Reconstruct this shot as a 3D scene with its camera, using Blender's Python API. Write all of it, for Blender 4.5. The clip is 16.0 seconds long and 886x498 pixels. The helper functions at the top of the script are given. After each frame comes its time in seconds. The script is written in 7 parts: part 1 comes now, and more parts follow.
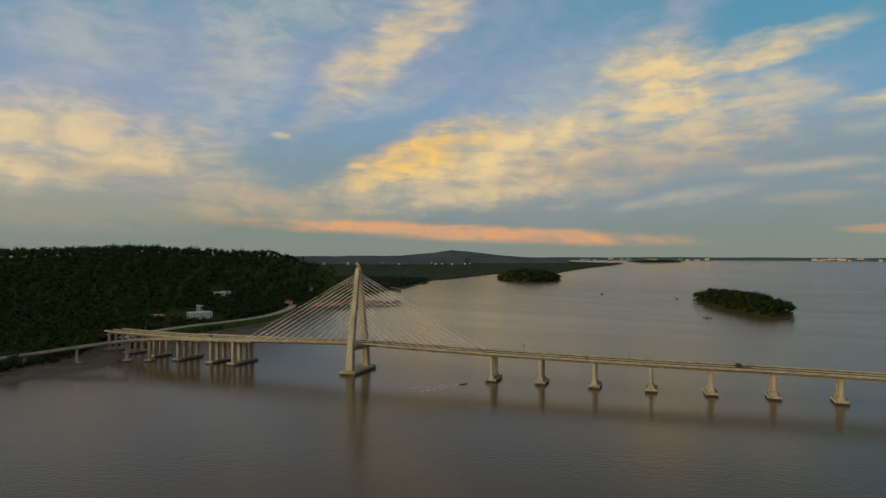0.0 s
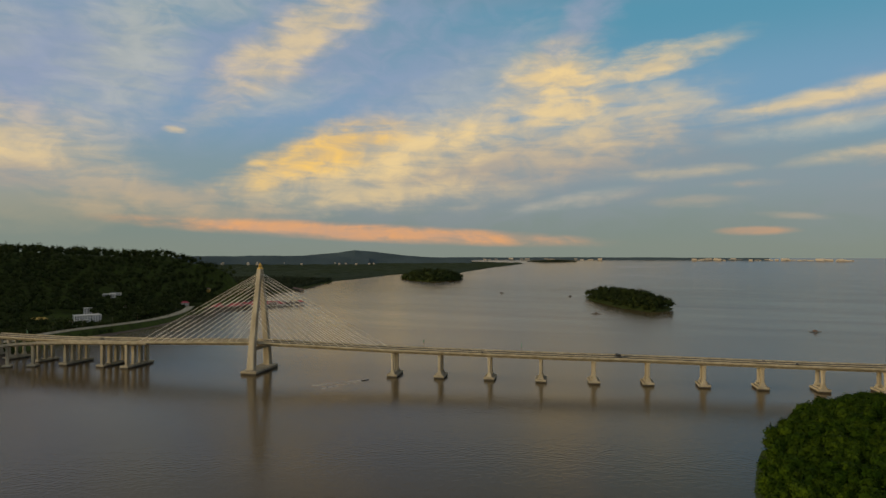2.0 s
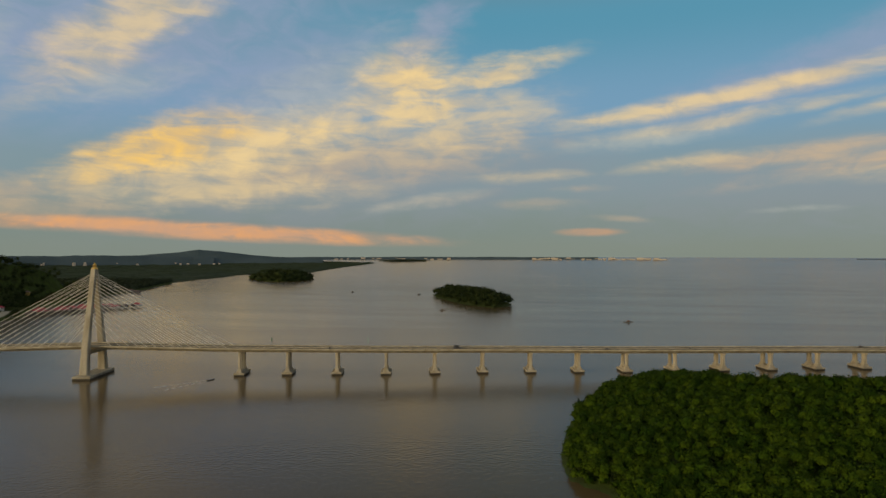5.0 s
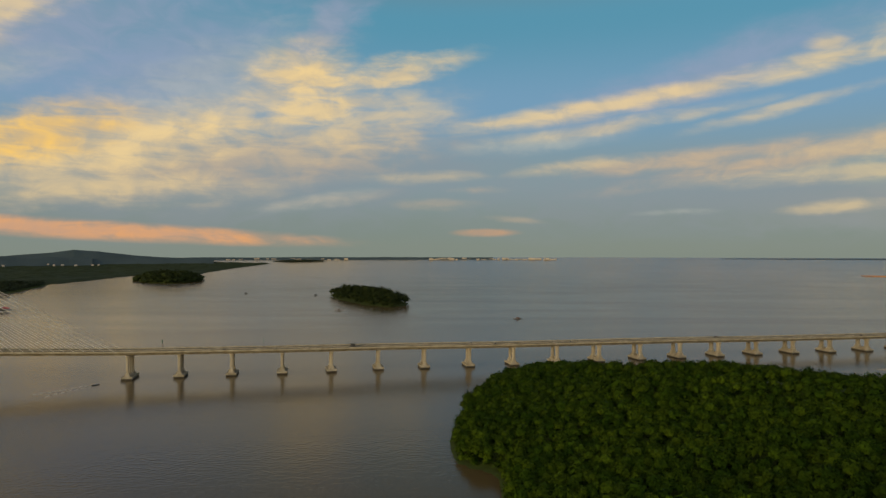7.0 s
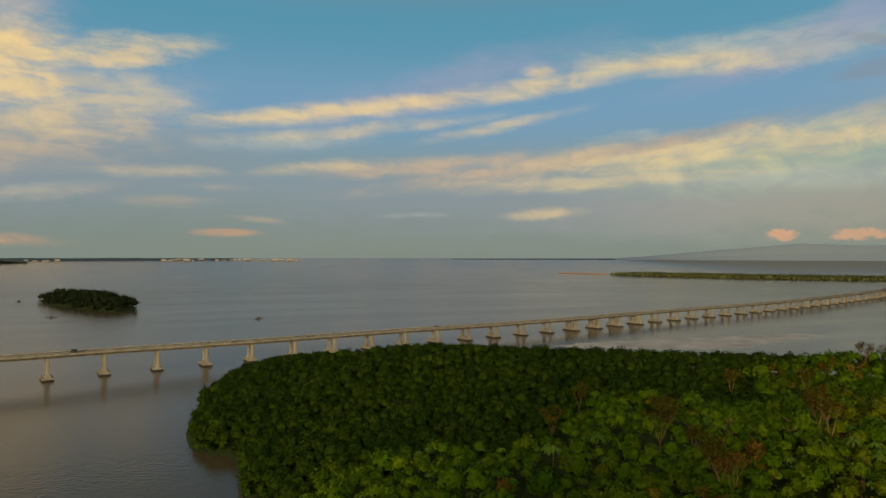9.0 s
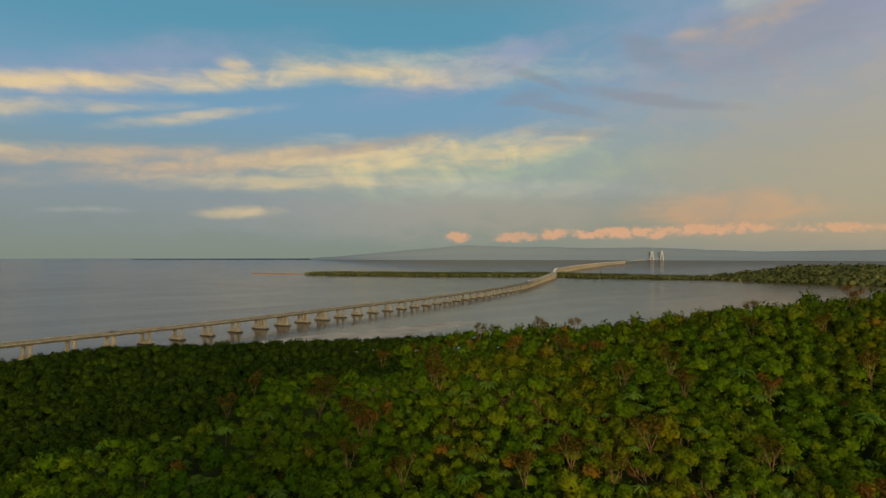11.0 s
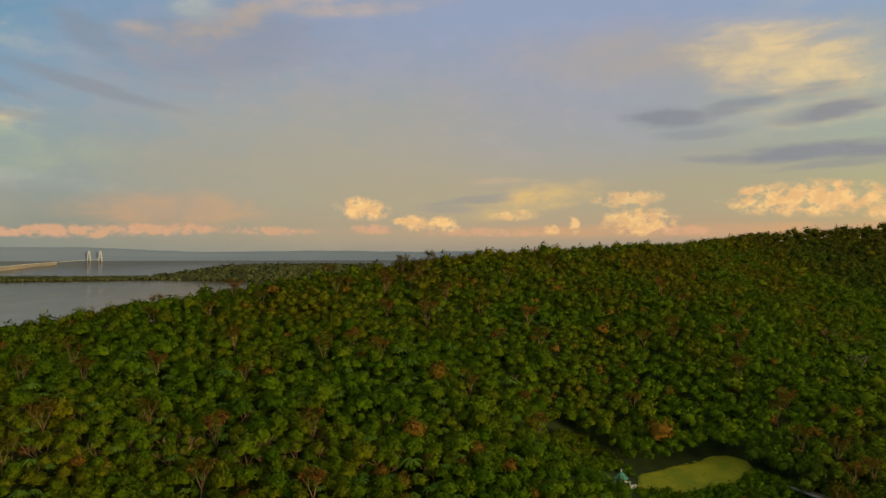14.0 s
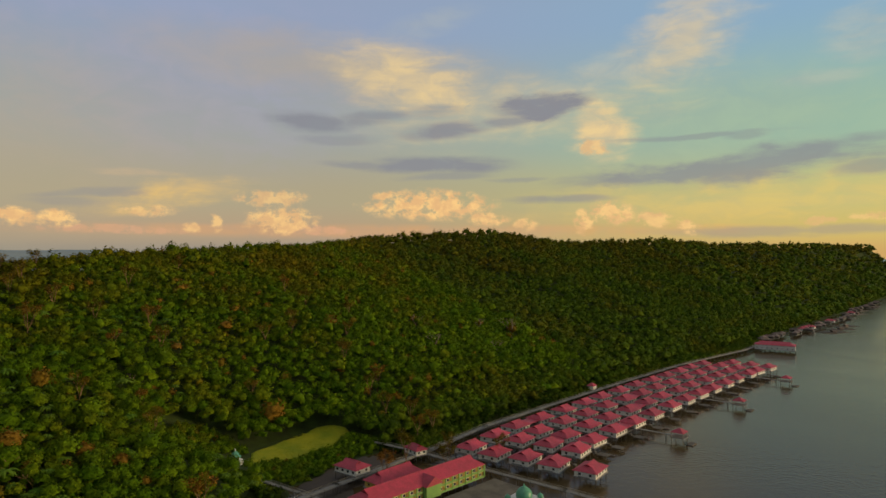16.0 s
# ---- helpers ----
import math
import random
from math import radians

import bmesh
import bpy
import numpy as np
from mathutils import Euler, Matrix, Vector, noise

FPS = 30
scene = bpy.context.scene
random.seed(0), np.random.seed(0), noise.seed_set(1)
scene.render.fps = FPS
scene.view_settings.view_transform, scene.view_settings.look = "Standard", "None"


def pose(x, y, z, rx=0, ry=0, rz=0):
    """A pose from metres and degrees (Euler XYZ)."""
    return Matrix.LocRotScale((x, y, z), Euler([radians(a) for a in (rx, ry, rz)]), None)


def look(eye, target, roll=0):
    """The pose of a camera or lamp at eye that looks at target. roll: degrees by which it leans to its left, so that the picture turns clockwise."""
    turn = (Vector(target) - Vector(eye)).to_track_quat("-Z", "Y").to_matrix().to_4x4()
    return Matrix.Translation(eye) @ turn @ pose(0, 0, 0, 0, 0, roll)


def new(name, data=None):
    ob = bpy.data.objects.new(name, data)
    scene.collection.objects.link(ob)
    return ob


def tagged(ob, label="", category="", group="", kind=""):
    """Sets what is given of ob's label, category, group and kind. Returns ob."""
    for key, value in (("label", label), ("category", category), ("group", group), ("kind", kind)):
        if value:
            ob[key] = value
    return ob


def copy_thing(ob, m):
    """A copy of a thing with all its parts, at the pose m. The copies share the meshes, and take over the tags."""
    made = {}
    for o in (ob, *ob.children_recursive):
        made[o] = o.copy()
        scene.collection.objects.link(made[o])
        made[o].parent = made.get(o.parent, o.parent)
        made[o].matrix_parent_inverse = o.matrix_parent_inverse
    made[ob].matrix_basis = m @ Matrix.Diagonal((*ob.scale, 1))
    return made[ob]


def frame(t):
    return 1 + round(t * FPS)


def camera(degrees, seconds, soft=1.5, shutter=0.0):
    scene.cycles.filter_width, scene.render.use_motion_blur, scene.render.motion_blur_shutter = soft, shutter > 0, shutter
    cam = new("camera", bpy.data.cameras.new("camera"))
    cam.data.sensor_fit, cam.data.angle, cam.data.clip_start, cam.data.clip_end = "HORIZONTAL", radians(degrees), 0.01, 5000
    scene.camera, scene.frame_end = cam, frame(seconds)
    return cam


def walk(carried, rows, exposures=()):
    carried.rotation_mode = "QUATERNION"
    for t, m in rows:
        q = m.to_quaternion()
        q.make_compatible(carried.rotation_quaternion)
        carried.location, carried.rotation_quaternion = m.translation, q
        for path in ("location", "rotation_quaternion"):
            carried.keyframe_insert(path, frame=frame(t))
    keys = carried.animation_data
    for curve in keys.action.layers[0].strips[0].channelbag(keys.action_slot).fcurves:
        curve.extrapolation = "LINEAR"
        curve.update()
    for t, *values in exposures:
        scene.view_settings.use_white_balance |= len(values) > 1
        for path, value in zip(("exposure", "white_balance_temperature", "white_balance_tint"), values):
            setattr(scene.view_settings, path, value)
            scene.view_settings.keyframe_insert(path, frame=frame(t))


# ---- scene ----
cam = camera(69.47, 16.0)
PATH = [
    (0, pose(0.0, 0.0, 125.3, 90.44, 0.00, 32.69)),
    (0.5, pose(3.5, -4.4, 125.1, 90.46, -0.00, 30.58)),
    (1, pose(7.0, -8.9, 125.0, 90.45, -0.02, 28.43)),
    (1.5, pose(10.4, -13.4, 124.9, 90.46, -0.02, 26.30)),
    (2, pose(13.6, -18.0, 125.0, 90.45, -0.03, 24.16)),
    (2.5, pose(16.8, -22.7, 125.1, 90.42, -0.04, 22.03)),
    (3, pose(19.7, -27.4, 125.1, 90.42, -0.04, 19.87)),
    (3.5, pose(22.2, -32.3, 125.0, 90.43, -0.03, 17.72)),
    (4, pose(24.8, -37.2, 124.8, 90.42, -0.03, 15.53)),
    (4.2, pose(25.8, -39.2, 124.7, 90.42, -0.03, 14.63)),
    (6.3, pose(33.1, -61.0, 124.6, 90.44, -0.01, 5.13)),
    (6.5, pose(33.5, -63.6, 124.7, 90.44, -0.01, 4.23)),
    (7, pose(34.6, -70.1, 124.9, 90.45, -0.00, 1.88)),
    (7.3, pose(35.3, -74.0, 125.0, 90.44, -0.01, 0.37)),
    (7.5, pose(35.7, -76.6, 125.0, 90.44, -0.01, -0.64)),
    (7.6, pose(35.9, -79.5, 124.9, 90.44, -0.01, -1.99)),
    (7.7, pose(36.1, -82.3, 124.8, 90.45, -0.01, -3.35)),
    (7.8, pose(36.3, -85.2, 124.7, 90.46, -0.01, -4.70)),
    (8, pose(36.6, -90.9, 124.4, 90.47, -0.02, -7.41)),
    (8.5, pose(36.5, -105.0, 123.9, 90.49, -0.02, -14.14)),
    (9, pose(34.7, -118.9, 123.6, 90.53, -0.02, -20.71)),
    (9.2, pose(34.0, -124.5, 123.4, 90.55, -0.03, -23.42)),
    (11.3, pose(15.2, -172.8, 124.4, 90.53, -0.03, -51.85)),
    (11.5, pose(12.0, -176.6, 124.3, 90.53, -0.03, -55.00)),
    (12, pose(4.2, -186.2, 124.1, 90.53, -0.04, -62.75)),
    (12.5, pose(-3.7, -195.8, 123.9, 90.56, -0.03, -70.34)),
    (13, pose(-14.1, -202.1, 123.8, 90.59, -0.01, -78.42)),
    (13.5, pose(-24.6, -208.4, 123.7, 90.62, -0.01, -86.36)),
    (14, pose(-35.7, -212.3, 123.9, 90.59, -0.01, -94.23)),
    (14.5, pose(-47.3, -214.6, 124.4, 90.51, -0.00, -102.22)),
    (15, pose(-58.7, -216.2, 124.8, 90.49, -0.02, -110.18)),
    (15.5, pose(-69.0, -214.8, 124.6, 90.52, -0.03, -117.65)),
    (16, pose(-79.4, -213.3, 124.4, 90.53, -0.04, -125.39)),
]
walk(cam, PATH)

# ---- light ----
SUN_AZ, SUN_EL = 138.0, 8.0


def lin(r, g, b):
    """Linear colour from 0..255 display values."""
    return tuple((c / 255 / 12.92 if c <= 10 else ((c / 255 + 0.055) / 1.055) ** 2.4) for c in (r, g, b)) + (1,)


def heading(az):
    return Vector((-math.sin(radians(az)), math.cos(radians(az)), 0))


sun = new("sun", bpy.data.lights.new("sun", "SUN"))
sun.data.energy, sun.data.angle, sun.data.color = 2.5, radians(20), (1.0, 0.74, 0.40)
sun.matrix_world = look(heading(SUN_AZ) * 1000 + Vector((0, 0, 1000 * math.tan(radians(SUN_EL)))), (0, 0, 0))

world = bpy.data.worlds.new("world")
scene.world = world
world.use_nodes = True
WN, WL = world.node_tree.nodes, world.node_tree.links
WN.clear()


def wnode(kind, **values):
    n = WN.new(kind)
    for key, v in values.items():
        setattr(n, key, v)
    return n


def wmath(op, a, b=None, c=None, clamp=False):
    n = wnode("ShaderNodeMath", operation=op, use_clamp=clamp)
    for i, v in enumerate((a, b, c)):
        if v is None:
            continue
        if isinstance(v, (int, float)):
            n.inputs[i].default_value = v
        else:
            WL.new(v, n.inputs[i])
    return n.outputs[0]


def wsmooth(v, lo, hi, to=1.0):
    n = wnode("ShaderNodeMapRange", interpolation_type="SMOOTHSTEP")
    WL.new(v, n.inputs[0])
    n.inputs[1].default_value, n.inputs[2].default_value, n.inputs[3].default_value, n.inputs[4].default_value = lo, hi, 0, to
    return n.outputs[0]


def wmix(fac, a, b):
    n = wnode("ShaderNodeMix", data_type="RGBA")
    for socket, v in ((n.inputs[0], fac), (n.inputs[6], a), (n.inputs[7], b)):
        if hasattr(v, "is_output"):
            WL.new(v, socket)
        else:
            socket.default_value = v
    return n.outputs[2]


def wramp(v, stops):
    n = wnode("ShaderNodeValToRGB")
    n.color_ramp.interpolation = "EASE"
    el = n.color_ramp.elements
    while len(el) < len(stops):
        el.new(0.5)
    for e, (p, c) in zip(el, stops):
        e.position, e.color = p, c
    WL.new(v, n.inputs[0])
    return n.outputs[0]


direction = wnode("ShaderNodeTexCoord").outputs["Generated"]
axes = wnode("ShaderNodeSeparateXYZ")
WL.new(direction, axes.inputs[0])
AZ = wmath("MULTIPLY", wmath("ARCTAN2", wmath("MULTIPLY", axes.outputs[0], -1), axes.outputs[1]), 180 / math.pi)
EL = wmath("MULTIPLY", wmath("ARCSINE", axes.outputs[2]), 180 / math.pi)
PLACE = wnode("ShaderNodeCombineXYZ")
WL.new(AZ, PLACE.inputs[0])
WL.new(EL, PLACE.inputs[1])
PLACE = PLACE.outputs[0]


def wnoise(sx, sy, tilt, detail, rough, warp):
    m = wnode("ShaderNodeMapping")
    m.inputs["Rotation"].default_value = (0, 0, radians(tilt))
    m.inputs["Scale"].default_value = (sx, sy, 1)
    WL.new(PLACE, m.inputs[0])
    n = wnode("ShaderNodeTexNoise")
    n.inputs["Scale"].default_value, n.inputs["Detail"].default_value = 1, detail
    n.inputs["Roughness"].default_value, n.inputs["Distortion"].default_value = rough, warp
    WL.new(m.outputs[0], n.inputs[0])
    return n.outputs[0]



def drift(offset, amount):
    """A slow wander of the sky's bearings, in degrees."""
    m, n = wnode("ShaderNodeMapping"), wnode("ShaderNodeTexNoise")
    m.inputs["Location"].default_value = (offset, 2 * offset, 0)
    m.inputs["Scale"].default_value, m.inputs["Rotation"].default_value = (0.7, 1.9, 1), (0, 0, radians(9))
    n.inputs["Scale"].default_value, n.inputs["Detail"].default_value, n.inputs["Roughness"].default_value = 0.16, 6, 0.62
    WL.new(PLACE, m.inputs[0])
    WL.new(m.outputs[0], n.inputs[0])
    return wmath("MULTIPLY_ADD", n.outputs[0], amount, -0.5 * amount)


shift = wnode("ShaderNodeCombineXYZ")
WL.new(drift(3.0, 7.0), shift.inputs[0])
WL.new(drift(31.0, 3.4), shift.inputs[1])
warped = wnode("ShaderNodeVectorMath", operation="ADD")
WL.new(PLACE, warped.inputs[0])
WL.new(shift.outputs[0], warped.inputs[1])
WARPED = warped.outputs[0]
little = wnode("ShaderNodeVectorMath", operation="MULTIPLY_ADD")
WL.new(shift.outputs[0], little.inputs[0])
little.inputs[1].default_value = (0.45, 0.3, 0)
WL.new(PLACE, little.inputs[2])
NUDGED = little.outputs[0]
STREAK = wnoise(0.11, 0.42, 10, 7, 0.6, 0.9)
FINE = wnoise(0.3, 0.8, 12, 6, 0.62, 0.5)
PUFF = wnoise(0.9, 1.1, 0, 6, 0.62, 0.2)
LUMP = wsmooth(wnoise(0.7, 0.9, 0, 4, 0.55, 0.2), 0.4, 0.62)
WISP = wmath("ADD", wmath("MULTIPLY", STREAK, 0.65), wmath("MULTIPLY", FINE, 0.35))

# clear evening sky: blue above, dull teal towards the sea, paler and warmer round to the sun
up = wmath("DIVIDE", EL, 90.0, clamp=True)
ZENITH = lin(172, 176, 182)


def evening(stops):
    """Colours by height above the horizon (in parts of 40 degrees), on to the brighter sky overhead."""
    return wramp(up, [(p * 40 / 90, c) for p, c in stops] + [(0.72, ZENITH)])


north = evening([(0.0, lin(126, 138, 134)), (0.06, lin(120, 136, 136)), (0.17, lin(124, 148, 162)), (0.32, lin(112, 154, 190)),
                   (0.5, lin(84, 146, 178)), (0.66, lin(118, 124, 124)), (0.95, lin(118, 110, 98))])
south = evening([(0.0, lin(146, 142, 136)), (0.05, lin(178, 156, 132)), (0.12, lin(172, 162, 138)), (0.28, lin(158, 164, 164)),
                   (0.5, lin(146, 162, 196)), (1.0, lin(128, 132, 140))])
west = evening([(0.0, lin(205, 165, 105)), (0.05, lin(208, 186, 112)), (0.12, lin(190, 190, 128)), (0.25, lin(150, 186, 170)),
                  (0.5, lin(136, 172, 205)), (1.0, lin(128, 132, 140))])
SKY = wmix(wsmooth(wmath("MULTIPLY", AZ, -1), 45, 105), north, south)
SKY = wmix(wsmooth(wmath("MULTIPLY", AZ, -1), 112, 160), SKY, west)
SKY = wmix(wsmooth(AZ, 60, 150), SKY, west)
nishita = wnode("ShaderNodeTexSky", sky_type="NISHITA", sun_disc=False)
nishita.sun_elevation, nishita.sun_rotation = radians(SUN_EL), radians(-SUN_AZ)
tinted = wnode("ShaderNodeMix", data_type="RGBA", blend_type="ADD")
tinted.inputs[0].default_value = 0.006
WL.new(SKY, tinted.inputs[6])
WL.new(nishita.outputs[0], tinted.inputs[7])
SKY = tinted.outputs[2]

TINT = {"lav": lin(160, 164, 196), "cream": lin(240, 212, 158), "gold": lin(255, 208, 112), "pale": lin(190, 194, 186), "peach": lin(220, 188, 148), "mauve": lin(140, 149, 163),
        "rose": lin(230, 168, 116), "rosepuff": lin(222, 172, 140), "haze": lin(172, 168, 162), "dust": lin(182, 168, 144), "puff": lin(250, 206, 142), "slate": lin(136, 138, 152), "cyan": lin(172, 190, 166)}


FIBRES = {tilt: wsmooth(wnoise(0.17, 1.0, tilt, 5, 0.55, 0.5), 0.28, 0.72) for tilt in (-12, 0, 10, 38)}
CURD = wsmooth(wnoise(0.3, 0.55, 8, 5, 0.55, 0.6), 0.28, 0.72)
GRAIN = {tilt: wmath("MULTIPLY_ADD", wmath("ADD", wmath("MULTIPLY", fibre, 0.6), wmath("MULTIPLY", CURD, 0.4)), 1.15, 0.7) for tilt, fibre in FIBRES.items()}
SOFT = wmath("MULTIPLY_ADD", CURD, 0.5, 1.1)
LUMPS = wmath("MULTIPLY_ADD", wsmooth(PUFF, 0.3, 0.7), 1.7, 0.35)
LAYERS = ("lav", "haze", "dust", "mauve", "cyan", "pale", "peach", "cream", "gold", "rose", "slate", "rosepuff", "puff")
cover = {}


def cloud(az, el, width, height, tilt, kind, amount):
    """One cloud bank of a layer: its middle and half sizes in degrees, its slope up to the right."""
    puffy, soft = kind in ("puff", "rosepuff"), kind in LAYERS[:5]
    m = wnode("ShaderNodeMapping", vector_type="TEXTURE")
    m.inputs["Location"].default_value = (az, el, 0)
    m.inputs["Rotation"].default_value = (0, 0, radians(-tilt))
    crisp = kind in ("slate", "rose")
    spread = 1.5 if puffy else 1.75 if crisp else 2.1
    m.inputs["Scale"].default_value = (spread * width, spread * height, 1)
    WL.new(PLACE if kind == "rose" else WARPED if height > 0.8 and not puffy else NUDGED, m.inputs[0])
    g = wnode("ShaderNodeTexGradient", gradient_type="SPHERICAL")
    WL.new(m.outputs[0], g.inputs[0])
    texture = LUMPS if puffy else SOFT if soft else GRAIN[min(GRAIN, key=lambda q: abs(q - tilt))]
    mask = wsmooth(wmath("MULTIPLY", g.outputs[1], texture), 0.15 if puffy else 0.1, 0.85 if puffy else 0.95 if crisp else 1.25, amount * (1.0 if puffy or height > 0.45 else 0.8))
    if kind not in cover:
        cover[kind] = mask
    else:
        cover[kind] = wmath("MAXIMUM", mask, cover[kind])


cloud(34.9, 8.8, 5.6, 1.42, 20, "gold", 0.95)
cloud(37.4, 6.9, 4.0, 0.91, 12, "cream", 0.80)
cloud(26.8, 9.2, 10.0, 1.81, 14, "cream", 0.90)
cloud(21.9, 10.9, 7.3, 1.49, 18, "cream", 0.70)
cloud(14.3, 15.0, 3.4, 2.02, 15, "cream", 1.00)
cloud(12.9, 12.7, 4.9, 1.24, 12, "cream", 0.90)
cloud(6.9, 15.8, 5.3, 0.91, 10, "cream", 0.80)
cloud(9.0, 11.5, 6.4, 1.95, 12, "cream", 0.60)
cloud(18.0, 8.2, 12.3, 1.86, 8, "peach", 0.43)
cloud(29.3, 5.5, 9.1, 1.21, 2, "cream", 0.65)
cloud(21.9, 13.7, 8.3, 2.39, 25, "pale", 0.40)
cloud(19.5, 5.7, 18.2, 3.21, 3, "mauve", 0.60)
cloud(6.1, 7.2, 10.5, 2.72, 2, "mauve", 0.50)
cloud(12.5, 18.6, 4.0, 1.43, 45, "lav", 0.60)
cloud(50.1, 16.5, 6.0, 3.14, 62, "pale", 0.60)
cloud(36.9, 18.1, 7.6, 1.72, 38, "cream", 0.70)
cloud(43.9, 20.5, 3.9, 1.49, 10, "pale", 0.40)
cloud(62.0, 16.4, 4.2, 2.65, 10, "pale", 0.45)
cloud(37.9, 13.4, 4.0, 1.01, 15, "pale", 0.40)
cloud(62.0, 9.0, 8.1, 2.30, -8, "cream", 0.75)
cloud(65.3, 6.4, 5.7, 1.45, 0, "cream", 0.80)
cloud(58.8, 8.2, 4.5, 1.00, -5, "cream", 0.70)
cloud(60.0, 6.2, 4.8, 0.99, -8, "slate", 0.35)
cloud(50.5, 5.2, 9.2, 1.45, -8, "peach", 0.50)
cloud(62.0, 3.5, 9.6, 1.24, 0, "dust", 0.36)
cloud(65.7, 10.5, 4.3, 2.13, 0, "pale", 0.45)
cloud(58.0, 14.8, 17.4, 5.96, 10, "lav", 0.65)
cloud(38.0, 17.5, 16.0, 5.00, 8, "lav", 0.60)
cloud(24.0, 15.5, 9.0, 4.00, 15, "lav", 0.50)
cloud(30.9, 1.9, 15.2, 0.61, -2.5, "rose", 0.90)
cloud(39.9, 2.5, 7.0, 0.30, -3, "peach", 0.58)
cloud(46.9, 10.2, 0.7, 0.25, 0, "cream", 0.70)
cloud(40.3, 7.7, 0.7, 0.25, 0, "cream", 0.70)
cloud(54.1, 11.3, 2.6, 0.38, -15, "pale", 0.50)
cloud(2.6, 4.4, 2.7, 0.35, 0, "peach", 0.29)
cloud(12.5, 4.7, 4.0, 0.48, 10, "pale", 0.35)
cloud(4.4, 6.8, 3.5, 0.41, 2, "cream", 0.40)
cloud(11.5, 4.8, 4.0, 0.40, 8, "peach", 0.25)
cloud(-1.9, 1.9, 2.3, 0.30, 0, "rose", 0.60)
cloud(-1.1, 5.6, 1.9, 0.25, 0, "peach", 0.29)
cloud(-20.3, 14.5, 10.9, 1.57, 14, "lav", 0.50)
cloud(-13.5, 12.8, 11.0, 0.65, 7, "cream", 0.80)
cloud(-29.6, 14.7, 5.9, 0.65, 9, "cream", 0.65)
cloud(-29.3, 15.9, 1.2, 0.50, 0, "cream", 0.60)
cloud(-39.1, 16.0, 9.1, 0.72, 8, "pale", 0.75)
cloud(-51.2, 16.4, 8.3, 0.96, 14, "lav", 0.65)
cloud(-13.5, 11.0, 8.0, 0.45, 6, "cream", 0.65)
cloud(-6.6, 9.9, 5.2, 0.69, 5, "pale", 0.50)
cloud(-26.1, 11.4, 5.0, 0.40, 10, "cream", 0.60)
cloud(-10.0, 7.7, 3.9, 0.45, 6, "cream", 0.55)
cloud(-20.5, 8.0, 8.1, 0.66, 4, "peach", 0.65)
cloud(-31.5, 8.2, 12.7, 0.70, 8, "peach", 0.65)
cloud(-43.1, 8.6, 10.8, 0.94, 9, "cream", 0.65)
cloud(-53.1, 9.1, 5.8, 0.94, 10, "cream", 0.65)
cloud(-34.4, 6.4, 10.5, 0.59, 2, "cream", 0.50)
cloud(-36.8, 10.3, 1.5, 0.29, 3, "pale", 0.50)
cloud(-40.0, 9.5, 7.7, 0.43, 10, "slate", 0.35)
cloud(2.5, 6.9, 3.0, 0.37, 0, "cream", 0.40)
cloud(3.1, 4.3, 2.1, 0.37, 0, "peach", 0.36)
cloud(-4.5, 3.1, 1.8, 0.24, -3, "peach", 0.36)
cloud(-29.6, 3.6, 2.5, 0.35, 3, "cream", 0.65)
cloud(-18.0, 3.5, 2.1, 0.20, 0, "pale", 0.40)
cloud(-24.1, 5.0, 25.2, 2.78, 0, "mauve", 0.55)
cloud(-49.3, 4.7, 11.7, 2.22, 0, "dust", 0.50)
cloud(-48.5, 1.7, 1.1, 0.36, 0, "rosepuff", 0.80)
cloud(-53.9, 1.7, 1.7, 0.42, 0, "rosepuff", 0.70)
cloud(-54.5, 13.7, 2.1, 0.63, 5, "slate", 0.40)
cloud(-40.3, 15.8, 6.8, 0.70, -3, "cream", 0.65)
cloud(-48.5, 16.2, 10.9, 0.94, -2, "pale", 0.55)
cloud(-36.5, 10.1, 1.6, 0.25, 0, "pale", 0.50)
cloud(-48.5, 7.7, 12.7, 2.12, 2, "cyan", 0.65)
cloud(-41.1, 8.6, 10.0, 0.53, 3, "cream", 0.65)
cloud(-50.7, 6.1, 11.7, 0.67, -2, "pale", 0.40)
cloud(-40.3, 3.5, 12.2, 1.58, 0, "haze", 0.35)
cloud(-83.0, 8.0, 19.0, 6.50, 0, "dust", 0.50)
cloud(-104.0, 14.0, 12.0, 5.00, 4, "lav", 0.55)
cloud(-80.0, 18.0, 16.0, 5.00, 4, "lav", 0.55)
cloud(-55.8, 15.3, 2.8, 0.39, -25, "slate", 0.50)
cloud(-57.7, 12.8, 3.9, 0.40, -15, "slate", 0.45)
cloud(-65.1, 13.1, 6.0, 0.50, -10, "slate", 0.45)
cloud(-59.1, 10.6, 3.9, 0.30, -5, "slate", 0.40)
cloud(-66.1, 16.7, 3.0, 1.01, -20, "slate", 0.40)
cloud(-75.2, 17.4, 8.0, 2.52, 10, "slate", 0.35)
cloud(-72.4, 20.4, 2.1, 1.42, 0, "pale", 0.65)
cloud(-77.7, 19.8, 6.5, 0.90, 20, "peach", 0.55)
cloud(-69.1, 17.7, 1.4, 0.51, 0, "peach", 0.45)
cloud(-85.0, 20.9, 6.2, 0.49, 5, "peach", 0.40)
cloud(-87.1, 4.1, 2.1, 0.97, 0, "puff", 1.00)
cloud(-91.4, 3.0, 1.4, 0.57, 0, "puff", 1.00)
cloud(-94.3, 2.9, 1.2, 0.65, 0, "puff", 1.00)
cloud(-87.8, 2.3, 1.9, 0.39, 0, "rosepuff", 0.80)
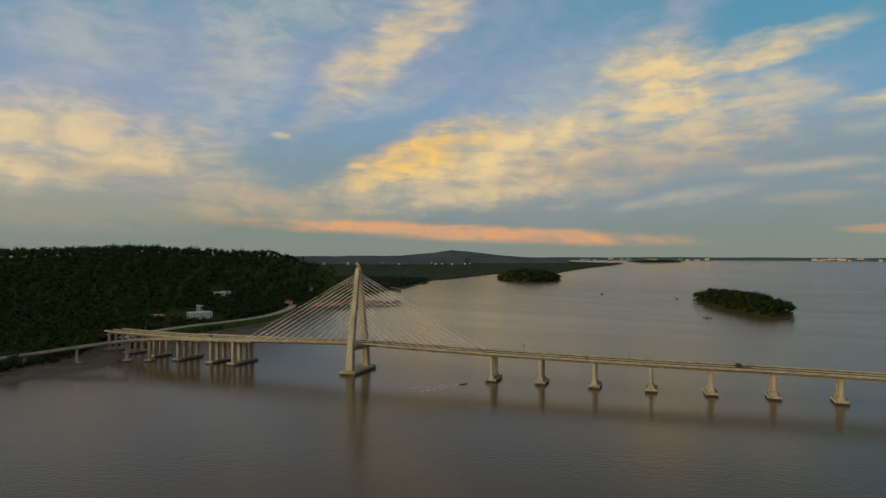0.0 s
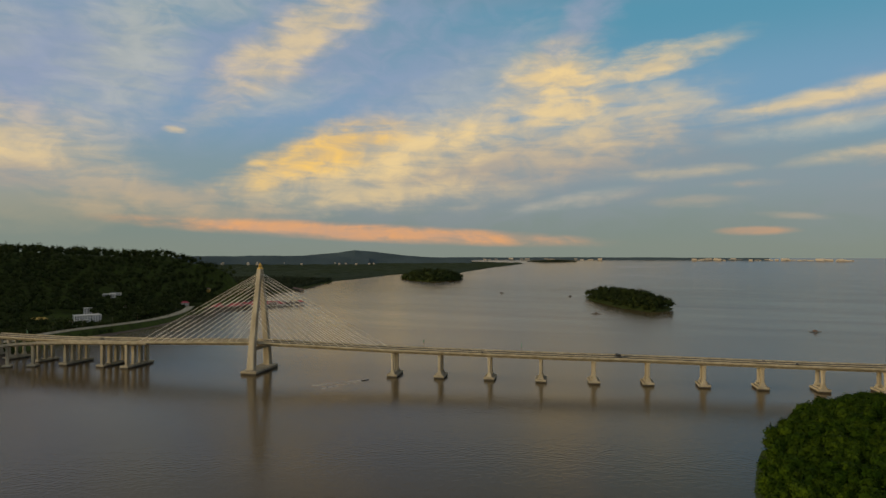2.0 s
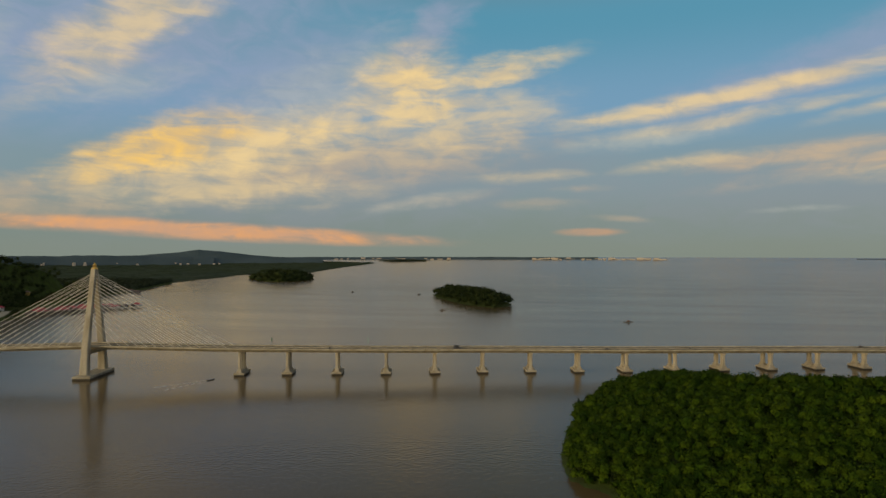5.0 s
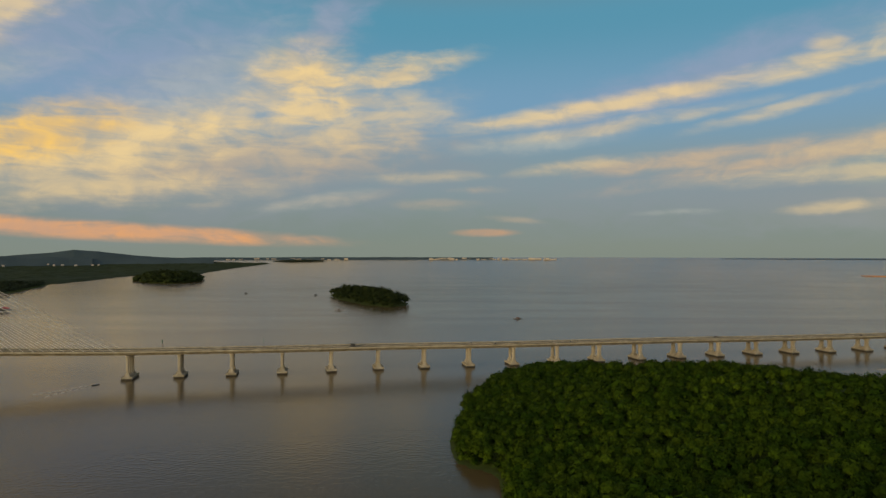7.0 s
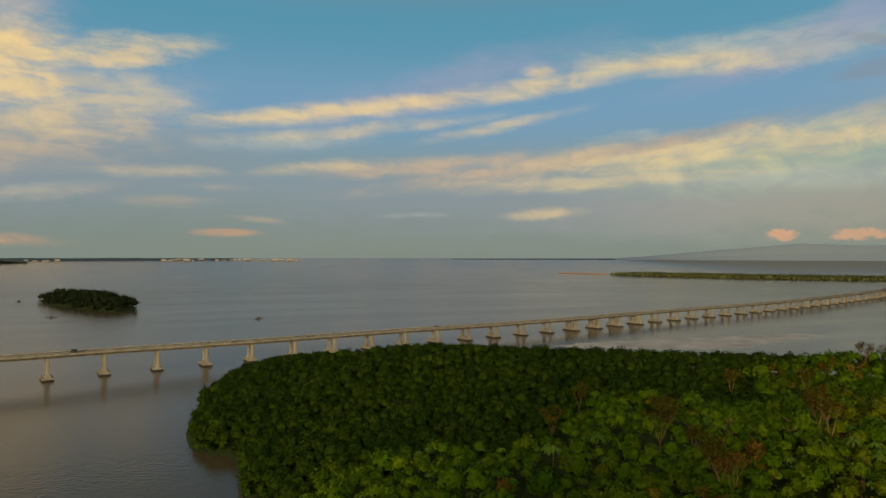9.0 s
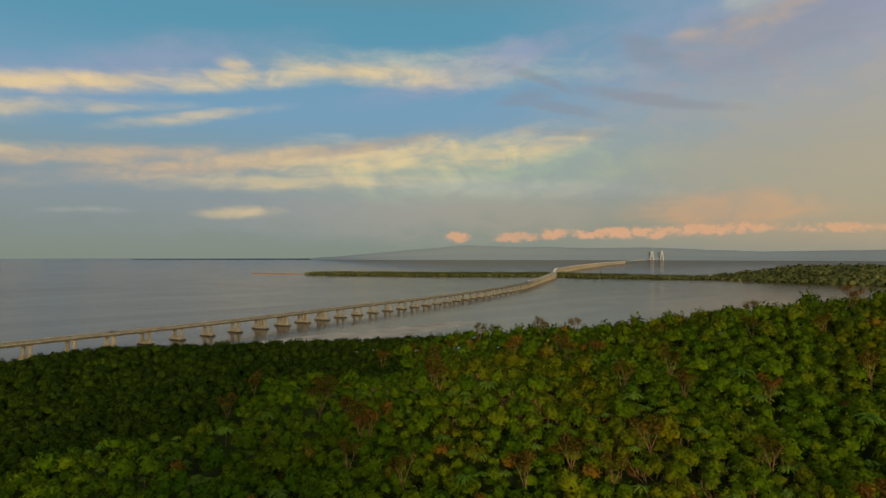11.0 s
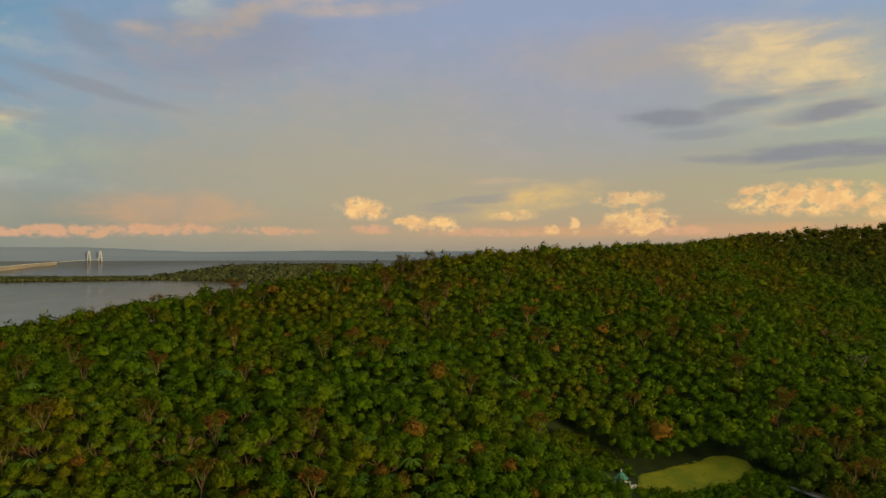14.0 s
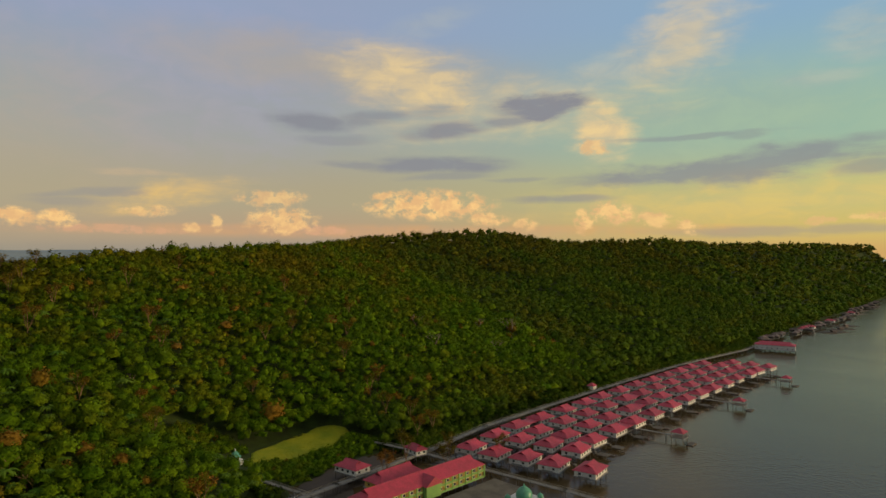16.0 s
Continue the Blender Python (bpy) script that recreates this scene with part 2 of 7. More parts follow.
cloud(-63.1, 1.9, 5.5, 0.50, 0, "rosepuff", 0.85)
cloud(-57.0, 1.9, 1.1, 0.59, 0, "rosepuff", 0.80)
cloud(-69.6, 2.1, 4.6, 0.46, 0, "rosepuff", 0.80)
cloud(-78.4, 2.1, 4.0, 0.40, 0, "rosepuff", 0.75)
cloud(-53.9, 1.5, 2.0, 0.39, 0, "rosepuff", 0.70)
cloud(-48.5, 1.5, 0.7, 0.33, 0, "rosepuff", 0.70)
cloud(-71.2, 3.8, 6.1, 1.32, 2, "rose", 0.35)
cloud(-98.1, 2.1, 3.6, 0.31, 0, "rosepuff", 0.60)
cloud(-102.7, 5.0, 4.7, 0.86, 8, "gold", 0.60)
cloud(-99.3, 6.6, 1.9, 0.22, 0, "peach", 0.50)
cloud(-96.1, 5.0, 2.9, 0.27, 8, "slate", 0.45)
cloud(-123.2, 14.9, 6.1, 2.13, -15, "cream", 0.80)
cloud(-116.1, 16.1, 12.8, 2.00, -4, "dust", 0.50)
cloud(-132.2, 12.6, 10.0, 1.91, 4, "cream", 0.45)
cloud(-139.2, 10.9, 2.0, 2.21, 20, "cream", 0.95)
cloud(-138.6, 9.3, 1.4, 0.74, 0, "puff", 0.70)
cloud(-113.5, 11.5, 3.0, 0.74, -4, "slate", 0.85)
cloud(-118.4, 11.9, 3.5, 0.55, 10, "slate", 0.65)
cloud(-116.1, 10.1, 3.1, 0.40, 0, "slate", 0.50)
cloud(-125.8, 11.1, 3.5, 0.66, 5, "slate", 0.85)
cloud(-131.0, 11.8, 2.3, 0.50, 8, "slate", 0.70)
cloud(-134.3, 13.1, 3.7, 0.85, 6, "slate", 0.95)
cloud(-124.2, 12.7, 2.5, 0.51, 4, "slate", 0.40)
cloud(-118.1, 8.0, 3.1, 0.35, -2, "slate", 0.70)
cloud(-124.7, 8.0, 5.3, 0.66, 0, "slate", 0.85)
cloud(-125.7, 7.0, 3.5, 0.35, 3, "slate", 0.60)
cloud(-146.9, 9.8, 5.7, 0.19, 0, "slate", 0.60)
cloud(-151.2, 9.6, 1.3, 0.27, 0, "slate", 0.50)
cloud(-145.6, 7.0, 8.0, 0.81, 5, "slate", 0.75)
cloud(-152.4, 7.2, 6.8, 1.08, 4, "slate", 0.75)
cloud(-156.3, 8.3, 4.1, 0.48, 8, "slate", 0.60)
cloud(-140.1, 6.7, 4.5, 0.44, 4, "slate", 0.60)
cloud(-159.2, 6.6, 2.1, 0.51, 4, "slate", 0.55)
cloud(-131.7, 6.7, 2.1, 0.20, 0, "slate", 0.50)
cloud(-135.7, 4.9, 4.0, 0.30, 0, "slate", 0.70)
cloud(-98.1, 5.0, 2.5, 0.27, 2, "slate", 0.50)
cloud(-95.3, 4.2, 2.5, 0.31, 0, "slate", 0.35)
cloud(-124.2, 4.4, 5.1, 1.22, 0, "puff", 1.00)
cloud(-120.1, 5.1, 1.3, 0.50, 0, "puff", 0.90)
cloud(-129.5, 3.2, 1.8, 0.61, 0, "puff", 0.90)
cloud(-110.6, 4.8, 2.7, 0.73, 0, "puff", 0.70)
cloud(-111.3, 2.9, 3.0, 1.08, 0, "puff", 0.90)
cloud(-114.2, 2.1, 3.0, 0.45, 0, "rosepuff", 0.80)
cloud(-91.7, 2.7, 1.3, 0.59, 0, "puff", 0.80)
cloud(-94.3, 2.7, 1.3, 0.61, 0, "puff", 0.80)
cloud(-100.6, 3.6, 1.8, 0.46, 0, "puff", 0.70)
cloud(-103.7, 2.3, 0.6, 0.47, 0, "puff", 0.80)
cloud(-105.6, 2.6, 0.5, 0.67, 0, "puff", 0.80)
cloud(-133.0, 2.7, 0.9, 0.55, 0, "puff", 0.80)
cloud(-137.7, 2.9, 0.8, 1.09, 0, "puff", 0.90)
cloud(-140.3, 3.6, 2.0, 0.98, 0, "puff", 0.90)
cloud(-143.9, 3.1, 1.6, 0.67, 0, "puff", 0.80)
cloud(-146.5, 2.5, 0.8, 0.66, 0, "puff", 0.80)
cloud(-155.9, 2.7, 1.2, 0.39, 0, "puff", 0.60)
cloud(-159.2, 2.9, 1.3, 0.34, 0, "puff", 0.60)
cloud(-122.2, 2.1, 26.3, 0.51, 0, "rose", 0.40)
cloud(-98.1, 2.0, 5.2, 0.36, 0, "rosepuff", 0.60)
cloud(-154.0, 1.9, 8.2, 0.40, 0, "slate", 0.50)
cloud(-149.9, 11.2, 10.5, 3.23, 0, "cyan", 0.45)
cloud(-146.0, 17.9, 4.0, 2.37, 42, "cream", 0.55)
cloud(-142.9, 16.5, 6.0, 0.97, 15, "pale", 0.45)
cloud(-159.3, 16.4, 1.9, 1.26, 10, "pale", 0.50)
cloud(-155.9, 13.5, 2.1, 0.52, 0, "pale", 0.35)
cloud(-124.2, 20.0, 3.3, 0.76, 15, "pale", 0.30)
cloud(-152.0, 4.7, 14.2, 1.36, 2, "gold", 0.35)

for kind in LAYERS:
    puffy = kind in ("puff", "rosepuff")
    mixed = 0.0 if kind in ("haze", "dust") else 0.55 if puffy else 0.35
    shade = tuple((1 - mixed) * a + mixed * b for a, b in zip(TINT[kind], lin(212, 166, 128) if puffy else TINT["mauve"]))
    SKY = wmix(cover[kind], SKY, wmix(LUMP if puffy else CURD, shade, TINT[kind]))

# loose bands of cloud over the part of the sky behind the walk
behind = wsmooth(AZ, 75, 110)
SKY = wmix(wmath("MULTIPLY", wsmooth(WISP, 0.45, 0.7, 0.8), behind), SKY, TINT["cream"])
SKY = wmix(wmath("MULTIPLY", wsmooth(WISP, 0.5, 0.75, 0.5), wsmooth(EL, 24, 34)), SKY, TINT["pale"])
SKY = wmix(wsmooth(EL, -0.2, -4.0), SKY, lin(70, 66, 58))
warm = wnode("ShaderNodeMix", data_type="RGBA", blend_type="MULTIPLY")
warm.inputs[0].default_value = 1.0
warm.inputs[7].default_value = (1.0, 0.97, 0.89, 1)
WL.new(SKY, warm.inputs[6])
SKY = warm.outputs[2]
back = wnode("ShaderNodeBackground")
WL.new(SKY, back.inputs[0])
back.inputs[1].default_value = 1.0
WL.new(back.outputs[0], wnode("ShaderNodeOutputWorld").inputs[0])

# ---- materials ----


def material(name, colour, other=None, scale=0.2, rough=0.8, metal=0.0, bump=0.0, bump_scale=4.0, detail=5, sharp=(0.35, 0.65), stretch=(1, 1, 1), random_tint=0.0, grain=0.12):
    """A surface of two mixed tones, a fine grain, and a relief; sizes per metre."""
    mat = bpy.data.materials.new(name)
    mat.use_nodes = True
    n, k = mat.node_tree.nodes, mat.node_tree.links
    bsdf = n["Principled BSDF"]
    bsdf.inputs["Roughness"].default_value, bsdf.inputs["Metallic"].default_value = rough, metal
    if rough > 0.8:
        bsdf.inputs["Specular IOR Level"].default_value = 0.2
    at = n.new("ShaderNodeNewGeometry").outputs["Position"]
    if stretch != (1, 1, 1):
        m = n.new("ShaderNodeMapping")
        m.inputs["Scale"].default_value = stretch
        k.new(at, m.inputs[0])
        at = m.outputs[0]
    big, small = n.new("ShaderNodeTexNoise"), n.new("ShaderNodeTexNoise")
    big.inputs["Scale"].default_value, big.inputs["Detail"].default_value = scale, detail
    small.inputs["Scale"].default_value, small.inputs["Detail"].default_value = bump_scale, 4
    k.new(at, big.inputs[0])
    k.new(at, small.inputs[0])
    ramp = n.new("ShaderNodeMapRange")
    ramp.inputs[1].default_value, ramp.inputs[2].default_value = sharp
    k.new(big.outputs[0], ramp.inputs[0])
    mix = n.new("ShaderNodeMix")
    mix.data_type = "RGBA"
    k.new(ramp.outputs[0], mix.inputs[0])
    mix.inputs[6].default_value = (*colour, 1)
    mix.inputs[7].default_value = (*(other or [0.7 * c for c in colour]), 1)
    value = n.new("ShaderNodeHueSaturation")
    k.new(mix.outputs[2], value.inputs["Color"])
    wear = n.new("ShaderNodeMapRange")
    wear.inputs[1].default_value, wear.inputs[2].default_value = 0.3, 0.7
    wear.inputs[3].default_value, wear.inputs[4].default_value = 1 - grain, 1 + grain
    k.new(small.outputs[0], wear.inputs[0])
    last = wear.outputs[0]
    if random_tint:
        info, mul = n.new("ShaderNodeObjectInfo"), n.new("ShaderNodeMath")
        span = n.new("ShaderNodeMapRange")
        span.inputs[3].default_value, span.inputs[4].default_value = 1 - random_tint, 1 + random_tint
        k.new(info.outputs["Random"], span.inputs[0])
        mul.operation = "MULTIPLY"
        k.new(last, mul.inputs[0])
        k.new(span.outputs[0], mul.inputs[1])
        last = mul.outputs[0]
    k.new(last, value.inputs["Value"])
    k.new(value.outputs[0], bsdf.inputs["Base Color"])
    if bump:
        b = n.new("ShaderNodeBump")
        b.inputs["Strength"].default_value, b.inputs["Distance"].default_value = bump, 0.3
        k.new(small.outputs[0], b.inputs["Height"])
        k.new(b.outputs[0], bsdf.inputs["Normal"])
    return mat


def foliage(name, dark, light, rust=None, rust_amount=0.0, spray=1.0, olive=None, sunlit_from=45.0, sunlit_to=120.0):
    """Leaves: every crown its own green, every leaf a little lighter or darker, olive stands that thicken with height
    to paint the low sun on the ridge, here and there a browned crown.
    """
    mat = bpy.data.materials.new(name)
    mat.use_nodes = True
    n, k = mat.node_tree.nodes, mat.node_tree.links
    bsdf = n["Principled BSDF"]
    bsdf.inputs["Roughness"].default_value = 0.7
    bsdf.inputs["Specular IOR Level"].default_value = 0.04

    def calc(op, x, y, clamp=False):
        m = n.new("ShaderNodeMath")
        m.operation, m.use_clamp = op, clamp
        for i, v in enumerate((x, y)):
            if isinstance(v, (int, float)):
                m.inputs[i].default_value = v
            elif v is not None:
                k.new(v, m.inputs[i])
        return m.outputs[0]

    def span(v, lo, hi, to_lo, to_hi):
        m = n.new("ShaderNodeMapRange")
        m.inputs[1].default_value, m.inputs[2].default_value, m.inputs[3].default_value, m.inputs[4].default_value = lo, hi, to_lo, to_hi
        k.new(v, m.inputs[0])
        return m.outputs[0]

    def blotch(scale, detail, roughness=0.5):
        m = n.new("ShaderNodeTexNoise")
        m.inputs["Scale"].default_value, m.inputs["Detail"].default_value, m.inputs["Roughness"].default_value = scale, detail, roughness
        k.new(geo.outputs["Position"], m.inputs[0])
        return m.outputs[0]

    def blend_in(fac, under, colour):
        m = n.new("ShaderNodeMix")
        m.data_type = "RGBA"
        k.new(fac, m.inputs[0])
        if isinstance(under, tuple):
            m.inputs[6].default_value = (*under, 1)
        else:
            k.new(under, m.inputs[6])
        m.inputs[7].default_value = (*colour, 1)
        return m.outputs[2]

    geo, own, crown_tone = n.new("ShaderNodeNewGeometry"), n.new("ShaderNodeObjectInfo"), n.new("ShaderNodeAttribute")
    crown_tone.attribute_name = "tone"
    tone = calc("FRACT", calc("ADD", crown_tone.outputs["Fac"], own.outputs["Random"]), None)
    second = calc("FRACT", calc("MULTIPLY", tone, 7.37), None)
    third = calc("FRACT", calc("MULTIPLY", tone, 31.7), None)
    patch = blotch(0.018, 4)
    last = blend_in(span(calc("ADD", calc("MULTIPLY", tone, 0.75), patch), 0.45, 1.2, 0, 1), dark, light)
    if olive:
        axis = n.new("ShaderNodeSeparateXYZ")
        k.new(geo.outputs["Position"], axis.inputs[0])
        # warm sunlight of the upper slopes, put in as olive by height
        high = span(axis.outputs[2], sunlit_from, sunlit_to, 0.0, 0.6)
        stand = span(blotch(0.011, 4), 0.4, 0.68, -0.3, 0.45)
        last = blend_in(calc("ADD", calc("ADD", high, stand), calc("MULTIPLY", calc("SUBTRACT", second, 0.5), 0.6), True), last, olive)
    if rust:
        last = blend_in(span(third, 1 - rust_amount, 1 - 0.6 * rust_amount, 0, 1), last, rust)
    value = n.new("ShaderNodeHueSaturation")
    sprays = blotch(0.75 * spray, 5, 0.68)
    # hollows of the relief are darker: shade between sprays, put into the colour
    leafy = calc("MULTIPLY", span(sprays, 0.34, 0.66, 0.74, 1.24), span(geo.outputs["Random Per Island"], 0, 1, 0.84, 1.16))
    k.new(calc("MULTIPLY", leafy, span(second, 0, 1, 0.86, 1.14)), value.inputs["Value"])
    k.new(last, value.inputs["Color"])
    k.new(value.outputs[0], bsdf.inputs["Base Color"])
    through_leaf, both = n.new("ShaderNodeBsdfTranslucent"), n.new("ShaderNodeMixShader")
    k.new(value.outputs[0], through_leaf.inputs["Color"])
    both.inputs[0].default_value = 0.1
    k.new(bsdf.outputs[0], both.inputs[1])
    k.new(through_leaf.outputs[0], both.inputs[2])
    k.new(both.outputs[0], n["Material Output"].inputs["Surface"])
    relief = n.new("ShaderNodeBump")
    relief.inputs["Strength"].default_value, relief.inputs["Distance"].default_value = 0.6, 0.6 / spray
    k.new(sprays, relief.inputs["Height"])
    k.new(relief.outputs[0], bsdf.inputs["Normal"])
    return mat


def water_material():
    mat = bpy.data.materials.new("silty water")
    mat.use_nodes = True
    n, k = mat.node_tree.nodes, mat.node_tree.links
    bsdf = n["Principled BSDF"]
    bsdf.inputs["IOR"].default_value = 1.33
    bsdf.inputs["Specular IOR Level"].default_value = 0.30
    at = n.new("ShaderNodeNewGeometry").outputs["Position"]
    waves, swell, wind, silt = (n.new("ShaderNodeTexNoise") for _ in range(4))
    for node, scale, detail in ((waves, 0.34, 2), (swell, 0.11, 2), (silt, 0.004, 5)):
        node.inputs["Scale"].default_value, node.inputs["Detail"].default_value = scale, detail
        k.new(at, node.inputs[0])
    m = n.new("ShaderNodeMapping")
    m.inputs["Scale"].default_value, m.inputs["Rotation"].default_value = (0.0012, 0.006, 1), (0, 0, 0.5)
    k.new(at, m.inputs[0])
    k.new(m.outputs[0], wind.inputs[0])
    wind.inputs["Scale"].default_value, wind.inputs["Detail"].default_value, wind.inputs["Distortion"].default_value = 1, 5, 1.2
    colour = n.new("ShaderNodeMix")
    colour.data_type = "RGBA"
    k.new(silt.outputs[0], colour.inputs[0])
    colour.inputs[6].default_value, colour.inputs[7].default_value = (0.070, 0.049, 0.022, 1), (0.098, 0.069, 0.033, 1)
    k.new(colour.outputs[2], bsdf.inputs["Base Color"])
    rough = n.new("ShaderNodeMapRange")
    rough.inputs[1].default_value, rough.inputs[2].default_value = 0.35, 0.7
    rough.inputs[3].default_value, rough.inputs[4].default_value = 0.14, 0.21
    k.new(wind.outputs[0], rough.inputs[0])
    k.new(rough.outputs[0], bsdf.inputs["Roughness"])
    b1, b2 = n.new("ShaderNodeBump"), n.new("ShaderNodeBump")
    b1.inputs["Strength"].default_value, b1.inputs["Distance"].default_value = 1.0, 0.15
    b2.inputs["Strength"].default_value, b2.inputs["Distance"].default_value = 1.0, 0.09
    k.new(swell.outputs[0], b2.inputs["Height"])
    k.new(b2.outputs[0], b1.inputs["Normal"])
    k.new(waves.outputs[0], b1.inputs["Height"])
    k.new(b1.outputs[0], bsdf.inputs["Normal"])
    return mat


WATER = water_material()
CONCRETE = material("weathered concrete", (0.43, 0.39, 0.31), (0.27, 0.24, 0.18), 0.16, 0.85, bump=0.3, stretch=(1, 1, 0.25), grain=0.22)
# near-black tone that paints the shadow gap below the pile caps
CAPSHADE = material("cap shadow tone", (0.040, 0.036, 0.030), (0.025, 0.023, 0.020), 0.5, 0.7, bump=0.3)
ASPHALT = material("asphalt", (0.07, 0.068, 0.065), (0.05, 0.05, 0.05), 0.1, 0.9, bump=0.2)
BOARDS = material("grey concrete walkway", (0.26, 0.25, 0.24), (0.18, 0.175, 0.17), 0.3, 0.9, bump=0.2)
COURT = material("stained brown concrete", (0.17, 0.15, 0.12), (0.10, 0.085, 0.07), 0.15, 0.9, bump=0.2)
CABLE = material("white cable sheath", (0.72, 0.70, 0.66), (0.62, 0.6, 0.56), 0.5, 0.5)
GOLD = material("gold leaf", (0.75, 0.48, 0.12), (0.6, 0.36, 0.08), 2, 0.35, 1.0)
ROOF = material("red roof sheet", (0.44, 0.036, 0.072), (0.33, 0.030, 0.055), 0.35, 0.55, bump=0.5, bump_scale=2.0, random_tint=0.16, stretch=(1, 1, 1), grain=0.2)
ROOF_OLD = material("faded roof sheet", (0.16, 0.09, 0.07), (0.10, 0.09, 0.085), 0.3, 0.75, bump=0.4, random_tint=0.3, grain=0.2)
PLASTER = material("off-white plaster", (0.82, 0.79, 0.74), (0.68, 0.65, 0.60), 0.5, 0.85, bump=0.2, random_tint=0.1)
YELLOW = material("yellow paint", (0.62, 0.42, 0.10), (0.55, 0.38, 0.1), 0.6, 0.75, bump=0.1)
LIME = material("lime green paint", (0.24, 0.42, 0.10), (0.2, 0.36, 0.09), 0.6, 0.75, bump=0.1)
DOME = material("green dome glaze", (0.10, 0.34, 0.20), (0.08, 0.27, 0.17), 0.8, 0.35)
DARKGLASS = material("dark window", (0.02, 0.022, 0.025), (0.03, 0.03, 0.035), 1, 0.15)
TIMBER = material("grey timber", (0.17, 0.15, 0.13), (0.10, 0.09, 0.08), 0.8, 0.9, bump=0.3, stretch=(1, 1, 0.3))
MUD = material("wet mud", (0.085, 0.060, 0.043), (0.050, 0.037, 0.028), 0.06, 0.8, bump=0.4, bump_scale=1.0)
SAND = material("pale sand flat", (0.52, 0.47, 0.39), (0.34, 0.30, 0.25), 0.03, 0.8, bump=0.3)
REDSAND = material("orange sand", (0.42, 0.20, 0.075), (0.34, 0.17, 0.08), 0.02, 0.9)
SOIL = material("leaf litter", (0.045, 0.070, 0.010), (0.030, 0.042, 0.010), 0.1, 0.95, bump=0.4)
LAWN = material("rough grass", (0.32, 0.31, 0.014), (0.20, 0.24, 0.012), 0.08, 0.95, bump=0.6, bump_scale=2.0, grain=0.3)
BARK = material("pale bark", (0.30, 0.18, 0.09), (0.20, 0.12, 0.06), 0.8, 0.9, bump=0.4, random_tint=0.2)
DEADWOOD = material("bleached dead wood", (0.36, 0.27, 0.21), (0.26, 0.19, 0.15), 0.8, 0.9, bump=0.3)
LEAF = foliage("forest leaves", (0.066, 0.136, 0.003), (0.123, 0.197, 0.005), (0.22, 0.12, 0.014), 0.03, olive=(0.158, 0.126, 0.005), sunlit_from=55)
MANGROVE = foliage("mangrove leaves", (0.023, 0.052, 0.003), (0.052, 0.086, 0.005))
SLOPELEAF = foliage("south slope leaves", (0.048, 0.094, 0.005), (0.088, 0.138, 0.008), spray=0.6, olive=(0.118, 0.098, 0.006), sunlit_from=60, sunlit_to=150)
DRYLEAF = foliage("thin dry leaves", (0.150, 0.125, 0.010), (0.230, 0.150, 0.014), (0.30, 0.14, 0.02), 0.2)
PALMLEAF = foliage("palm fronds", (0.055, 0.12, 0.010), (0.11, 0.175, 0.018))
# leaf green darkened for the shade lying on the left hill; islands share it
SHADELEAF = foliage("shade-darkened hill woods", (0.020, 0.032, 0.010), (0.037, 0.050, 0.014), spray=0.4)
# distance haze mixed into the leaf green as extra blue
FARLEAF = foliage("haze-tinted far woods", (0.022, 0.033, 0.020), (0.036, 0.048, 0.026), spray=0.15)
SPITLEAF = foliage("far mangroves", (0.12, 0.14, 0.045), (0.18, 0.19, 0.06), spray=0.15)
# haze painted into the far ranges: their surfaces themselves are blue-grey
HAZE = material("far hills tinted with haze", (0.205, 0.26, 0.325), (0.19, 0.245, 0.31), 0.002, 1.0)
HILLHAZE = material("haze-tinted wooded hill", (0.055, 0.082, 0.098), (0.042, 0.066, 0.080), 0.006, 1.0)
WHITEWALL = material("white wall", (0.72, 0.70, 0.68), (0.6, 0.58, 0.56), 0.4, 0.8, bump=0.1)
# pale walls dulled in colour for the haze before the far town
FARWALL = material("hazy pale walls", (0.46, 0.40, 0.34), (0.40, 0.36, 0.32), 0.4, 0.9)
SIGN = material("green sign sheet", (0.01, 0.22, 0.10), (0.01, 0.18, 0.08), 1, 0.5)
FOAM = material("white wash", (0.62, 0.60, 0.56), (0.4, 0.37, 0.33), 0.9, 0.9)
PAINT = material("car paint", (0.06, 0.06, 0.065), (0.05, 0.05, 0.05), 1, 0.3, random_tint=0.6)
RUBBER = material("tyre rubber", (0.02, 0.02, 0.02), (0.03, 0.03, 0.03), 3, 0.8)

# ---- mesh tools ----


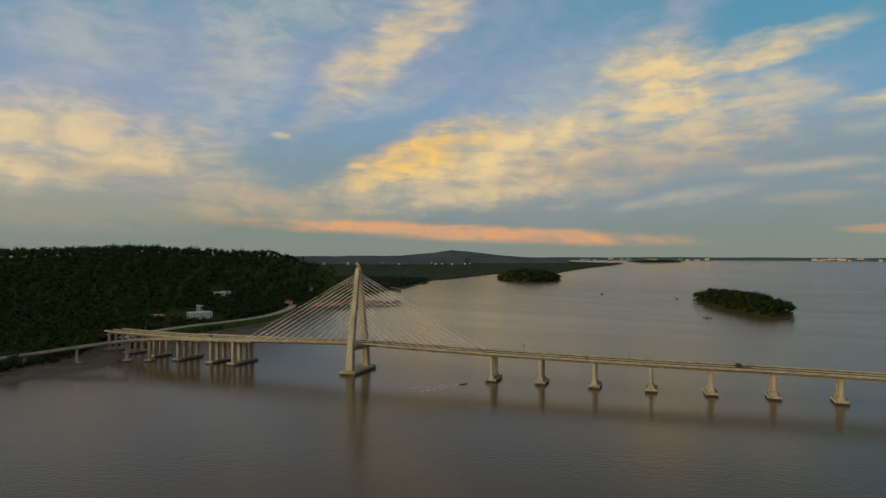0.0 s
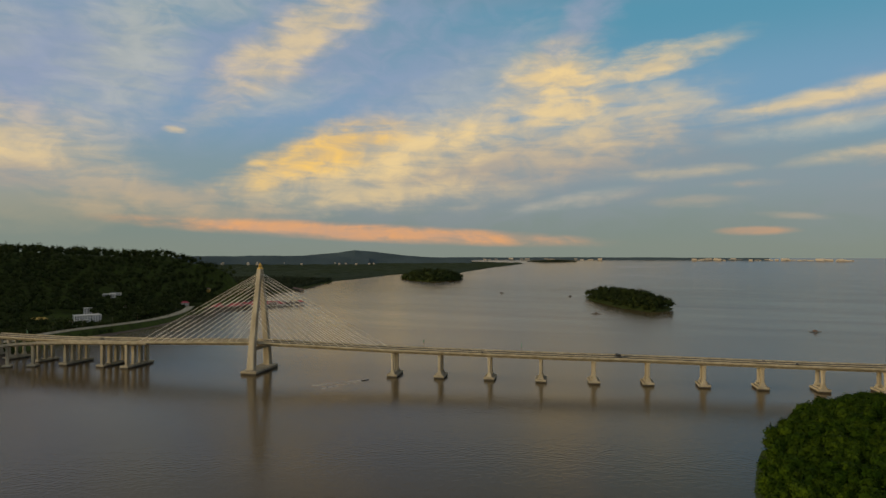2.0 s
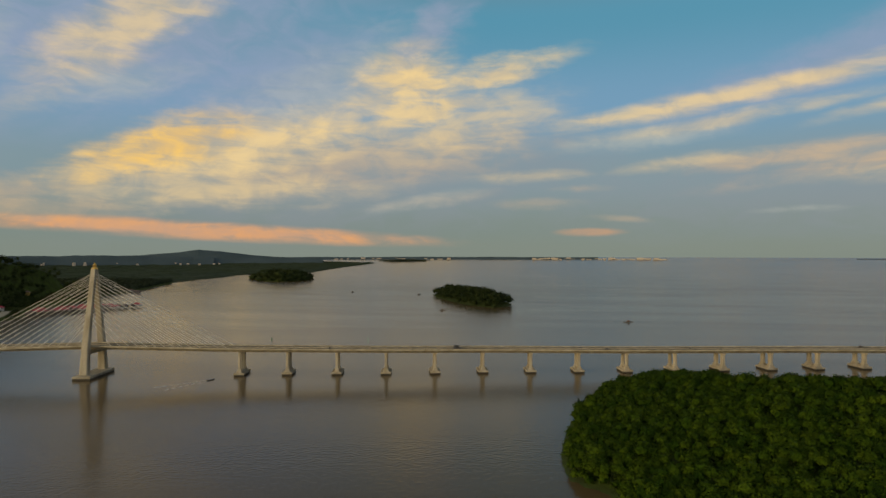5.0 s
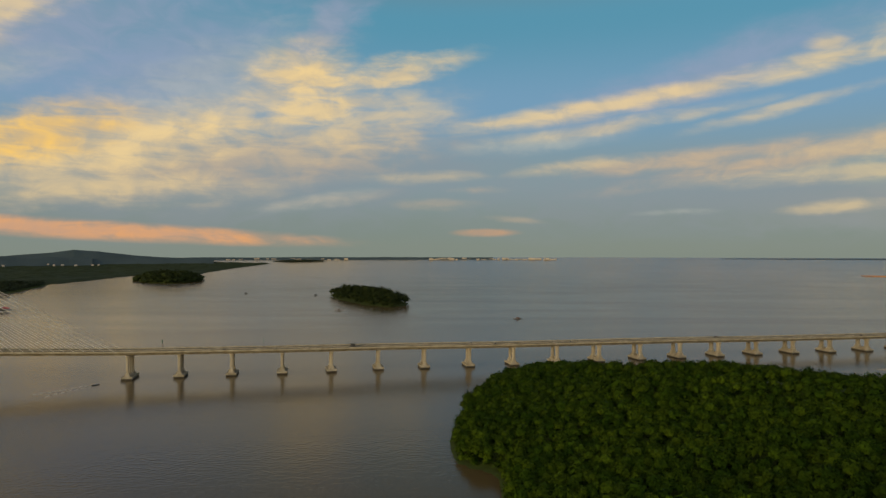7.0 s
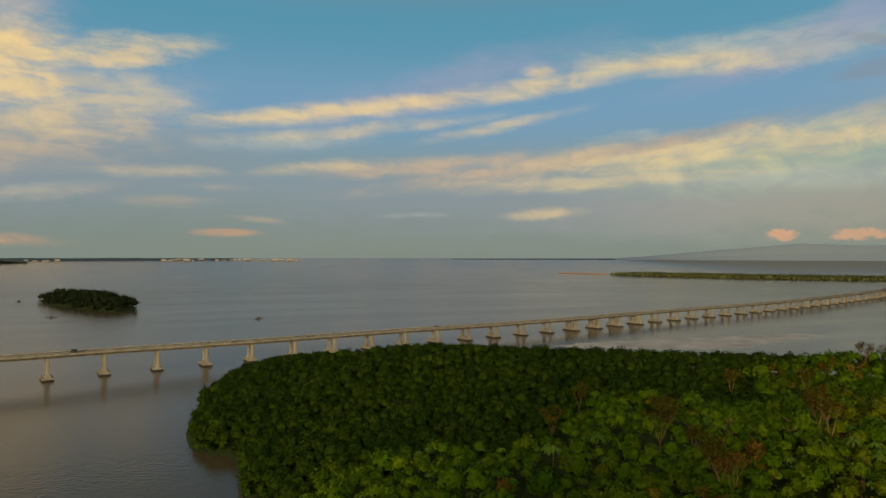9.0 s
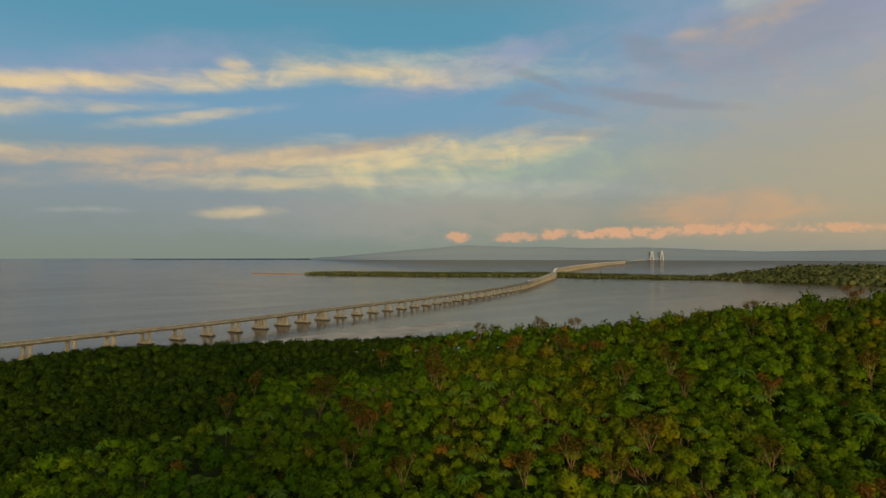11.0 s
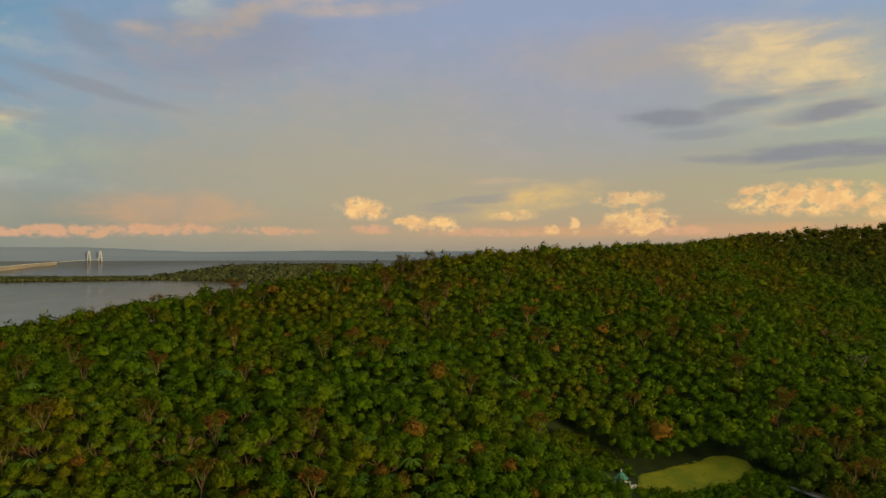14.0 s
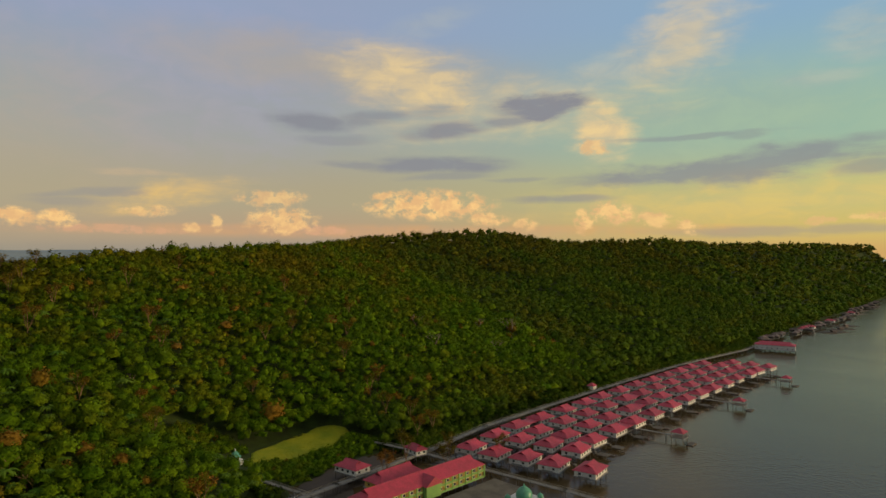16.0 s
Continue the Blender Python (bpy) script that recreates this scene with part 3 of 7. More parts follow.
class Shape:
    """Collects simple solids into one mesh."""

    def __init__(self):
        self.v, self.f = [], []

    def add(self, verts, faces):
        o = len(self.v)
        self.v += [tuple(p) for p in verts]
        self.f += [tuple(i + o for i in q) for q in faces]
        return self

    def box(self, x0, y0, z0, x1, y1, z1, m=None):
        p = [Vector(q) for q in ((x0, y0, z0), (x1, y0, z0), (x1, y1, z0), (x0, y1, z0), (x0, y0, z1), (x1, y0, z1), (x1, y1, z1), (x0, y1, z1))]
        return self.add([m @ q for q in p] if m else p, [(3, 2, 1, 0), (4, 5, 6, 7), (0, 1, 5, 4), (1, 2, 6, 5), (2, 3, 7, 6), (3, 0, 4, 7)])

    def chamfered(self, x0, y0, z0, x1, y1, z1, c, m=None):
        """A block whose upright edges and top rim are cut back."""
        def ring(x0, y0, x1, y1, c, z):
            return [(x0 + c, y0, z), (x1 - c, y0, z), (x1, y0 + c, z), (x1, y1 - c, z), (x1 - c, y1, z), (x0 + c, y1, z), (x0, y1 - c, z), (x0, y0 + c, z)]
        return self.loft([ring(x0, y0, x1, y1, c, z0), ring(x0, y0, x1, y1, c, z1 - c), ring(x0 + c, y0 + c, x1 - c, y1 - c, c * 0.8, z1)], m)

    def loft(self, rings, m=None, cap=True):
        n = len(rings[0])
        verts = [Vector(p) for r in rings for p in r]
        if m:
            verts = [m @ p for p in verts]
        faces = []
        for a in range(len(rings) - 1):
            faces += [(a * n + i, a * n + (i + 1) % n, (a + 1) * n + (i + 1) % n, (a + 1) * n + i) for i in range(n)]
        if cap:
            faces += [tuple(range(n - 1, -1, -1)), tuple(range((len(rings) - 1) * n, len(rings) * n))]
        return self.add(verts, faces)

    def tube(self, points, radii, n=6):
        rings = []
        for i, p in enumerate(points):
            a, b = Vector(points[max(i - 1, 0)]), Vector(points[min(i + 1, len(points) - 1)])
            q = (b - a).to_track_quat("Z", "Y")
            rings.append([Vector(p) + q @ Vector((radii[i] * math.cos(2 * math.pi * j / n), radii[i] * math.sin(2 * math.pi * j / n), 0)) for j in range(n)])
        return self.loft(rings)

    def mesh(self, name, mat, smooth=False):
        me = bpy.data.meshes.new(name)
        me.from_pydata(self.v, [], self.f)
        me.materials.append(mat)
        if smooth:
            me.polygons.foreach_set("use_smooth", [True] * len(me.polygons))
        me.update()
        return me


def part(name, shape, mat, parent, label="", smooth=False):
    me = shape.mesh(name, mat, smooth) if isinstance(shape, Shape) else shape
    ob = new(name, me)
    ob.parent = parent
    if label:
        tagged(ob, label)
    return ob


def thing(name, label, category, m=None, group="", kind=""):
    ob = tagged(new(name), label, category, group, kind)
    ob.empty_display_size = 0.5
    if m:
        ob.matrix_world = m
    return ob


def setting(name, shape, mat, label, category="", kind="structure", smooth=False):
    return tagged(new(name, shape.mesh(name, mat, smooth) if isinstance(shape, Shape) else shape), label, category, "", kind)


def array_mesh(name, verts, tris, quads, mat, smooth_tris=True, normals=None, tone=None):
    me = bpy.data.meshes.new(name)
    nt, nq = len(tris), len(quads)
    me.vertices.add(len(verts))
    me.vertices.foreach_set("co", np.asarray(verts, np.float32).ravel())
    loops = np.concatenate([np.asarray(tris).ravel(), np.asarray(quads).ravel()]).astype(np.int32)
    me.loops.add(len(loops))
    me.loops.foreach_set("vertex_index", loops)
    me.polygons.add(nt + nq)
    me.polygons.foreach_set("loop_start", np.concatenate([np.arange(nt) * 3, 3 * nt + np.arange(nq) * 4]).astype(np.int32))
    me.polygons.foreach_set("use_smooth", np.concatenate([np.full(nt, smooth_tris), np.zeros(nq, bool)]))
    me.materials.append(mat)
    me.update(calc_edges=True)
    me.validate()
    if tone is not None:
        me.attributes.new("tone", "FLOAT", "POINT").data.foreach_set("value", np.asarray(tone, np.float32))
    if normals is not None:
        me.polygons.foreach_set("use_smooth", np.ones(nt + nq, bool))
        me.normals_split_custom_set_from_vertices(np.asarray(normals, np.float32))
    return me


# ---- plan ----
MID = np.array([0.0, -100.0])


def far(p):
    """Distance beyond 2.5 km drawn together, so that the whole bay and its horizon lie within 5 km; seen from the walk it keeps its bearing and height."""
    p = np.array(p, float)
    one = p.ndim == 1
    p = np.atleast_2d(p)
    off = p[:, :2] - MID
    d = np.linalg.norm(off, axis=1)
    near = np.where(d > 2500, 2500 + 2350 * (1 - 2500 / np.maximum(d, 2500)), d)
    s = near / np.maximum(d, 1e-6)
    out = np.c_[MID + off * s[:, None], 125 - (125 - p[:, 2]) * s]
    return out[0] if one else out


def polar(az, d, z=0.0):
    return (MID[0] - d * math.sin(radians(az)), MID[1] + d * math.cos(radians(az)), z)


def nearest(points, line, closed):
    """Distance from points to a line, the line's own values there, and which points it encloses."""
    points, line = np.asarray(points, float), np.asarray(line, float)
    best, inside = np.full(len(points), 1e18), np.zeros(len(points), bool)
    value = np.zeros(len(points))
    for i in range(len(line) if closed else len(line) - 1):
        a, b = line[i], line[(i + 1) % len(line)]
        ab = b[:2] - a[:2]
        t = np.clip(((points - a[:2]) @ ab) / (ab @ ab), 0, 1)
        d = ((points - a[:2] - t[:, None] * ab) ** 2).sum(1)
        m = d < best
        best = np.where(m, d, best)
        if len(a) > 2:
            value = np.where(m, a[2] + t * (b[2] - a[2]), value)
        if closed:
            inside ^= ((a[1] > points[:, 1]) != (b[1] > points[:, 1])) & (points[:, 0] < (b[0] - a[0]) * (points[:, 1] - a[1]) / (b[1] - a[1] + 1e-12) + a[0])
    return np.sqrt(best), value, inside


def rough_noise(points, size, seed=0.0):
    return np.array([noise.fractal(Vector((x / size + seed, y / size, seed)), 1.0, 2.0, 3) for x, y in points])


SHORE = [(106, 595), (62, 540), (34, 440), (28, 355), (33, 312), (57, 292), (57, 222), (100, 110), (150, 0), (175, -140), (195, -250), (215, -310), (245, -345),
         (272, -400), (285, -508), (342, -773), (418, -1125), (552, -1744), (700, -2350), (850, -3000), (1500, -3000), (1450, -1500), (1300, -900), (1100, -500),
         (900, -200), (740, 50), (640, 300), (570, 430), (510, 500), (460, 540), (400, 575), (300, 600), (200, 605)]
RIDGE = [(120, 460, 23), (200, 375, 40), (350, 245, 43), (425, 140, 51), (425, 60, 60), (450, -40, 78), (500, -140, 93), (600, -290, 112), (706, -448, 121),
         (788, -600, 128), (907, -805, 147), (890, -1020, 159), (858, -1184, 138), (818, -1416, 147), (858, -1750, 141), (857, -2200, 146), (900, -2800, 149)]


def headland(p):
    """Ground height of the wooded headland, and the distance inland."""
    d, _, inside = nearest(p, SHORE, True)
    r, top, _ = nearest(p, RIDGE, False)
    s = d / (d + r + 1e-6)
    dell = np.exp(-(((p[:, 0] - 300) / 70) ** 2 + ((p[:, 1] + 365) / 70) ** 2))
    knoll = 17 * np.exp(-(((p[:, 0] - 275) / 60) ** 2 + ((p[:, 1] - 40) / 90) ** 2))
    s = s ** 1.12 * (1.2 - 0.2 * s)
    h = np.minimum(d, 12) / 12 * 1.5 + ((top - 1.5) * s + knoll * np.minimum(1, d / 80)) * (1 - 0.93 * dell)
    return np.where(inside, h, -0.4 - np.minimum(d, 30) / 15), inside, d


LEFT_SHORE = [(-640, 0), (-660, 150), (-690, 288), (-707, 345), (-709, 388), (-745, 435), (-806, 492), (-846, 576), (-862, 675), (-905, 813), (-985, 960), (-1090, 1150), (-1200, 1350),
              (-1300, 1600), (-1420, 1960), (-1640, 2480), (-2600, 2300), (-2600, -100)]
LEFT_RIDGE = [(-1300, -100, 100), (-1360, 300, 112), (-1385, 577, 118), (-1348, 862, 129), (-1312, 1081, 118), (-1331, 1211, 119), (-1305, 1310, 98), (-1302, 1451, 66), (-1400, 1650, 12), (-1900, 2300, 6)]


def left_bank(p):
    d, _, inside = nearest(p, LEFT_SHORE, True)
    r, top, _ = nearest(p, LEFT_RIDGE, False)
    s = np.clip((d - 60) / (np.maximum(d - 60, 0) + r + 1e-6), 0, 1)
    h = np.minimum(d, 30) / 30 * 3 + np.maximum(top - 3, 0) * s * s * (3 - 2 * s)
    return np.where(inside, h, -0.4 - np.minimum(d, 30) / 15), inside, d


def terrain(name, height, x0, x1, y0, y1, step, mat, label, extra=None, lift=True):
    xs, ys = np.arange(x0, x1 + 1, step), np.arange(y0, y1 + 1, step)
    gx, gy = np.meshgrid(xs, ys)
    p = np.c_[gx.ravel(), gy.ravel()]
    h, inside, d = height(p)
    v = far(np.c_[p, h]) if lift else np.c_[p, h]
    w = len(xs)
    i = (np.arange(len(ys) - 1)[:, None] * w + np.arange(w - 1)).ravel()
    q = np.c_[i, i + 1, i + w + 1, i + w]
    keep = inside[q].any(1) | (d[q].min(1) < 2 * step)
    return tagged(new(name, array_mesh(name, v, np.zeros((0, 3), int), q[keep], mat)), label, "ground", "", "structure")


# water: one sheet out to the horizon
radii = [0, 150, 300, 450, 600, 800, 1000, 1300, 1700, 2100, 2500, 2800, 3200, 3700, 4400, 5500, 7000, 9500, 14000, 24000]
sheet = [(0, -100, 0)] + [polar(a * 3.0, r) for r in radii[1:] for a in range(120)]
tri = [(0, 1 + i, 1 + (i + 1) % 120) for i in range(120)]
quad = [(1 + a * 120 + i, 1 + (a + 1) * 120 + i, 1 + (a + 1) * 120 + (i + 1) % 120, 1 + a * 120 + (i + 1) % 120) for a in range(len(radii) - 2) for i in range(120)]
tagged(new("water", array_mesh("water", far(sheet), tri, quad, WATER)), "calm brown tidal river widening into a bay", "water", "", "structure")

terrain("headland_ground", headland, -10, 1500, -3000, 660, 15, SOIL, "steep forest floor of the wooded headland")
terrain("left_bank_ground", left_bank, -2600, -600, -100, 2500, 25, SOIL, "dark wooded hill behind the river bank")

# ---- trees ----
rng = np.random.default_rng(7)
ICO_V = []
_g = (1 + 5 ** 0.5) / 2
for a in (-1, 1):
    for b in (-_g, _g):
        ICO_V += [(0, a, b), (a, b, 0), (b, 0, a)]
ICO_V = np.array(ICO_V) / np.linalg.norm(ICO_V[0])
ICO_F = []
for i in range(12):
    for j in range(i + 1, 12):
        for k in range(j + 1, 12):
            e = [np.linalg.norm(ICO_V[p] - ICO_V[q]) for p, q in ((i, j), (j, k), (i, k))]
            if max(e) < 1.2:
                up_side = np.dot(np.cross(ICO_V[j] - ICO_V[i], ICO_V[k] - ICO_V[i]), ICO_V[i]) > 0
                ICO_F.append((i, j, k) if up_side else (i, k, j))
ICO_F = np.array(ICO_F)


def unit(v):
    return v / np.maximum(np.linalg.norm(v, axis=-1, keepdims=True), 1e-9)


def finer(v, f):
    """Each face of a ball cut into four."""
    mid, vs, out = {}, [tuple(q) for q in v], []
    for t in f:
        e = []
        for a, b in ((t[0], t[1]), (t[1], t[2]), (t[2], t[0])):
            key = (min(a, b), max(a, b))
            if key not in mid:
                m = np.array(vs[a]) + np.array(vs[b])
                mid[key] = len(vs)
                vs.append(tuple(m / np.linalg.norm(m)))
            e.append(mid[key])
        out += [(t[0], e[0], e[2]), (t[1], e[1], e[0]), (t[2], e[2], e[1]), tuple(e)]
    return np.array(vs), np.array(out)


BALL_V, BALL_F = finer(ICO_V, ICO_F)
FINE_V, FINE_F = finer(BALL_V, BALL_F)


def crown(seed, lobes, leaves, leaf, tall=0.8, detail=1, ragged=0.1):
    """A domed crown of radius 1 about its middle: rounded masses of leaves on spreading limbs, with sprays that stand out of them."""
    r = np.random.default_rng(seed)
    ball_v, ball_f = ((ICO_V, ICO_F), (BALL_V, BALL_F), (FINE_V, FINE_F))[detail]
    ball_f = ball_f[(ball_v[ball_f][:, :, 2]).max(1) > -0.3]
    used = np.unique(ball_f)
    where = np.zeros(len(ball_v), int)
    where[used] = np.arange(len(used))
    ball_v, ball_f = ball_v[used], where[ball_f]
    turn = 2.4 * np.arange(lobes) + seed
    lift = np.linspace(0.95, -0.4, lobes) + r.uniform(-0.12, 0.12, lobes)
    flat = np.sqrt(np.clip(1 - lift ** 2, 0.02, 1))
    mids = np.c_[flat * np.cos(turn), flat * np.sin(turn), lift] * r.uniform(0.5, 0.72, (lobes, 1))
    sizes = r.uniform(0.26, 0.44, lobes) * (12 / max(lobes, 8)) ** 0.4

    def surface(d):
        """How far the leaf masses reach along each direction, and the mass that is outermost there."""
        b = d @ mids.T
        disc = b ** 2 - ((mids ** 2).sum(1) - sizes ** 2)
        t = np.where(disc > 0, b + np.sqrt(np.maximum(disc, 0)), 0.42)
        return t.max(1), t.argmax(1)

    squash = np.array([1, 1, tall])
    reach_, mass = surface(ball_v)
    body = ball_v * (reach_ * 0.86)[:, None]
    round_ = unit(0.55 * unit(body - mids[mass]) + 0.4 * ball_v + np.array([0, 0, 0.8]) + 0.2 * r.normal(size=body.shape))
    d = unit(r.normal(size=(leaves * 3, 3)) + np.array([0, 0, 0.3]))
    d = d[d[:, 2] > -0.35][:leaves]
    leaves = len(d)
    reach_, mass = surface(d)
    at = d * (reach_ * r.uniform(1 - 0.6 * ragged, 1 + ragged, leaves))[:, None]
    out = unit(0.55 * unit(at - mids[mass]) + 0.4 * d + np.array([0, 0, 0.8]))
    n = unit(out + 0.7 * r.normal(size=(leaves, 3)))
    s = unit(np.cross(n, r.normal(size=(leaves, 3))))
    w = np.cross(n, s)
    k = leaf * r.uniform(0.6, 1.5, (leaves, 1))
    tips = np.stack([at - s * k, at + s * k * 0.8 - w * k * 0.7, at + s * k * 0.3 + w * k * 1.1], 1).reshape(-1, 3)
    lit = unit(out + 0.4 * r.normal(size=(leaves, 3)))
    faces = np.concatenate([ball_f, len(body) + np.arange(leaves * 3).reshape(-1, 3)])
    return np.concatenate([body, tips]) * squash, faces, np.zeros((0, 4), int), np.concatenate([round_, np.repeat(lit, 3, 0)])


def palm(seed, fronds=15):
    """A palm head of radius 1: arching fronds, each a bent blade with a keel."""
    r = np.random.default_rng(seed)
    v, q = [], []
    for f in range(fronds):
        a, rise = 2.4 * f, r.uniform(0.1, 1.1)
        out, side = np.array([math.cos(a), math.sin(a), 0]), np.array([-math.sin(a), math.cos(a), 0])
        o = len(v)
        for k in range(4):
            s = k / 3
            p = out * s * r.uniform(0.9, 1.05) + np.array([0, 0, rise * s - (0.35 + rise * 0.9) * s * s])
            wide = (0.05, 0.16, 0.13, 0.02)[k]
            v += [p - side * wide + np.array([0, 0, -0.05]), p, p + side * wide + np.array([0, 0, -0.05])]
        for k in range(3):
            for c in range(2):
                q.append((o + 3 * k + c, o + 3 * k + c + 1, o + 3 * k + c + 4, o + 3 * k + c + 3))
    return np.array(v), np.zeros((0, 3), int), np.array(q), None


def scatter(name, points, size, kinds, mat, label, seed, squash=(0.85, 1.2), category="woods"):
    """Many crowns as one object."""
    r = np.random.default_rng(seed)
    pick = r.integers(0, len(kinds), len(points))
    vs, ts, qs, ns, tones, count = [], [], [], [], [], 0
    for k, (v, t, q, n) in enumerate(kinds):
        m = pick == k
        p, s = points[m], size[m]
        if not len(p):
            continue
        a, h = r.uniform(0, 6.283, len(p)), r.uniform(*squash, len(p))
        c, w = np.cos(a)[:, None], np.sin(a)[:, None]
        long = r.uniform(0.82, 1.28, (len(p), 1))
        x = (v[None, :, 0] * long * c - v[None, :, 1] * w / long) * s[:, None]
        y = (v[None, :, 0] * long * w + v[None, :, 1] * c / long) * s[:, None]
        z = v[None, :, 2] * (s * h)[:, None]
        vs.append((np.stack([x, y, z], -1) + p[:, None]).reshape(-1, 3))
        if n is not None:
            ns.append(np.stack([n[None, :, 0] * c - n[None, :, 1] * w, n[None, :, 0] * w + n[None, :, 1] * c, n[None, :, 2] + 0 * c], -1).reshape(-1, 3))
        tones.append(np.repeat(r.random(len(p)), len(v)))
        o = (count + np.arange(len(p)) * len(v))[:, None, None]
        ts.append((t[None] + o).reshape(-1, 3))
        qs.append((q[None] + o).reshape(-1, 4))
        count += len(p) * len(v)
    return tagged(new(name, array_mesh(name, np.concatenate(vs), np.concatenate(ts), np.concatenate(qs), mat, normals=np.concatenate(ns) if ns else None, tone=np.concatenate(tones))), label, category, "", "stuff")


FULL = [crown(s, 11 + s % 4, 300, 0.095, tall=1.0, detail=2, ragged=0.26) for s in range(8)]
NEAR = [crown(20 + s, 9 + s % 6, 190, 0.115, tall=0.9 + 0.06 * (s % 5), ragged=0.26) for s in range(12)]
UNDER = [crown(70 + s, 8, 20, 0.16, detail=0) for s in range(5)]
MARSH = [crown(30 + s, 11 + s % 5, 180, 0.11, tall=0.95, ragged=0.24) for s in range(8)]
MIDDLE = [crown(40 + s, 9 + s % 4, 64, 0.15, tall=0.95 + 0.05 * (s % 3), detail=0, ragged=0.26) for s in range(10)]
LOW = [crown(50 + s, 9, 50, 0.16, tall=1.0, detail=0, ragged=0.25) for s in range(8)]
SMALL = [crown(60 + s, 8, 22, 0.22, detail=0) for s in range(6)]
PALMS = [palm(80 + s) for s in range(5)]


def jittered(x0, x1, y0, y1, step, seed):
    r = np.random.default_rng(seed)
    xs, ys = np.arange(x0, x1, step), np.arange(y0, y1, step)
    gx, gy = np.meshgrid(xs, ys)
    p = np.c_[gx.ravel(), gy.ravel()] + r.uniform(-0.48, 0.48, (gx.size, 2)) * step
    return p


RIDGE_Y, RIDGE_X = np.array([q[1] for q in RIDGE][::-1]), np.array([q[0] for q in RIDGE][::-1])
CLEARING = (301, -374, 38, 17, radians(-67))


def in_clearing(p, grow=0.0):
    x, y, a, b, turn = CLEARING
    u, w = p[:, 0] - x, p[:, 1] - y
    c, s = math.cos(turn), math.sin(turn)
    field = ((u * c + w * s) / (a + grow)) ** 2 + ((-u * s + w * c) / (b + grow)) ** 2 < 1
    shrine = np.hypot(p[:, 0] - 289, p[:, 1] + 329) < 14 + grow
    path = nearest(p, [(289, -329), (264, -331), (245, -338)], False)[0] < 5.5
    return field | shrine | path


def near_glade(p):
    """Low growth between the glade, the shrine and the shore."""
    return nearest(p, [(316, -318), (280, -326), (256, -340), (268, -366), (284, -398)], False)[0] < 20


def woods(x0, x1, y0, y1, step, seed, behind=70):
    p = jittered(x0, x1, y0, y1, step, seed)
    h, inside, d = headland(p)
    r, _, _ = nearest(p, RIDGE, False)
    edge = np.interp(p[:, 1], RIDGE_Y, RIDGE_X) + np.where(p[:, 1] > 60, 45, behind)
    keep = inside & (d > 1.5) & (p[:, 0] < edge) & ~in_clearing(p)
    return p[keep], h[keep], d[keep]


p, h, d = woods(0, 1200, -700, 640, 6.7, 1)
r = np.random.default_rng(11)
marsh = p[:, 1] + 70 * rough_noise(p, 70, 5.0) > 165
swamp = marsh | ((d < 40) & (p[:, 1] < -390))
size = np.where(marsh, r.uniform(3.3, 5.0, len(p)), r.uniform(2.8, 4.5, len(p)))
tall = np.where(swamp, r.uniform(6, 9.5, len(p)), r.uniform(9.5, 12.5, len(p)) + 2 * (rough_noise(p, 45) > 0.25))
giant = r.random(len(p)) < 0.06
tall, size = np.where(giant & ~swamp, tall + 3, tall), np.where(giant & ~swamp, size + 2.2, size)
open_ground = near_glade(p)
tall, size = np.where(open_ground, r.uniform(0.6, 2.6, len(p)), tall), np.where(open_ground, r.uniform(1.6, 3.0, len(p)), size)
is_palm = (r.random(len(p)) < 0.30 * np.clip(rough_noise(p, 60, 3.0) + 0.5, 0, 1)) & ~swamp & (p[:, 1] > -330) & (d < 230)
reach = np.hypot(p[:, 0], p[:, 1] + 120)
top = np.c_[p, h + tall]

# room for the thin trees that rise above the canopy
_r = random.Random(44)
THIN = [(268, -53, 1.05, 0), (242, -32, 1.1, 40), (227, -20, 0.95, 200), (476, -203, 1.3, 80), (526, -234, 1.15, 10), (207, 175, 0.95, 120), (236, 195, 1.0, 300), (253, 138, 1.0, 30), (336, 131, 1.1, 70),
        (220, 66, 0.95, 160), (264, 60, 1.0, 250), (271, 72, 1.0, 20), (222, 74, 0.9, 310), (481, -500, 1.0, 90), (246, -48, 0.9, 140)]
while len(THIN) < 95:
    x, y = _r.uniform(200, 620), _r.uniform(-470, 190)
    if x < np.interp(y, RIDGE_Y, RIDGE_X) + 30 and not in_clearing(np.array([(x, y)]), 25)[0] and min(math.hypot(x - q[0], y - q[1]) for q in THIN) > 13:
        THIN.append((x, y, _r.uniform(0.8, 1.15), _r.uniform(0, 360)))
gap = np.min([np.hypot(p[:, 0] - q[0] + 2.5, p[:, 1] - q[1] + 1.5) for q in THIN], axis=0) < 5.5
p, h, d, marsh, swamp, size, tall, is_palm, reach = (q[~gap] for q in (p, h, d, marsh, swamp, size, tall, is_palm, reach))
top = np.c_[p, h + tall]

# the trees of one stretch of the near slope stand singly
stretch = np.flatnonzero((p[:, 1] > -230) & (p[:, 1] < 130) & ~swamp & (p[:, 0] < 290) & ~is_palm)
single = stretch[np.argsort(p[stretch, 0])][-270:]
palm_stretch = np.flatnonzero(is_palm & (p[:, 1] > -230) & (p[:, 1] < 160))
single_palm = palm_stretch[np.argsort(p[palm_stretch, 0])][:90]
alone = np.zeros(len(p), bool)
alone[single] = alone[single_palm] = True

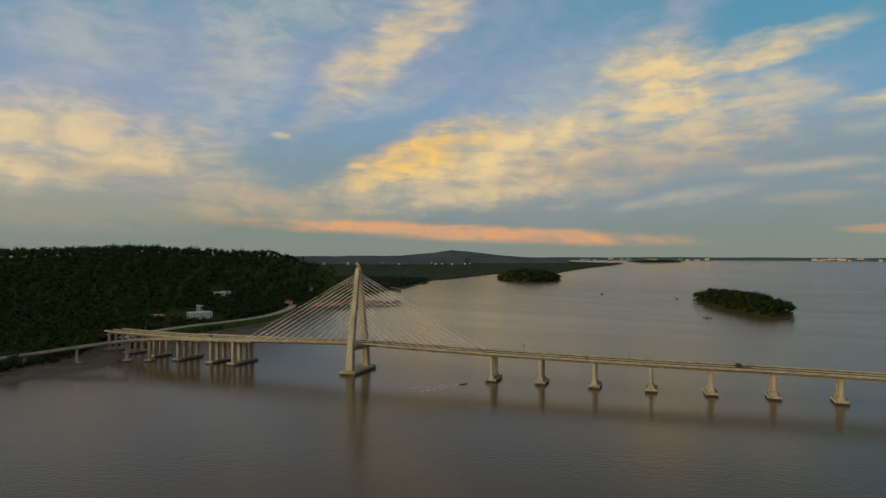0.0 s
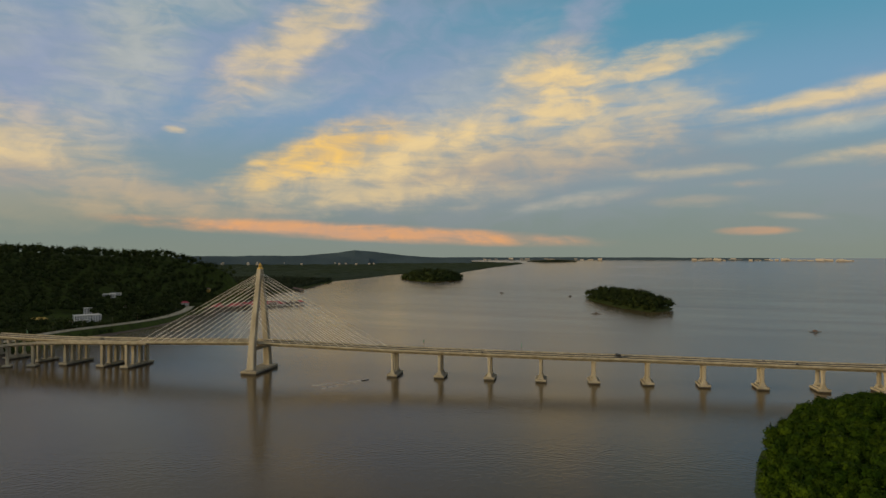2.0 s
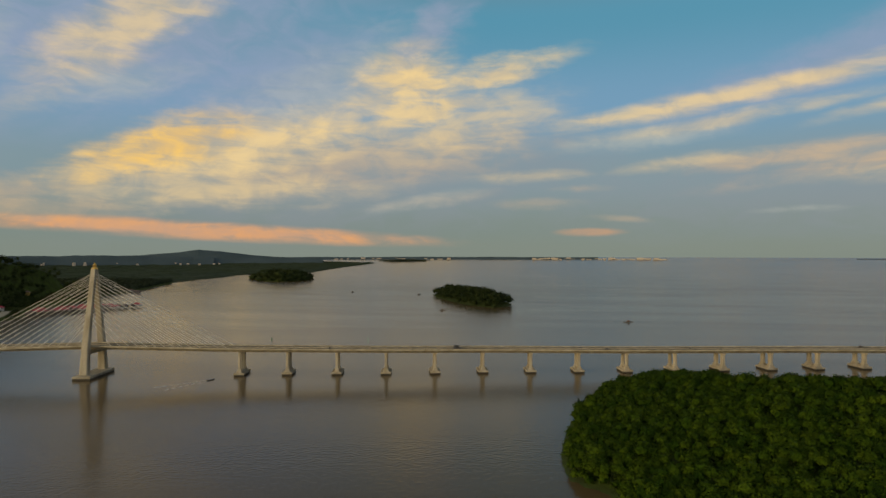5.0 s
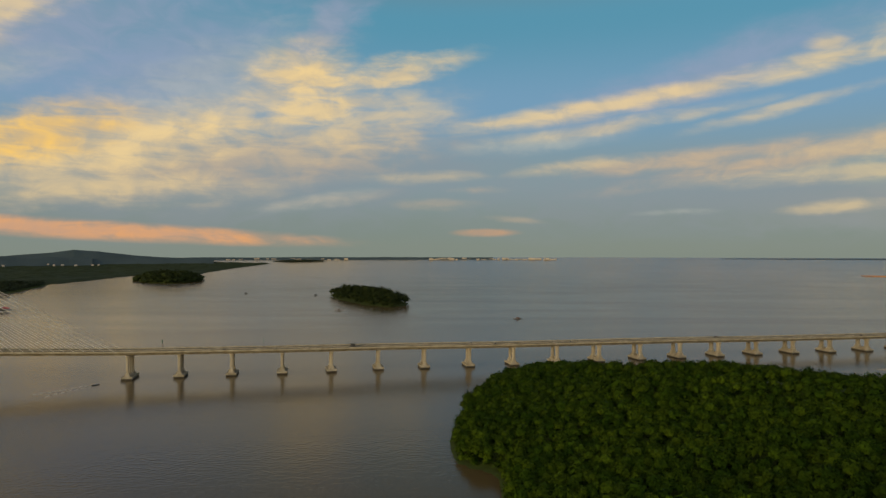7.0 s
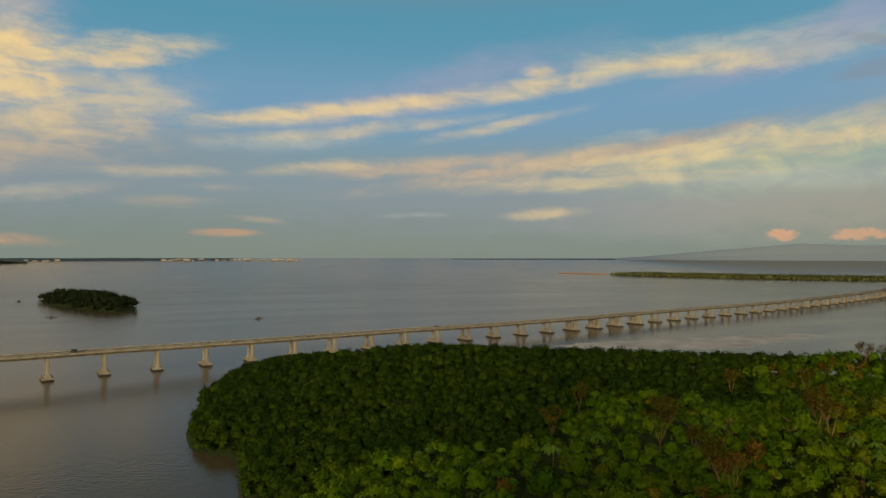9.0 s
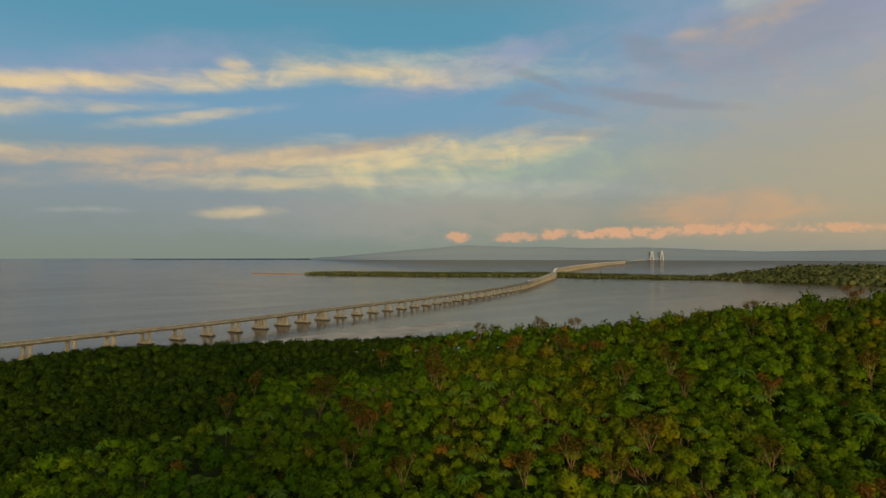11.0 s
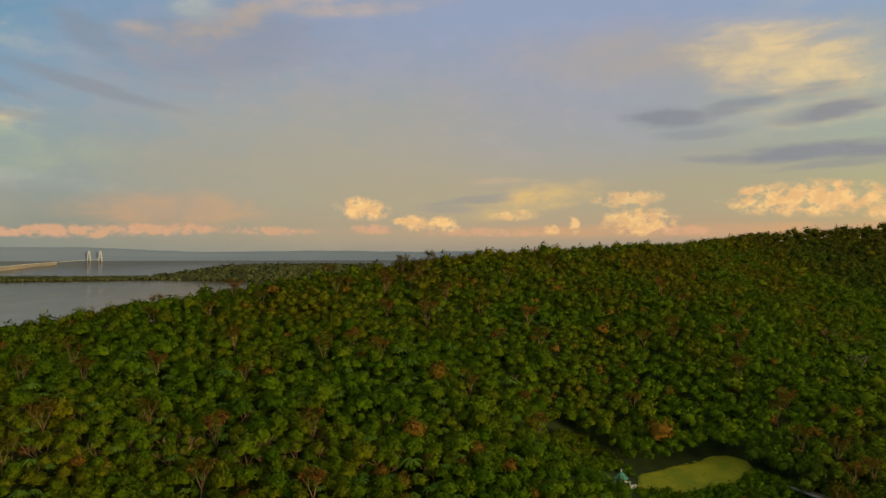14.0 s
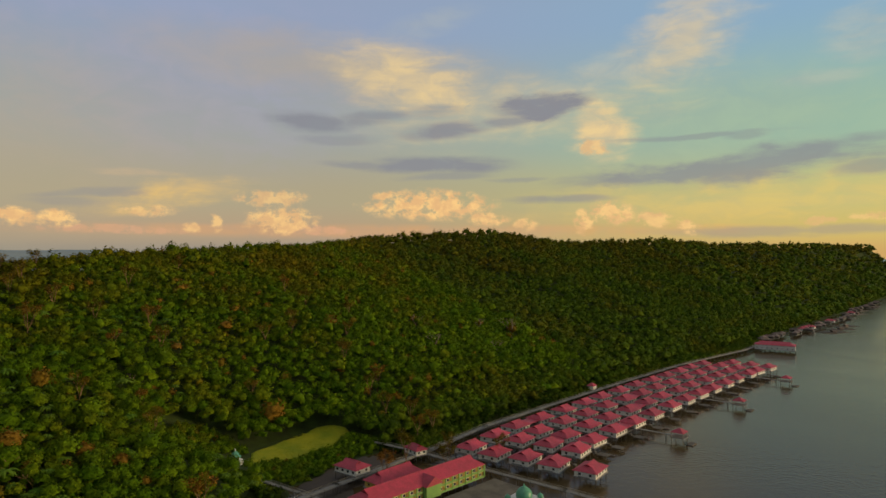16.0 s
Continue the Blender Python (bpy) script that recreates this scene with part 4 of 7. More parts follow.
near = (reach < 430) & ~is_palm & ~alone
scatter("forest_canopy", top[near & ~swamp], size[near & ~swamp], NEAR, LEAF, "dense green rainforest canopy on the headland slope", 1)
scatter("mangrove_canopy", top[marsh], size[marsh], MARSH, MANGROVE, "rounded dark green mangrove canopy along the water", 2)
foot = swamp & ~marsh
scatter("village_mangroves", top[foot], size[foot], NEAR, SLOPELEAF, "rounded green mangrove canopy beside the water village", 23)
under_marsh = marsh & (r.random(len(p)) < 0.5)
scatter("mangrove_understorey", np.c_[p[under_marsh], h[under_marsh] + 4.0], r.uniform(4.0, 5.0, under_marsh.sum()), UNDER, MANGROVE, "shaded lower leaves of the mangroves", 24)
rest = ~near & ~swamp & ~is_palm & ~alone
scatter("upper_forest_canopy", top[rest], size[rest], MIDDLE, LEAF, "dense rainforest canopy towards the ridge", 3)
left_palms = is_palm & ~alone
scatter("palm_stand", top[left_palms] + np.array([0, 0, 1.0]), size[left_palms] * 0.95, PALMS, PALMLEAF, "stand of feathery palms among the forest trees", 4)
# leaves down to the waterline, and understorey that closes the gaps
fringe = jittered(0, 1200, -700, 640, 4.5, 5)
fh, fin, fd = headland(fringe)
skirt = fin & ~near_glade(fringe) & (fd < 9) & (fringe[:, 0] < 420)
scatter("mangrove_fringe", np.c_[fringe[skirt], fh[skirt] + r.uniform(1.0, 4.5, skirt.sum())], r.uniform(2.4, 3.8, skirt.sum()), MIDDLE, MANGROVE, "leafy mangrove edge that hangs over the water", 6)
under = jittered(0, 800, -700, 640, 8.5, 8)
uh, uin, ud = headland(under)
ok = uin & (ud > 8) & (under[:, 1] < 110) & ~in_clearing(under, 2) & ~near_glade(under) & (under[:, 0] < np.interp(under[:, 1], RIDGE_Y, RIDGE_X) + 40)
scatter("understorey", np.c_[under[ok], uh[ok] + 7.6], r.uniform(4.0, 5.6, ok.sum()), UNDER, LEAF, "shaded undergrowth below the forest canopy", 7)

p2, h2, d2 = woods(300, 1100, -1350, -700, 9.5, 2, 60)
scatter("south_slope_woods", np.c_[p2, h2 + r.uniform(6, 14, len(p2))], r.uniform(4.5, 7.0, len(p2)), LOW, SLOPELEAF, "wooded ridge behind the water village", 9)
p3, h3, d3 = woods(380, 1100, -2950, -1350, 17, 3, 50)
scatter("far_ridge_woods", far(np.c_[p3, h3 + r.uniform(6, 14, len(p3))]), r.uniform(8, 12, len(p3)), SMALL, SLOPELEAF, "wooded ridge running down the river", 10)

# left bank
p4 = jittered(-1750, -640, -80, 1750, 14.5, 4)
h4, in4, d4 = left_bank(p4)
ridge_x = np.interp(p4[:, 1], [q[1] for q in LEFT_RIDGE], [q[0] for q in LEFT_RIDGE])
lane = np.minimum(nearest(p4, [(-800, 470), (-846, 540), (-880, 620), (-890, 700), (-908, 790), (-960, 890), (-1030, 990), (-1110, 1080)], False)[0], nearest(p4, [(-716, 428), (-763, 343), (-818, 200), (-840, 90)], False)[0])
keep = in4 & (d4 > 34) & (lane > 24) & (p4[:, 0] > ridge_x - 90)
yard = (np.hypot(p4[:, 0] + 985, p4[:, 1] - 722) < 54) | (np.hypot(p4[:, 0] + 1135, p4[:, 1] - 890) < 26) | (np.hypot(p4[:, 0] + 1010, p4[:, 1] - 660) < 26)
keep &= ~yard
scatter("left_hill_woods", np.c_[p4[keep], h4[keep] + r.uniform(6, 13, keep.sum())], r.uniform(6.0, 8.4, keep.sum()), LOW, SHADELEAF, "dark wooded hill above the river bank", 12)
p5 = jittered(-2600, -1150, 1450, 2450, 21, 5)
h5, in5, d5 = left_bank(p5)
keep = in5 & (d5 > 12)
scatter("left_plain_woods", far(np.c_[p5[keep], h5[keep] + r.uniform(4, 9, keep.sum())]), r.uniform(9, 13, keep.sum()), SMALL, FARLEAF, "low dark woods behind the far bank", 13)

# bushes round the glade and leaves along the south shore
bush = jittered(235, 345, -415, -290, 3.1, 18)
bh, bin_, bd = headland(bush)
ok = bin_ & near_glade(bush) & ~in_clearing(bush, 0.5) & (np.hypot(bush[:, 0] - 281, bush[:, 1] + 327) > 15) & (r.random(len(bush)) < 0.95)
scatter("glade_bushes", np.c_[bush[ok], bh[ok] + r.uniform(0.6, 2.2, ok.sum())], r.uniform(1.4, 3.0, ok.sum()), MIDDLE, LEAF, "green bushes round the grassy clearing", 19)
south = jittered(300, 800, -2400, -690, 6.5, 20)
zh, zin, zd = headland(south)
ok = zin & (zd < 16)
scatter("south_shore_mangroves", far(np.c_[south[ok], zh[ok] + r.uniform(1.0, 5.0, ok.sum())]), r.uniform(3.2, 5.2, ok.sum()), LOW, SLOPELEAF, "mangroves along the shore beyond the village", 22)

# low growth along the village walkway, the shore road and the left shore
WALK_SIDE = [(247, -435), (270, -498), (309, -669), (341, -826), (360, -996), (385, -1090)]
edge = jittered(240, 420, -1090, -425, 4.0, 14)
ed, _, _ = nearest(edge, WALK_SIDE, False)
walk_x = np.interp(-edge[:, 1], [-q[1] for q in WALK_SIDE], [q[0] for q in WALK_SIDE])
close = (edge[:, 0] > walk_x) & (ed > 5) & (ed < 26) & ((edge[:, 1] > -500) | (edge[:, 1] < -590) | (ed > 20))
scatter("walkway_mangroves", np.c_[edge[close], r.uniform(1.5, 5.0, close.sum())], r.uniform(2.2, 3.6, close.sum()), MIDDLE, SLOPELEAF, "mangrove bushes crowding the village walkway", 15)
side = jittered(-1120, -690, 60, 1090, 7.0, 16)
sh, sin_, sd = left_bank(side)
rd, _, _ = nearest(side, [(-800, 470), (-846, 540), (-880, 620), (-890, 700), (-908, 790), (-960, 890), (-1030, 990), (-1110, 1080)], False)
ok = sin_ & (sd > 8) & (((rd > 10.5) & (rd < 25) & (side[:, 1] > 470)) | ((sd > 44) & (rd > 25) & (sd < 75))) & (r.random(len(side)) < 0.8)
scatter("roadside_bushes", np.c_[side[ok], sh[ok] + np.where(rd[ok] < 25, 3.2, 2.0)], r.uniform(2.4, 5.0, ok.sum()), LOW, SHADELEAF, "dark bushes along the shore road", 17)

# single trees
def limbs(seed, height, reach_out, depth, thick, spread=0.6, up_bias=0.5):
    """A trunk that forks again and again."""
    r = random.Random(seed)
    s = Shape()

    def grow(p, direction, length, radius, level):
        mid = p + direction * length * 0.5 + Vector((r.uniform(-1, 1), r.uniform(-1, 1), 0)) * length * 0.06
        end = p + direction * length
        s.tube([p, mid, end], [radius, radius * 0.85, radius * 0.62], 6 if level == 0 else 4)
        if level < depth:
            for k in range(3 if level < 2 else 2):
                turn = Vector((r.uniform(-1, 1), r.uniform(-1, 1), r.uniform(-0.1, 0.8) * up_bias))
                grow(end, (direction + turn * spread * 1.3).normalized(), length * r.uniform(0.55, 0.8), radius * 0.58, level + 1)
    grow(Vector((0, 0, 0)), Vector((r.uniform(-0.06, 0.06), r.uniform(-0.06, 0.06), 1)).normalized(), height, thick, 0)
    return s


trunk_meshes = [limbs(100 + k, 1.0, 0.5, 2, 0.045, 0.55).mesh("trunk", BARK, True) for k in range(4)]
crown_meshes = [array_mesh("crown", v, t, q, LEAF, normals=n) for v, t, q, n in FULL]
for n, i in enumerate(single):
    tree = thing("tree", "tall rainforest tree with a full green crown on the slope", "tree", pose(p[i, 0], p[i, 1], h[i] - 0.5, 0, 0, (i * 77) % 360), "trees of the near slope")
    c = part("crown", crown_meshes[n % len(crown_meshes)], LEAF, tree)
    c.location, c.scale = (0, 0, tall[i] + 0.5), (size[i], size[i], size[i] * (0.85 + 0.05 * (n % 8)))
    w = part("trunk", trunk_meshes[n % len(trunk_meshes)], BARK, tree)
    w.scale = (tall[i] * 0.85,) * 2 + (tall[i] * 0.52,)
palm_meshes = [array_mesh("fronds", v, t, q, PALMLEAF) for v, t, q, n in PALMS]
stem = Shape().tube([(0, 0, 0), (0.03, 0.01, 0.5), (0.02, 0.03, 1)], [0.022, 0.016, 0.014], 6).mesh("stem", BARK, True)
for n, i in enumerate(single_palm):
    tree = thing("palm_tree", "green feather palm with arching fronds among forest trees", "palm", pose(p[i, 0], p[i, 1], h[i] - 0.5, 0, 0, (i * 53) % 360), "palms of the near slope")
    c = part("fronds", palm_meshes[n % len(palm_meshes)], PALMLEAF, tree)
    c.location, c.scale = (0, 0, tall[i] + 1.0), (size[i] * 0.95,) * 3
    w = part("stem", stem, BARK, tree)
    w.scale = (tall[i] + 1.4,) * 3

# tall thin trees whose pale limbs stand out of the canopy, and bleached dead ones
def thin_tree(seed, height, thick, depth, spread):
    """Limbs that fork upwards from a bare trunk, and the small tufts of leaves at their ends."""
    r = random.Random(seed)
    wood, ends = Shape(), []

    def grow(p, direction, length, radius, level):
        mid = p + direction * length * 0.5 + Vector((r.uniform(-1, 1), r.uniform(-1, 1), 0)) * length * 0.07
        end = p + direction * length
        wood.tube([p, mid, end], [radius, radius * 0.85, radius * 0.66], 6 if level == 0 else 4)
        if level > 1:
            ends.append(end)
        if level < depth:
            first_turn = r.uniform(0, 6.28)
            for k in range(3 if level == 0 else 2):
                a = first_turn + k * (2.1 if level == 0 else 3.14) + r.uniform(-0.4, 0.4)
                turn = Vector((math.cos(a), math.sin(a), 0.35))
                grow(end, (direction + turn * spread * r.uniform(0.7, 1.2)).normalized(), length * r.uniform(0.5, 0.72), radius * 0.6, level + 1)
    grow(Vector((0, 0, 0)), Vector((r.uniform(-0.08, 0.08), r.uniform(-0.08, 0.08), 1)).normalized(), height, thick, 0)
    return wood, np.array([tuple(q) for q in ends])


def tufts(seed, ends, each, reach_out, leaf):
    r = np.random.default_rng(seed)
    c = np.repeat(ends, each, 0)
    d = unit(r.normal(size=c.shape) + np.array([0, 0, 0.3]))
    at = c + d * reach_out * r.uniform(0.3, 1.0, (len(c), 1)) * np.array([1, 1, 0.7])
    a, b = unit(r.normal(size=c.shape)), unit(r.normal(size=c.shape))
    tips = np.stack([at - a * leaf, at + a * leaf * 0.8, at + b * leaf * 1.2], 1).reshape(-1, 3)
    lit = unit(d + np.array([0, 0, 0.6]))
    return array_mesh("crown", tips, np.arange(len(tips)).reshape(-1, 3), np.zeros((0, 4), int), DRYLEAF, normals=np.repeat(lit, 3, 0))


thin_kinds = []
for k in range(7):
    wood, ends = thin_tree(500 + k, 9.0, 0.42, 4, 0.42)
    thin_kinds.append((wood.mesh("bough", BARK, True), tufts(k, ends, 22, 2.1, 0.40)))
dead_kinds = [thin_tree(540 + k, 7.0, 0.5, 5, 0.75)[0].mesh("bough", DEADWOOD, True) for k in range(3)]
for n, (x, y, scale, turn) in enumerate(THIN):
    z = float(headland(np.array([[x, y]]))[0][0])
    tree = thing("thin_tree", "tall pale-barked tree with thin olive-brown foliage above the canopy", "tree", pose(x, y, z - 0.3, 0, 0, turn), "thin trees in the forest")
    wood, leaves = thin_kinds[n % len(thin_kinds)]
    for name, me, mat in (("bough", wood, BARK), ("crown", leaves, DRYLEAF)):
        part(name, me, mat, tree).scale = (scale, scale, scale * 1.08)
for n, (x, y, scale) in enumerate(((431, -665, 1.55), (407, -550, 1.25), (394, -614, 1.2), (455, -640, 1.0), (361, -141, 0.9), (368, -288, 0.8), (345, -365, 0.7), (459, -562, 1.2))):
    z = float(headland(np.array([[x, y]]))[0][0])
    tree = thing("bare_tree", "bleached leafless tree with spreading limbs in the forest", "tree", pose(x, y, z + 1.0, 0, 0, 47 * n), "bare trees in the forest")
    part("bough", dead_kinds[n % 3], DEADWOOD, tree).scale = (1.25 * scale, 1.25 * scale, scale)

# ---- bridge ----
AXIS = [(-825, 470), (-700, 474), (-587, 496), (-446, 527), (-301, 565), (-253, 576), (-204, 588), (-155, 598), (-107, 611), (-60, 626), (-10, 636), (39, 647), (88, 657), (215, 693),
        (339, 727), (442, 754), (543, 775), (650, 801), (755, 831), (863, 858), (973, 886), (1081, 910), (1190, 938), (1300, 967), (1544, 1047), (1899, 1177), (2486, 1482),
        (3009, 1747), (3613, 2114), (4950, 2720), (6590, 3375), (11867, 5208), (14340, 6045), (17350, 6596), (21450, 6700)]
AXIS = np.array(AXIS, float)
ALONG = np.r_[0, np.cumsum(np.linalg.norm(np.diff(AXIS, axis=0), axis=1))]
S0 = float(np.interp(-446, AXIS[:, 0], ALONG))


def smooth_axis(s):
    """A point of the bridge's axis, eased round its corners."""
    w = 30 + 0.06 * np.maximum(0, np.asarray(s) - S0 - 900)
    out = 0
    for k in (-1, -0.5, 0, 0.5, 1):
        out = out + np.c_[np.interp(s + k * w, ALONG, AXIS[:, 0]), np.interp(s + k * w, ALONG, AXIS[:, 1])]
    return out / 5


def deck_top(s):
    """Road height: highest at the pylon."""
    return np.interp(s - S0, [-400, -250, -145, 0, 145, 250, 400, 560, 760, 900, 1200, 2900, 3500, 4100, 22000], [26, 27, 28.2, 31.5, 27.2, 26.0, 24.6, 23.2, 21.5, 19.3, 19, 20, 24, 33, 34])


def bay(k):
    """Where the k-th pier past the stayed span stands: the bays widen slowly towards the bay's middle."""
    return S0 + 149 + 50 * (k + float(np.interp(k, [0, 8, 10, 16, 20, 25, 49, 60], [-0.05, 0.04, 0.13, 0.5, 0.85, 1.5, 4.5, 4.5])))


HALF = 12.5
SECTION = [(-HALF, 0.0), (-HALF, -0.6), (-9.0, -1.2), (-6.6, -3.6), (-2.6, -3.6), (-1.2, -1.2), (1.2, -1.2), (2.6, -3.6), (6.6, -3.6), (9.0, -1.2), (HALF, -0.6), (HALF, 0.0)]
RAIL = [(0.0, 0.0), (0.5, 0.0), (0.35, 0.5), (0.3, 1.15), (0.05, 1.15)]


def sweep(section, s_list, inward=0.0, axis=smooth_axis, top=deck_top, mirror=1, shift=(0, 0), width=1.0):
    s = np.asarray(s_list, float)
    c, ahead = axis(s), axis(s + 2.0) - axis(s - 2.0)
    ahead = unit(ahead)
    side = np.c_[ahead[:, 1], -ahead[:, 0]]
    z = top(s)
    rings = []
    for k in range(len(s)):
        ring = []
        for u, w in section:
            q = c[k] + side[k] * (mirror * (u * width + shift[0]))
            ring.append(tuple(far((q[0], q[1], z[k] + w + shift[1]))))
        rings.append(ring if mirror > 0 else ring[::-1])
    return Shape().loft(rings)


def bridge_pose(s, z=0.0):
    c, n = smooth_axis(np.array([s]))[0], smooth_axis(np.array([s + 2.0]))[0]
    a = math.atan2(n[1] - c[1], n[0] - c[0])
    return Matrix.Translation((c[0], c[1], z)) @ Matrix.Rotation(a, 4, "Z")


bridge = thing("sea_bridge", "long pale concrete cable-stayed bridge crossing the bay on piers", "bridge")
stations = [S0 - 380, S0 - 330, S0 - 260, S0 - 195, S0 - 145, S0, S0 + 149] + [bay(k) for k in range(1, 74)]
stations += [stations[-1] + 300 * k for k in range(1, 62)]
stations = [s for s in stations if s < ALONG[-1] - 50]
for a, b in zip(stations[:-1], stations[1:]):
    cuts = np.linspace(a, b, 7 if b - a > 100 else 3)
    span = part("deck_span", sweep(SECTION, cuts), CONCRETE, bridge)
    if a >= S0 + 2600:
        for m in (-1, 1):
            part("parapet", sweep([(0, 0), (0.8, 0), (0.8, 2.2), (0, 2.2)], cuts, shift=(-HALF, 0), mirror=m), CABLE, span)
    else:
        road = [(-11.6, 0.02), (11.6, 0.02), (11.6, 0.05), (-11.6, 0.05)]
        part("roadway", sweep(road[::-1], cuts), ASPHALT, span, "grey asphalt carriageway")
        for m in (-1, 1):
            part("parapet", sweep(RAIL, cuts, shift=(-HALF, 0), mirror=m), CONCRETE, span)
        part("median_barrier", sweep([(-0.3, 0.05), (0.3, 0.05), (0.12, 0.95), (-0.12, 0.95)], cuts), CONCRETE, span)


def pier(s, columns, half, thick=2.6, deep=3.4, cap=None, plain=False):
    """A pier: columns under the deck on one pile cap that stands in the water."""
    top = float(deck_top(np.array([s]))[0]) - 3.6
    m = bridge_pose(s)
    beam = Shape().chamfered(-thick * 0.6, -half - deep * 0.6, top - 0.9, thick * 0.6, half + deep * 0.6, top + 0.9, 0.3) if plain else Shape().chamfered(-thick * 1.1, -half - deep * 0.75, 3.0, thick * 1.1, half + deep * 0.75, 4.6, 0.4)
    holder = part("pier", beam, CONCRETE, bridge)
    holder.matrix_world = m
    cap_half = half + deep * 0.5 + 3.0 if cap is None else cap
    base = part("pile_cap", Shape().chamfered(-5.4, -cap_half, 1.35, 5.4, cap_half, 3.02, 0.25), CONCRETE, holder)
    # dark block added where only the shaded gap under the cap is
    part("shadow_skirt", Shape().chamfered(-5.1, -cap_half + 0.3, -1.5, 5.1, cap_half - 0.3, 1.37, 0.1), CAPSHADE, holder, "dark block painted as the shadow gap under the cap")
    for k in range(columns):
        y = -half + 2 * half * k / max(1, columns - 1) if columns > 1 else 0
        if plain:
            part("column", Shape().chamfered(-thick * 0.5, y - deep * 0.5, 3.0, thick * 0.5, y + deep * 0.5, top + 0.6, 0.3), CONCRETE, holder)
            continue
        w = Shape().chamfered(-thick * 0.75, y - deep * 0.65, 4.5, thick * 0.75, y + deep * 0.65, 6.6, 0.3)
        w.chamfered(-thick * 0.5, y - deep * 0.5, 6.5, thick * 0.5, y + deep * 0.5, top - 1.2, 0.35)
        w.chamfered(-thick * 0.62, y - deep * 0.75, top - 1.3, thick * 0.62, y + deep * 0.75, top + 0.05, 0.2)
        part("column", w, CONCRETE, holder)


pier(S0 + 149, 4, 9.5, 2.4, 2.6)
pier(S0 - 149, 4, 16.0, 3.4, 4.6, 21.5, True)
pier(S0 - 180, 4, 16.0, 3.4, 4.6, 21.0, True)
pier(S0 - 229, 4, 15.5, 3.4, 4.4, 20.5, True)
pier(S0 - 275, 3, 9.0, 2.8, 3.6, 14.0, True)
# the deck widens where the slip road leaves it
for m in (-1, 1):
    for a, b, w0, w1 in ((S0 - 150, S0 - 70, 6.5, 0.3), (S0 - 232, S0 - 150, 6.0, 6.5)):
        s, rings = np.linspace(a, b, 5), []
        for u in s:
            t, z = bridge_pose(u), float(deck_top(np.array([u]))[0])
            w = float(np.interp(u, [a, b], [w0, w1]))
            ring = [t @ Vector((0, m * y, z + q)) for y, q in ((12.48, -0.02), (12.48, -1.1), (12.5 + w, -0.9), (12.5 + w, 0.85), (12.2 + w, 0.85), (12.2 + w, -0.02))]
            rings.append(ring if m < 0 else ring[::-1])
        part("deck_widening", Shape().loft(rings), CONCRETE, bridge)
pier(S0 - 325, 3, 9.0, 2.4, 3.0)
pier(S0 - 370, 3, 9.0, 2.4, 3.0)
for k in range(1, 50):
    if k < 10:
        pier(bay(k), 2 if k > 1 else 3, 6.2, 2.8, 3.6)
    elif 18 <= k <= 21:
        pier(bay(k), 4, 10.5, 3.0, 3.8)
    else:
        pier(bay(k), 2, 7.0, 3.0, 4.8)

# the viaduct's farther piers, too many and too small to tell apart
far_piers = Shape()
for k in range(50, 190):
    s = bay(k)
    q, n = smooth_axis(np.array([s, s + 2.0]))
    turn = math.atan2(n[1] - q[1], n[0] - q[0])
    for side in (-7, 7):
        x, y = q[0] - side * math.sin(turn), q[1] + side * math.cos(turn)
        ring = [(-1.8, -2.4), (1.8, -2.4), (1.8, 2.4), (-1.8, 2.4)]
        far_piers.loft([[tuple(far((x + u * math.cos(turn) - v * math.sin(turn), y + u * math.sin(turn) + v * math.cos(turn), z))) for u, v in ring] for z in (-1.0, float(deck_top(np.array([s]))[0]) - 3.5)])
tagged(part("far_pier_row", far_piers, CONCRETE, bridge), kind="stuff")

# pylon: two legs that lean together over the road
tower = bridge_pose(S0)


def leg(side):
    rings = []
    for z, y, a, b in ((3.0, 19.0, 4.2, 3.6), (20, 17.6, 3.7, 3.1), (32, 16.2, 3.4, 2.9), (60, 10.8, 3.0, 2.5), (85, 5.8, 2.7, 2.2), (103, 2.3, 2.5, 1.9), (109, 1.5, 2.2, 1.5)):
        y *= side
        c = 0.25 * b
        rings.append([(-a + c, y - b, z), (a - c, y - b, z), (a, y - b + c, z), (a, y + b - c, z), (a - c, y + b, z), (-a + c, y + b, z), (-a, y + b - c, z), (-a, y - b + c, z)])
    return Shape().loft(rings, tower)


for side in (-1, 1):
    part("pylon_leg", leg(side), CONCRETE, bridge, "tall pale concrete leaning pylon leg")
part("pylon_crossbeam", Shape().chamfered(-2.2, -15.5, 23.5, 2.2, 15.5, 27.0, 0.4, tower), CONCRETE, bridge)
part("pylon_cap", Shape().chamfered(-9, -26, 1.5, 9, 26, 3.6, 0.4, tower), CONCRETE, bridge)
# the pylon cap's shadow gap, likewise filled with a dark block
part("pylon_cap_shadow", Shape().chamfered(-8.7, -25.7, -1.5, 8.7, 25.7, 1.52, 0.1, tower), CAPSHADE, bridge, "dark block painted as the shadow gap under the cap")
crest = Shape().loft([[(x * w, y * w, z) for x, y in ((1, 0.4), (0.4, 1), (-0.4, 1), (-1, 0.4), (-1, -0.4), (-0.4, -1), (0.4, -1), (1, -0.4))] for z, w in ((108.6, 3.0), (110, 2.6), (111.2, 1.5), (112.6, 1.9), (113.8, 1.2), (115.5, 0.15))], tower)
part("pylon_finial", crest, GOLD, bridge, "gilded crown on the pylon")
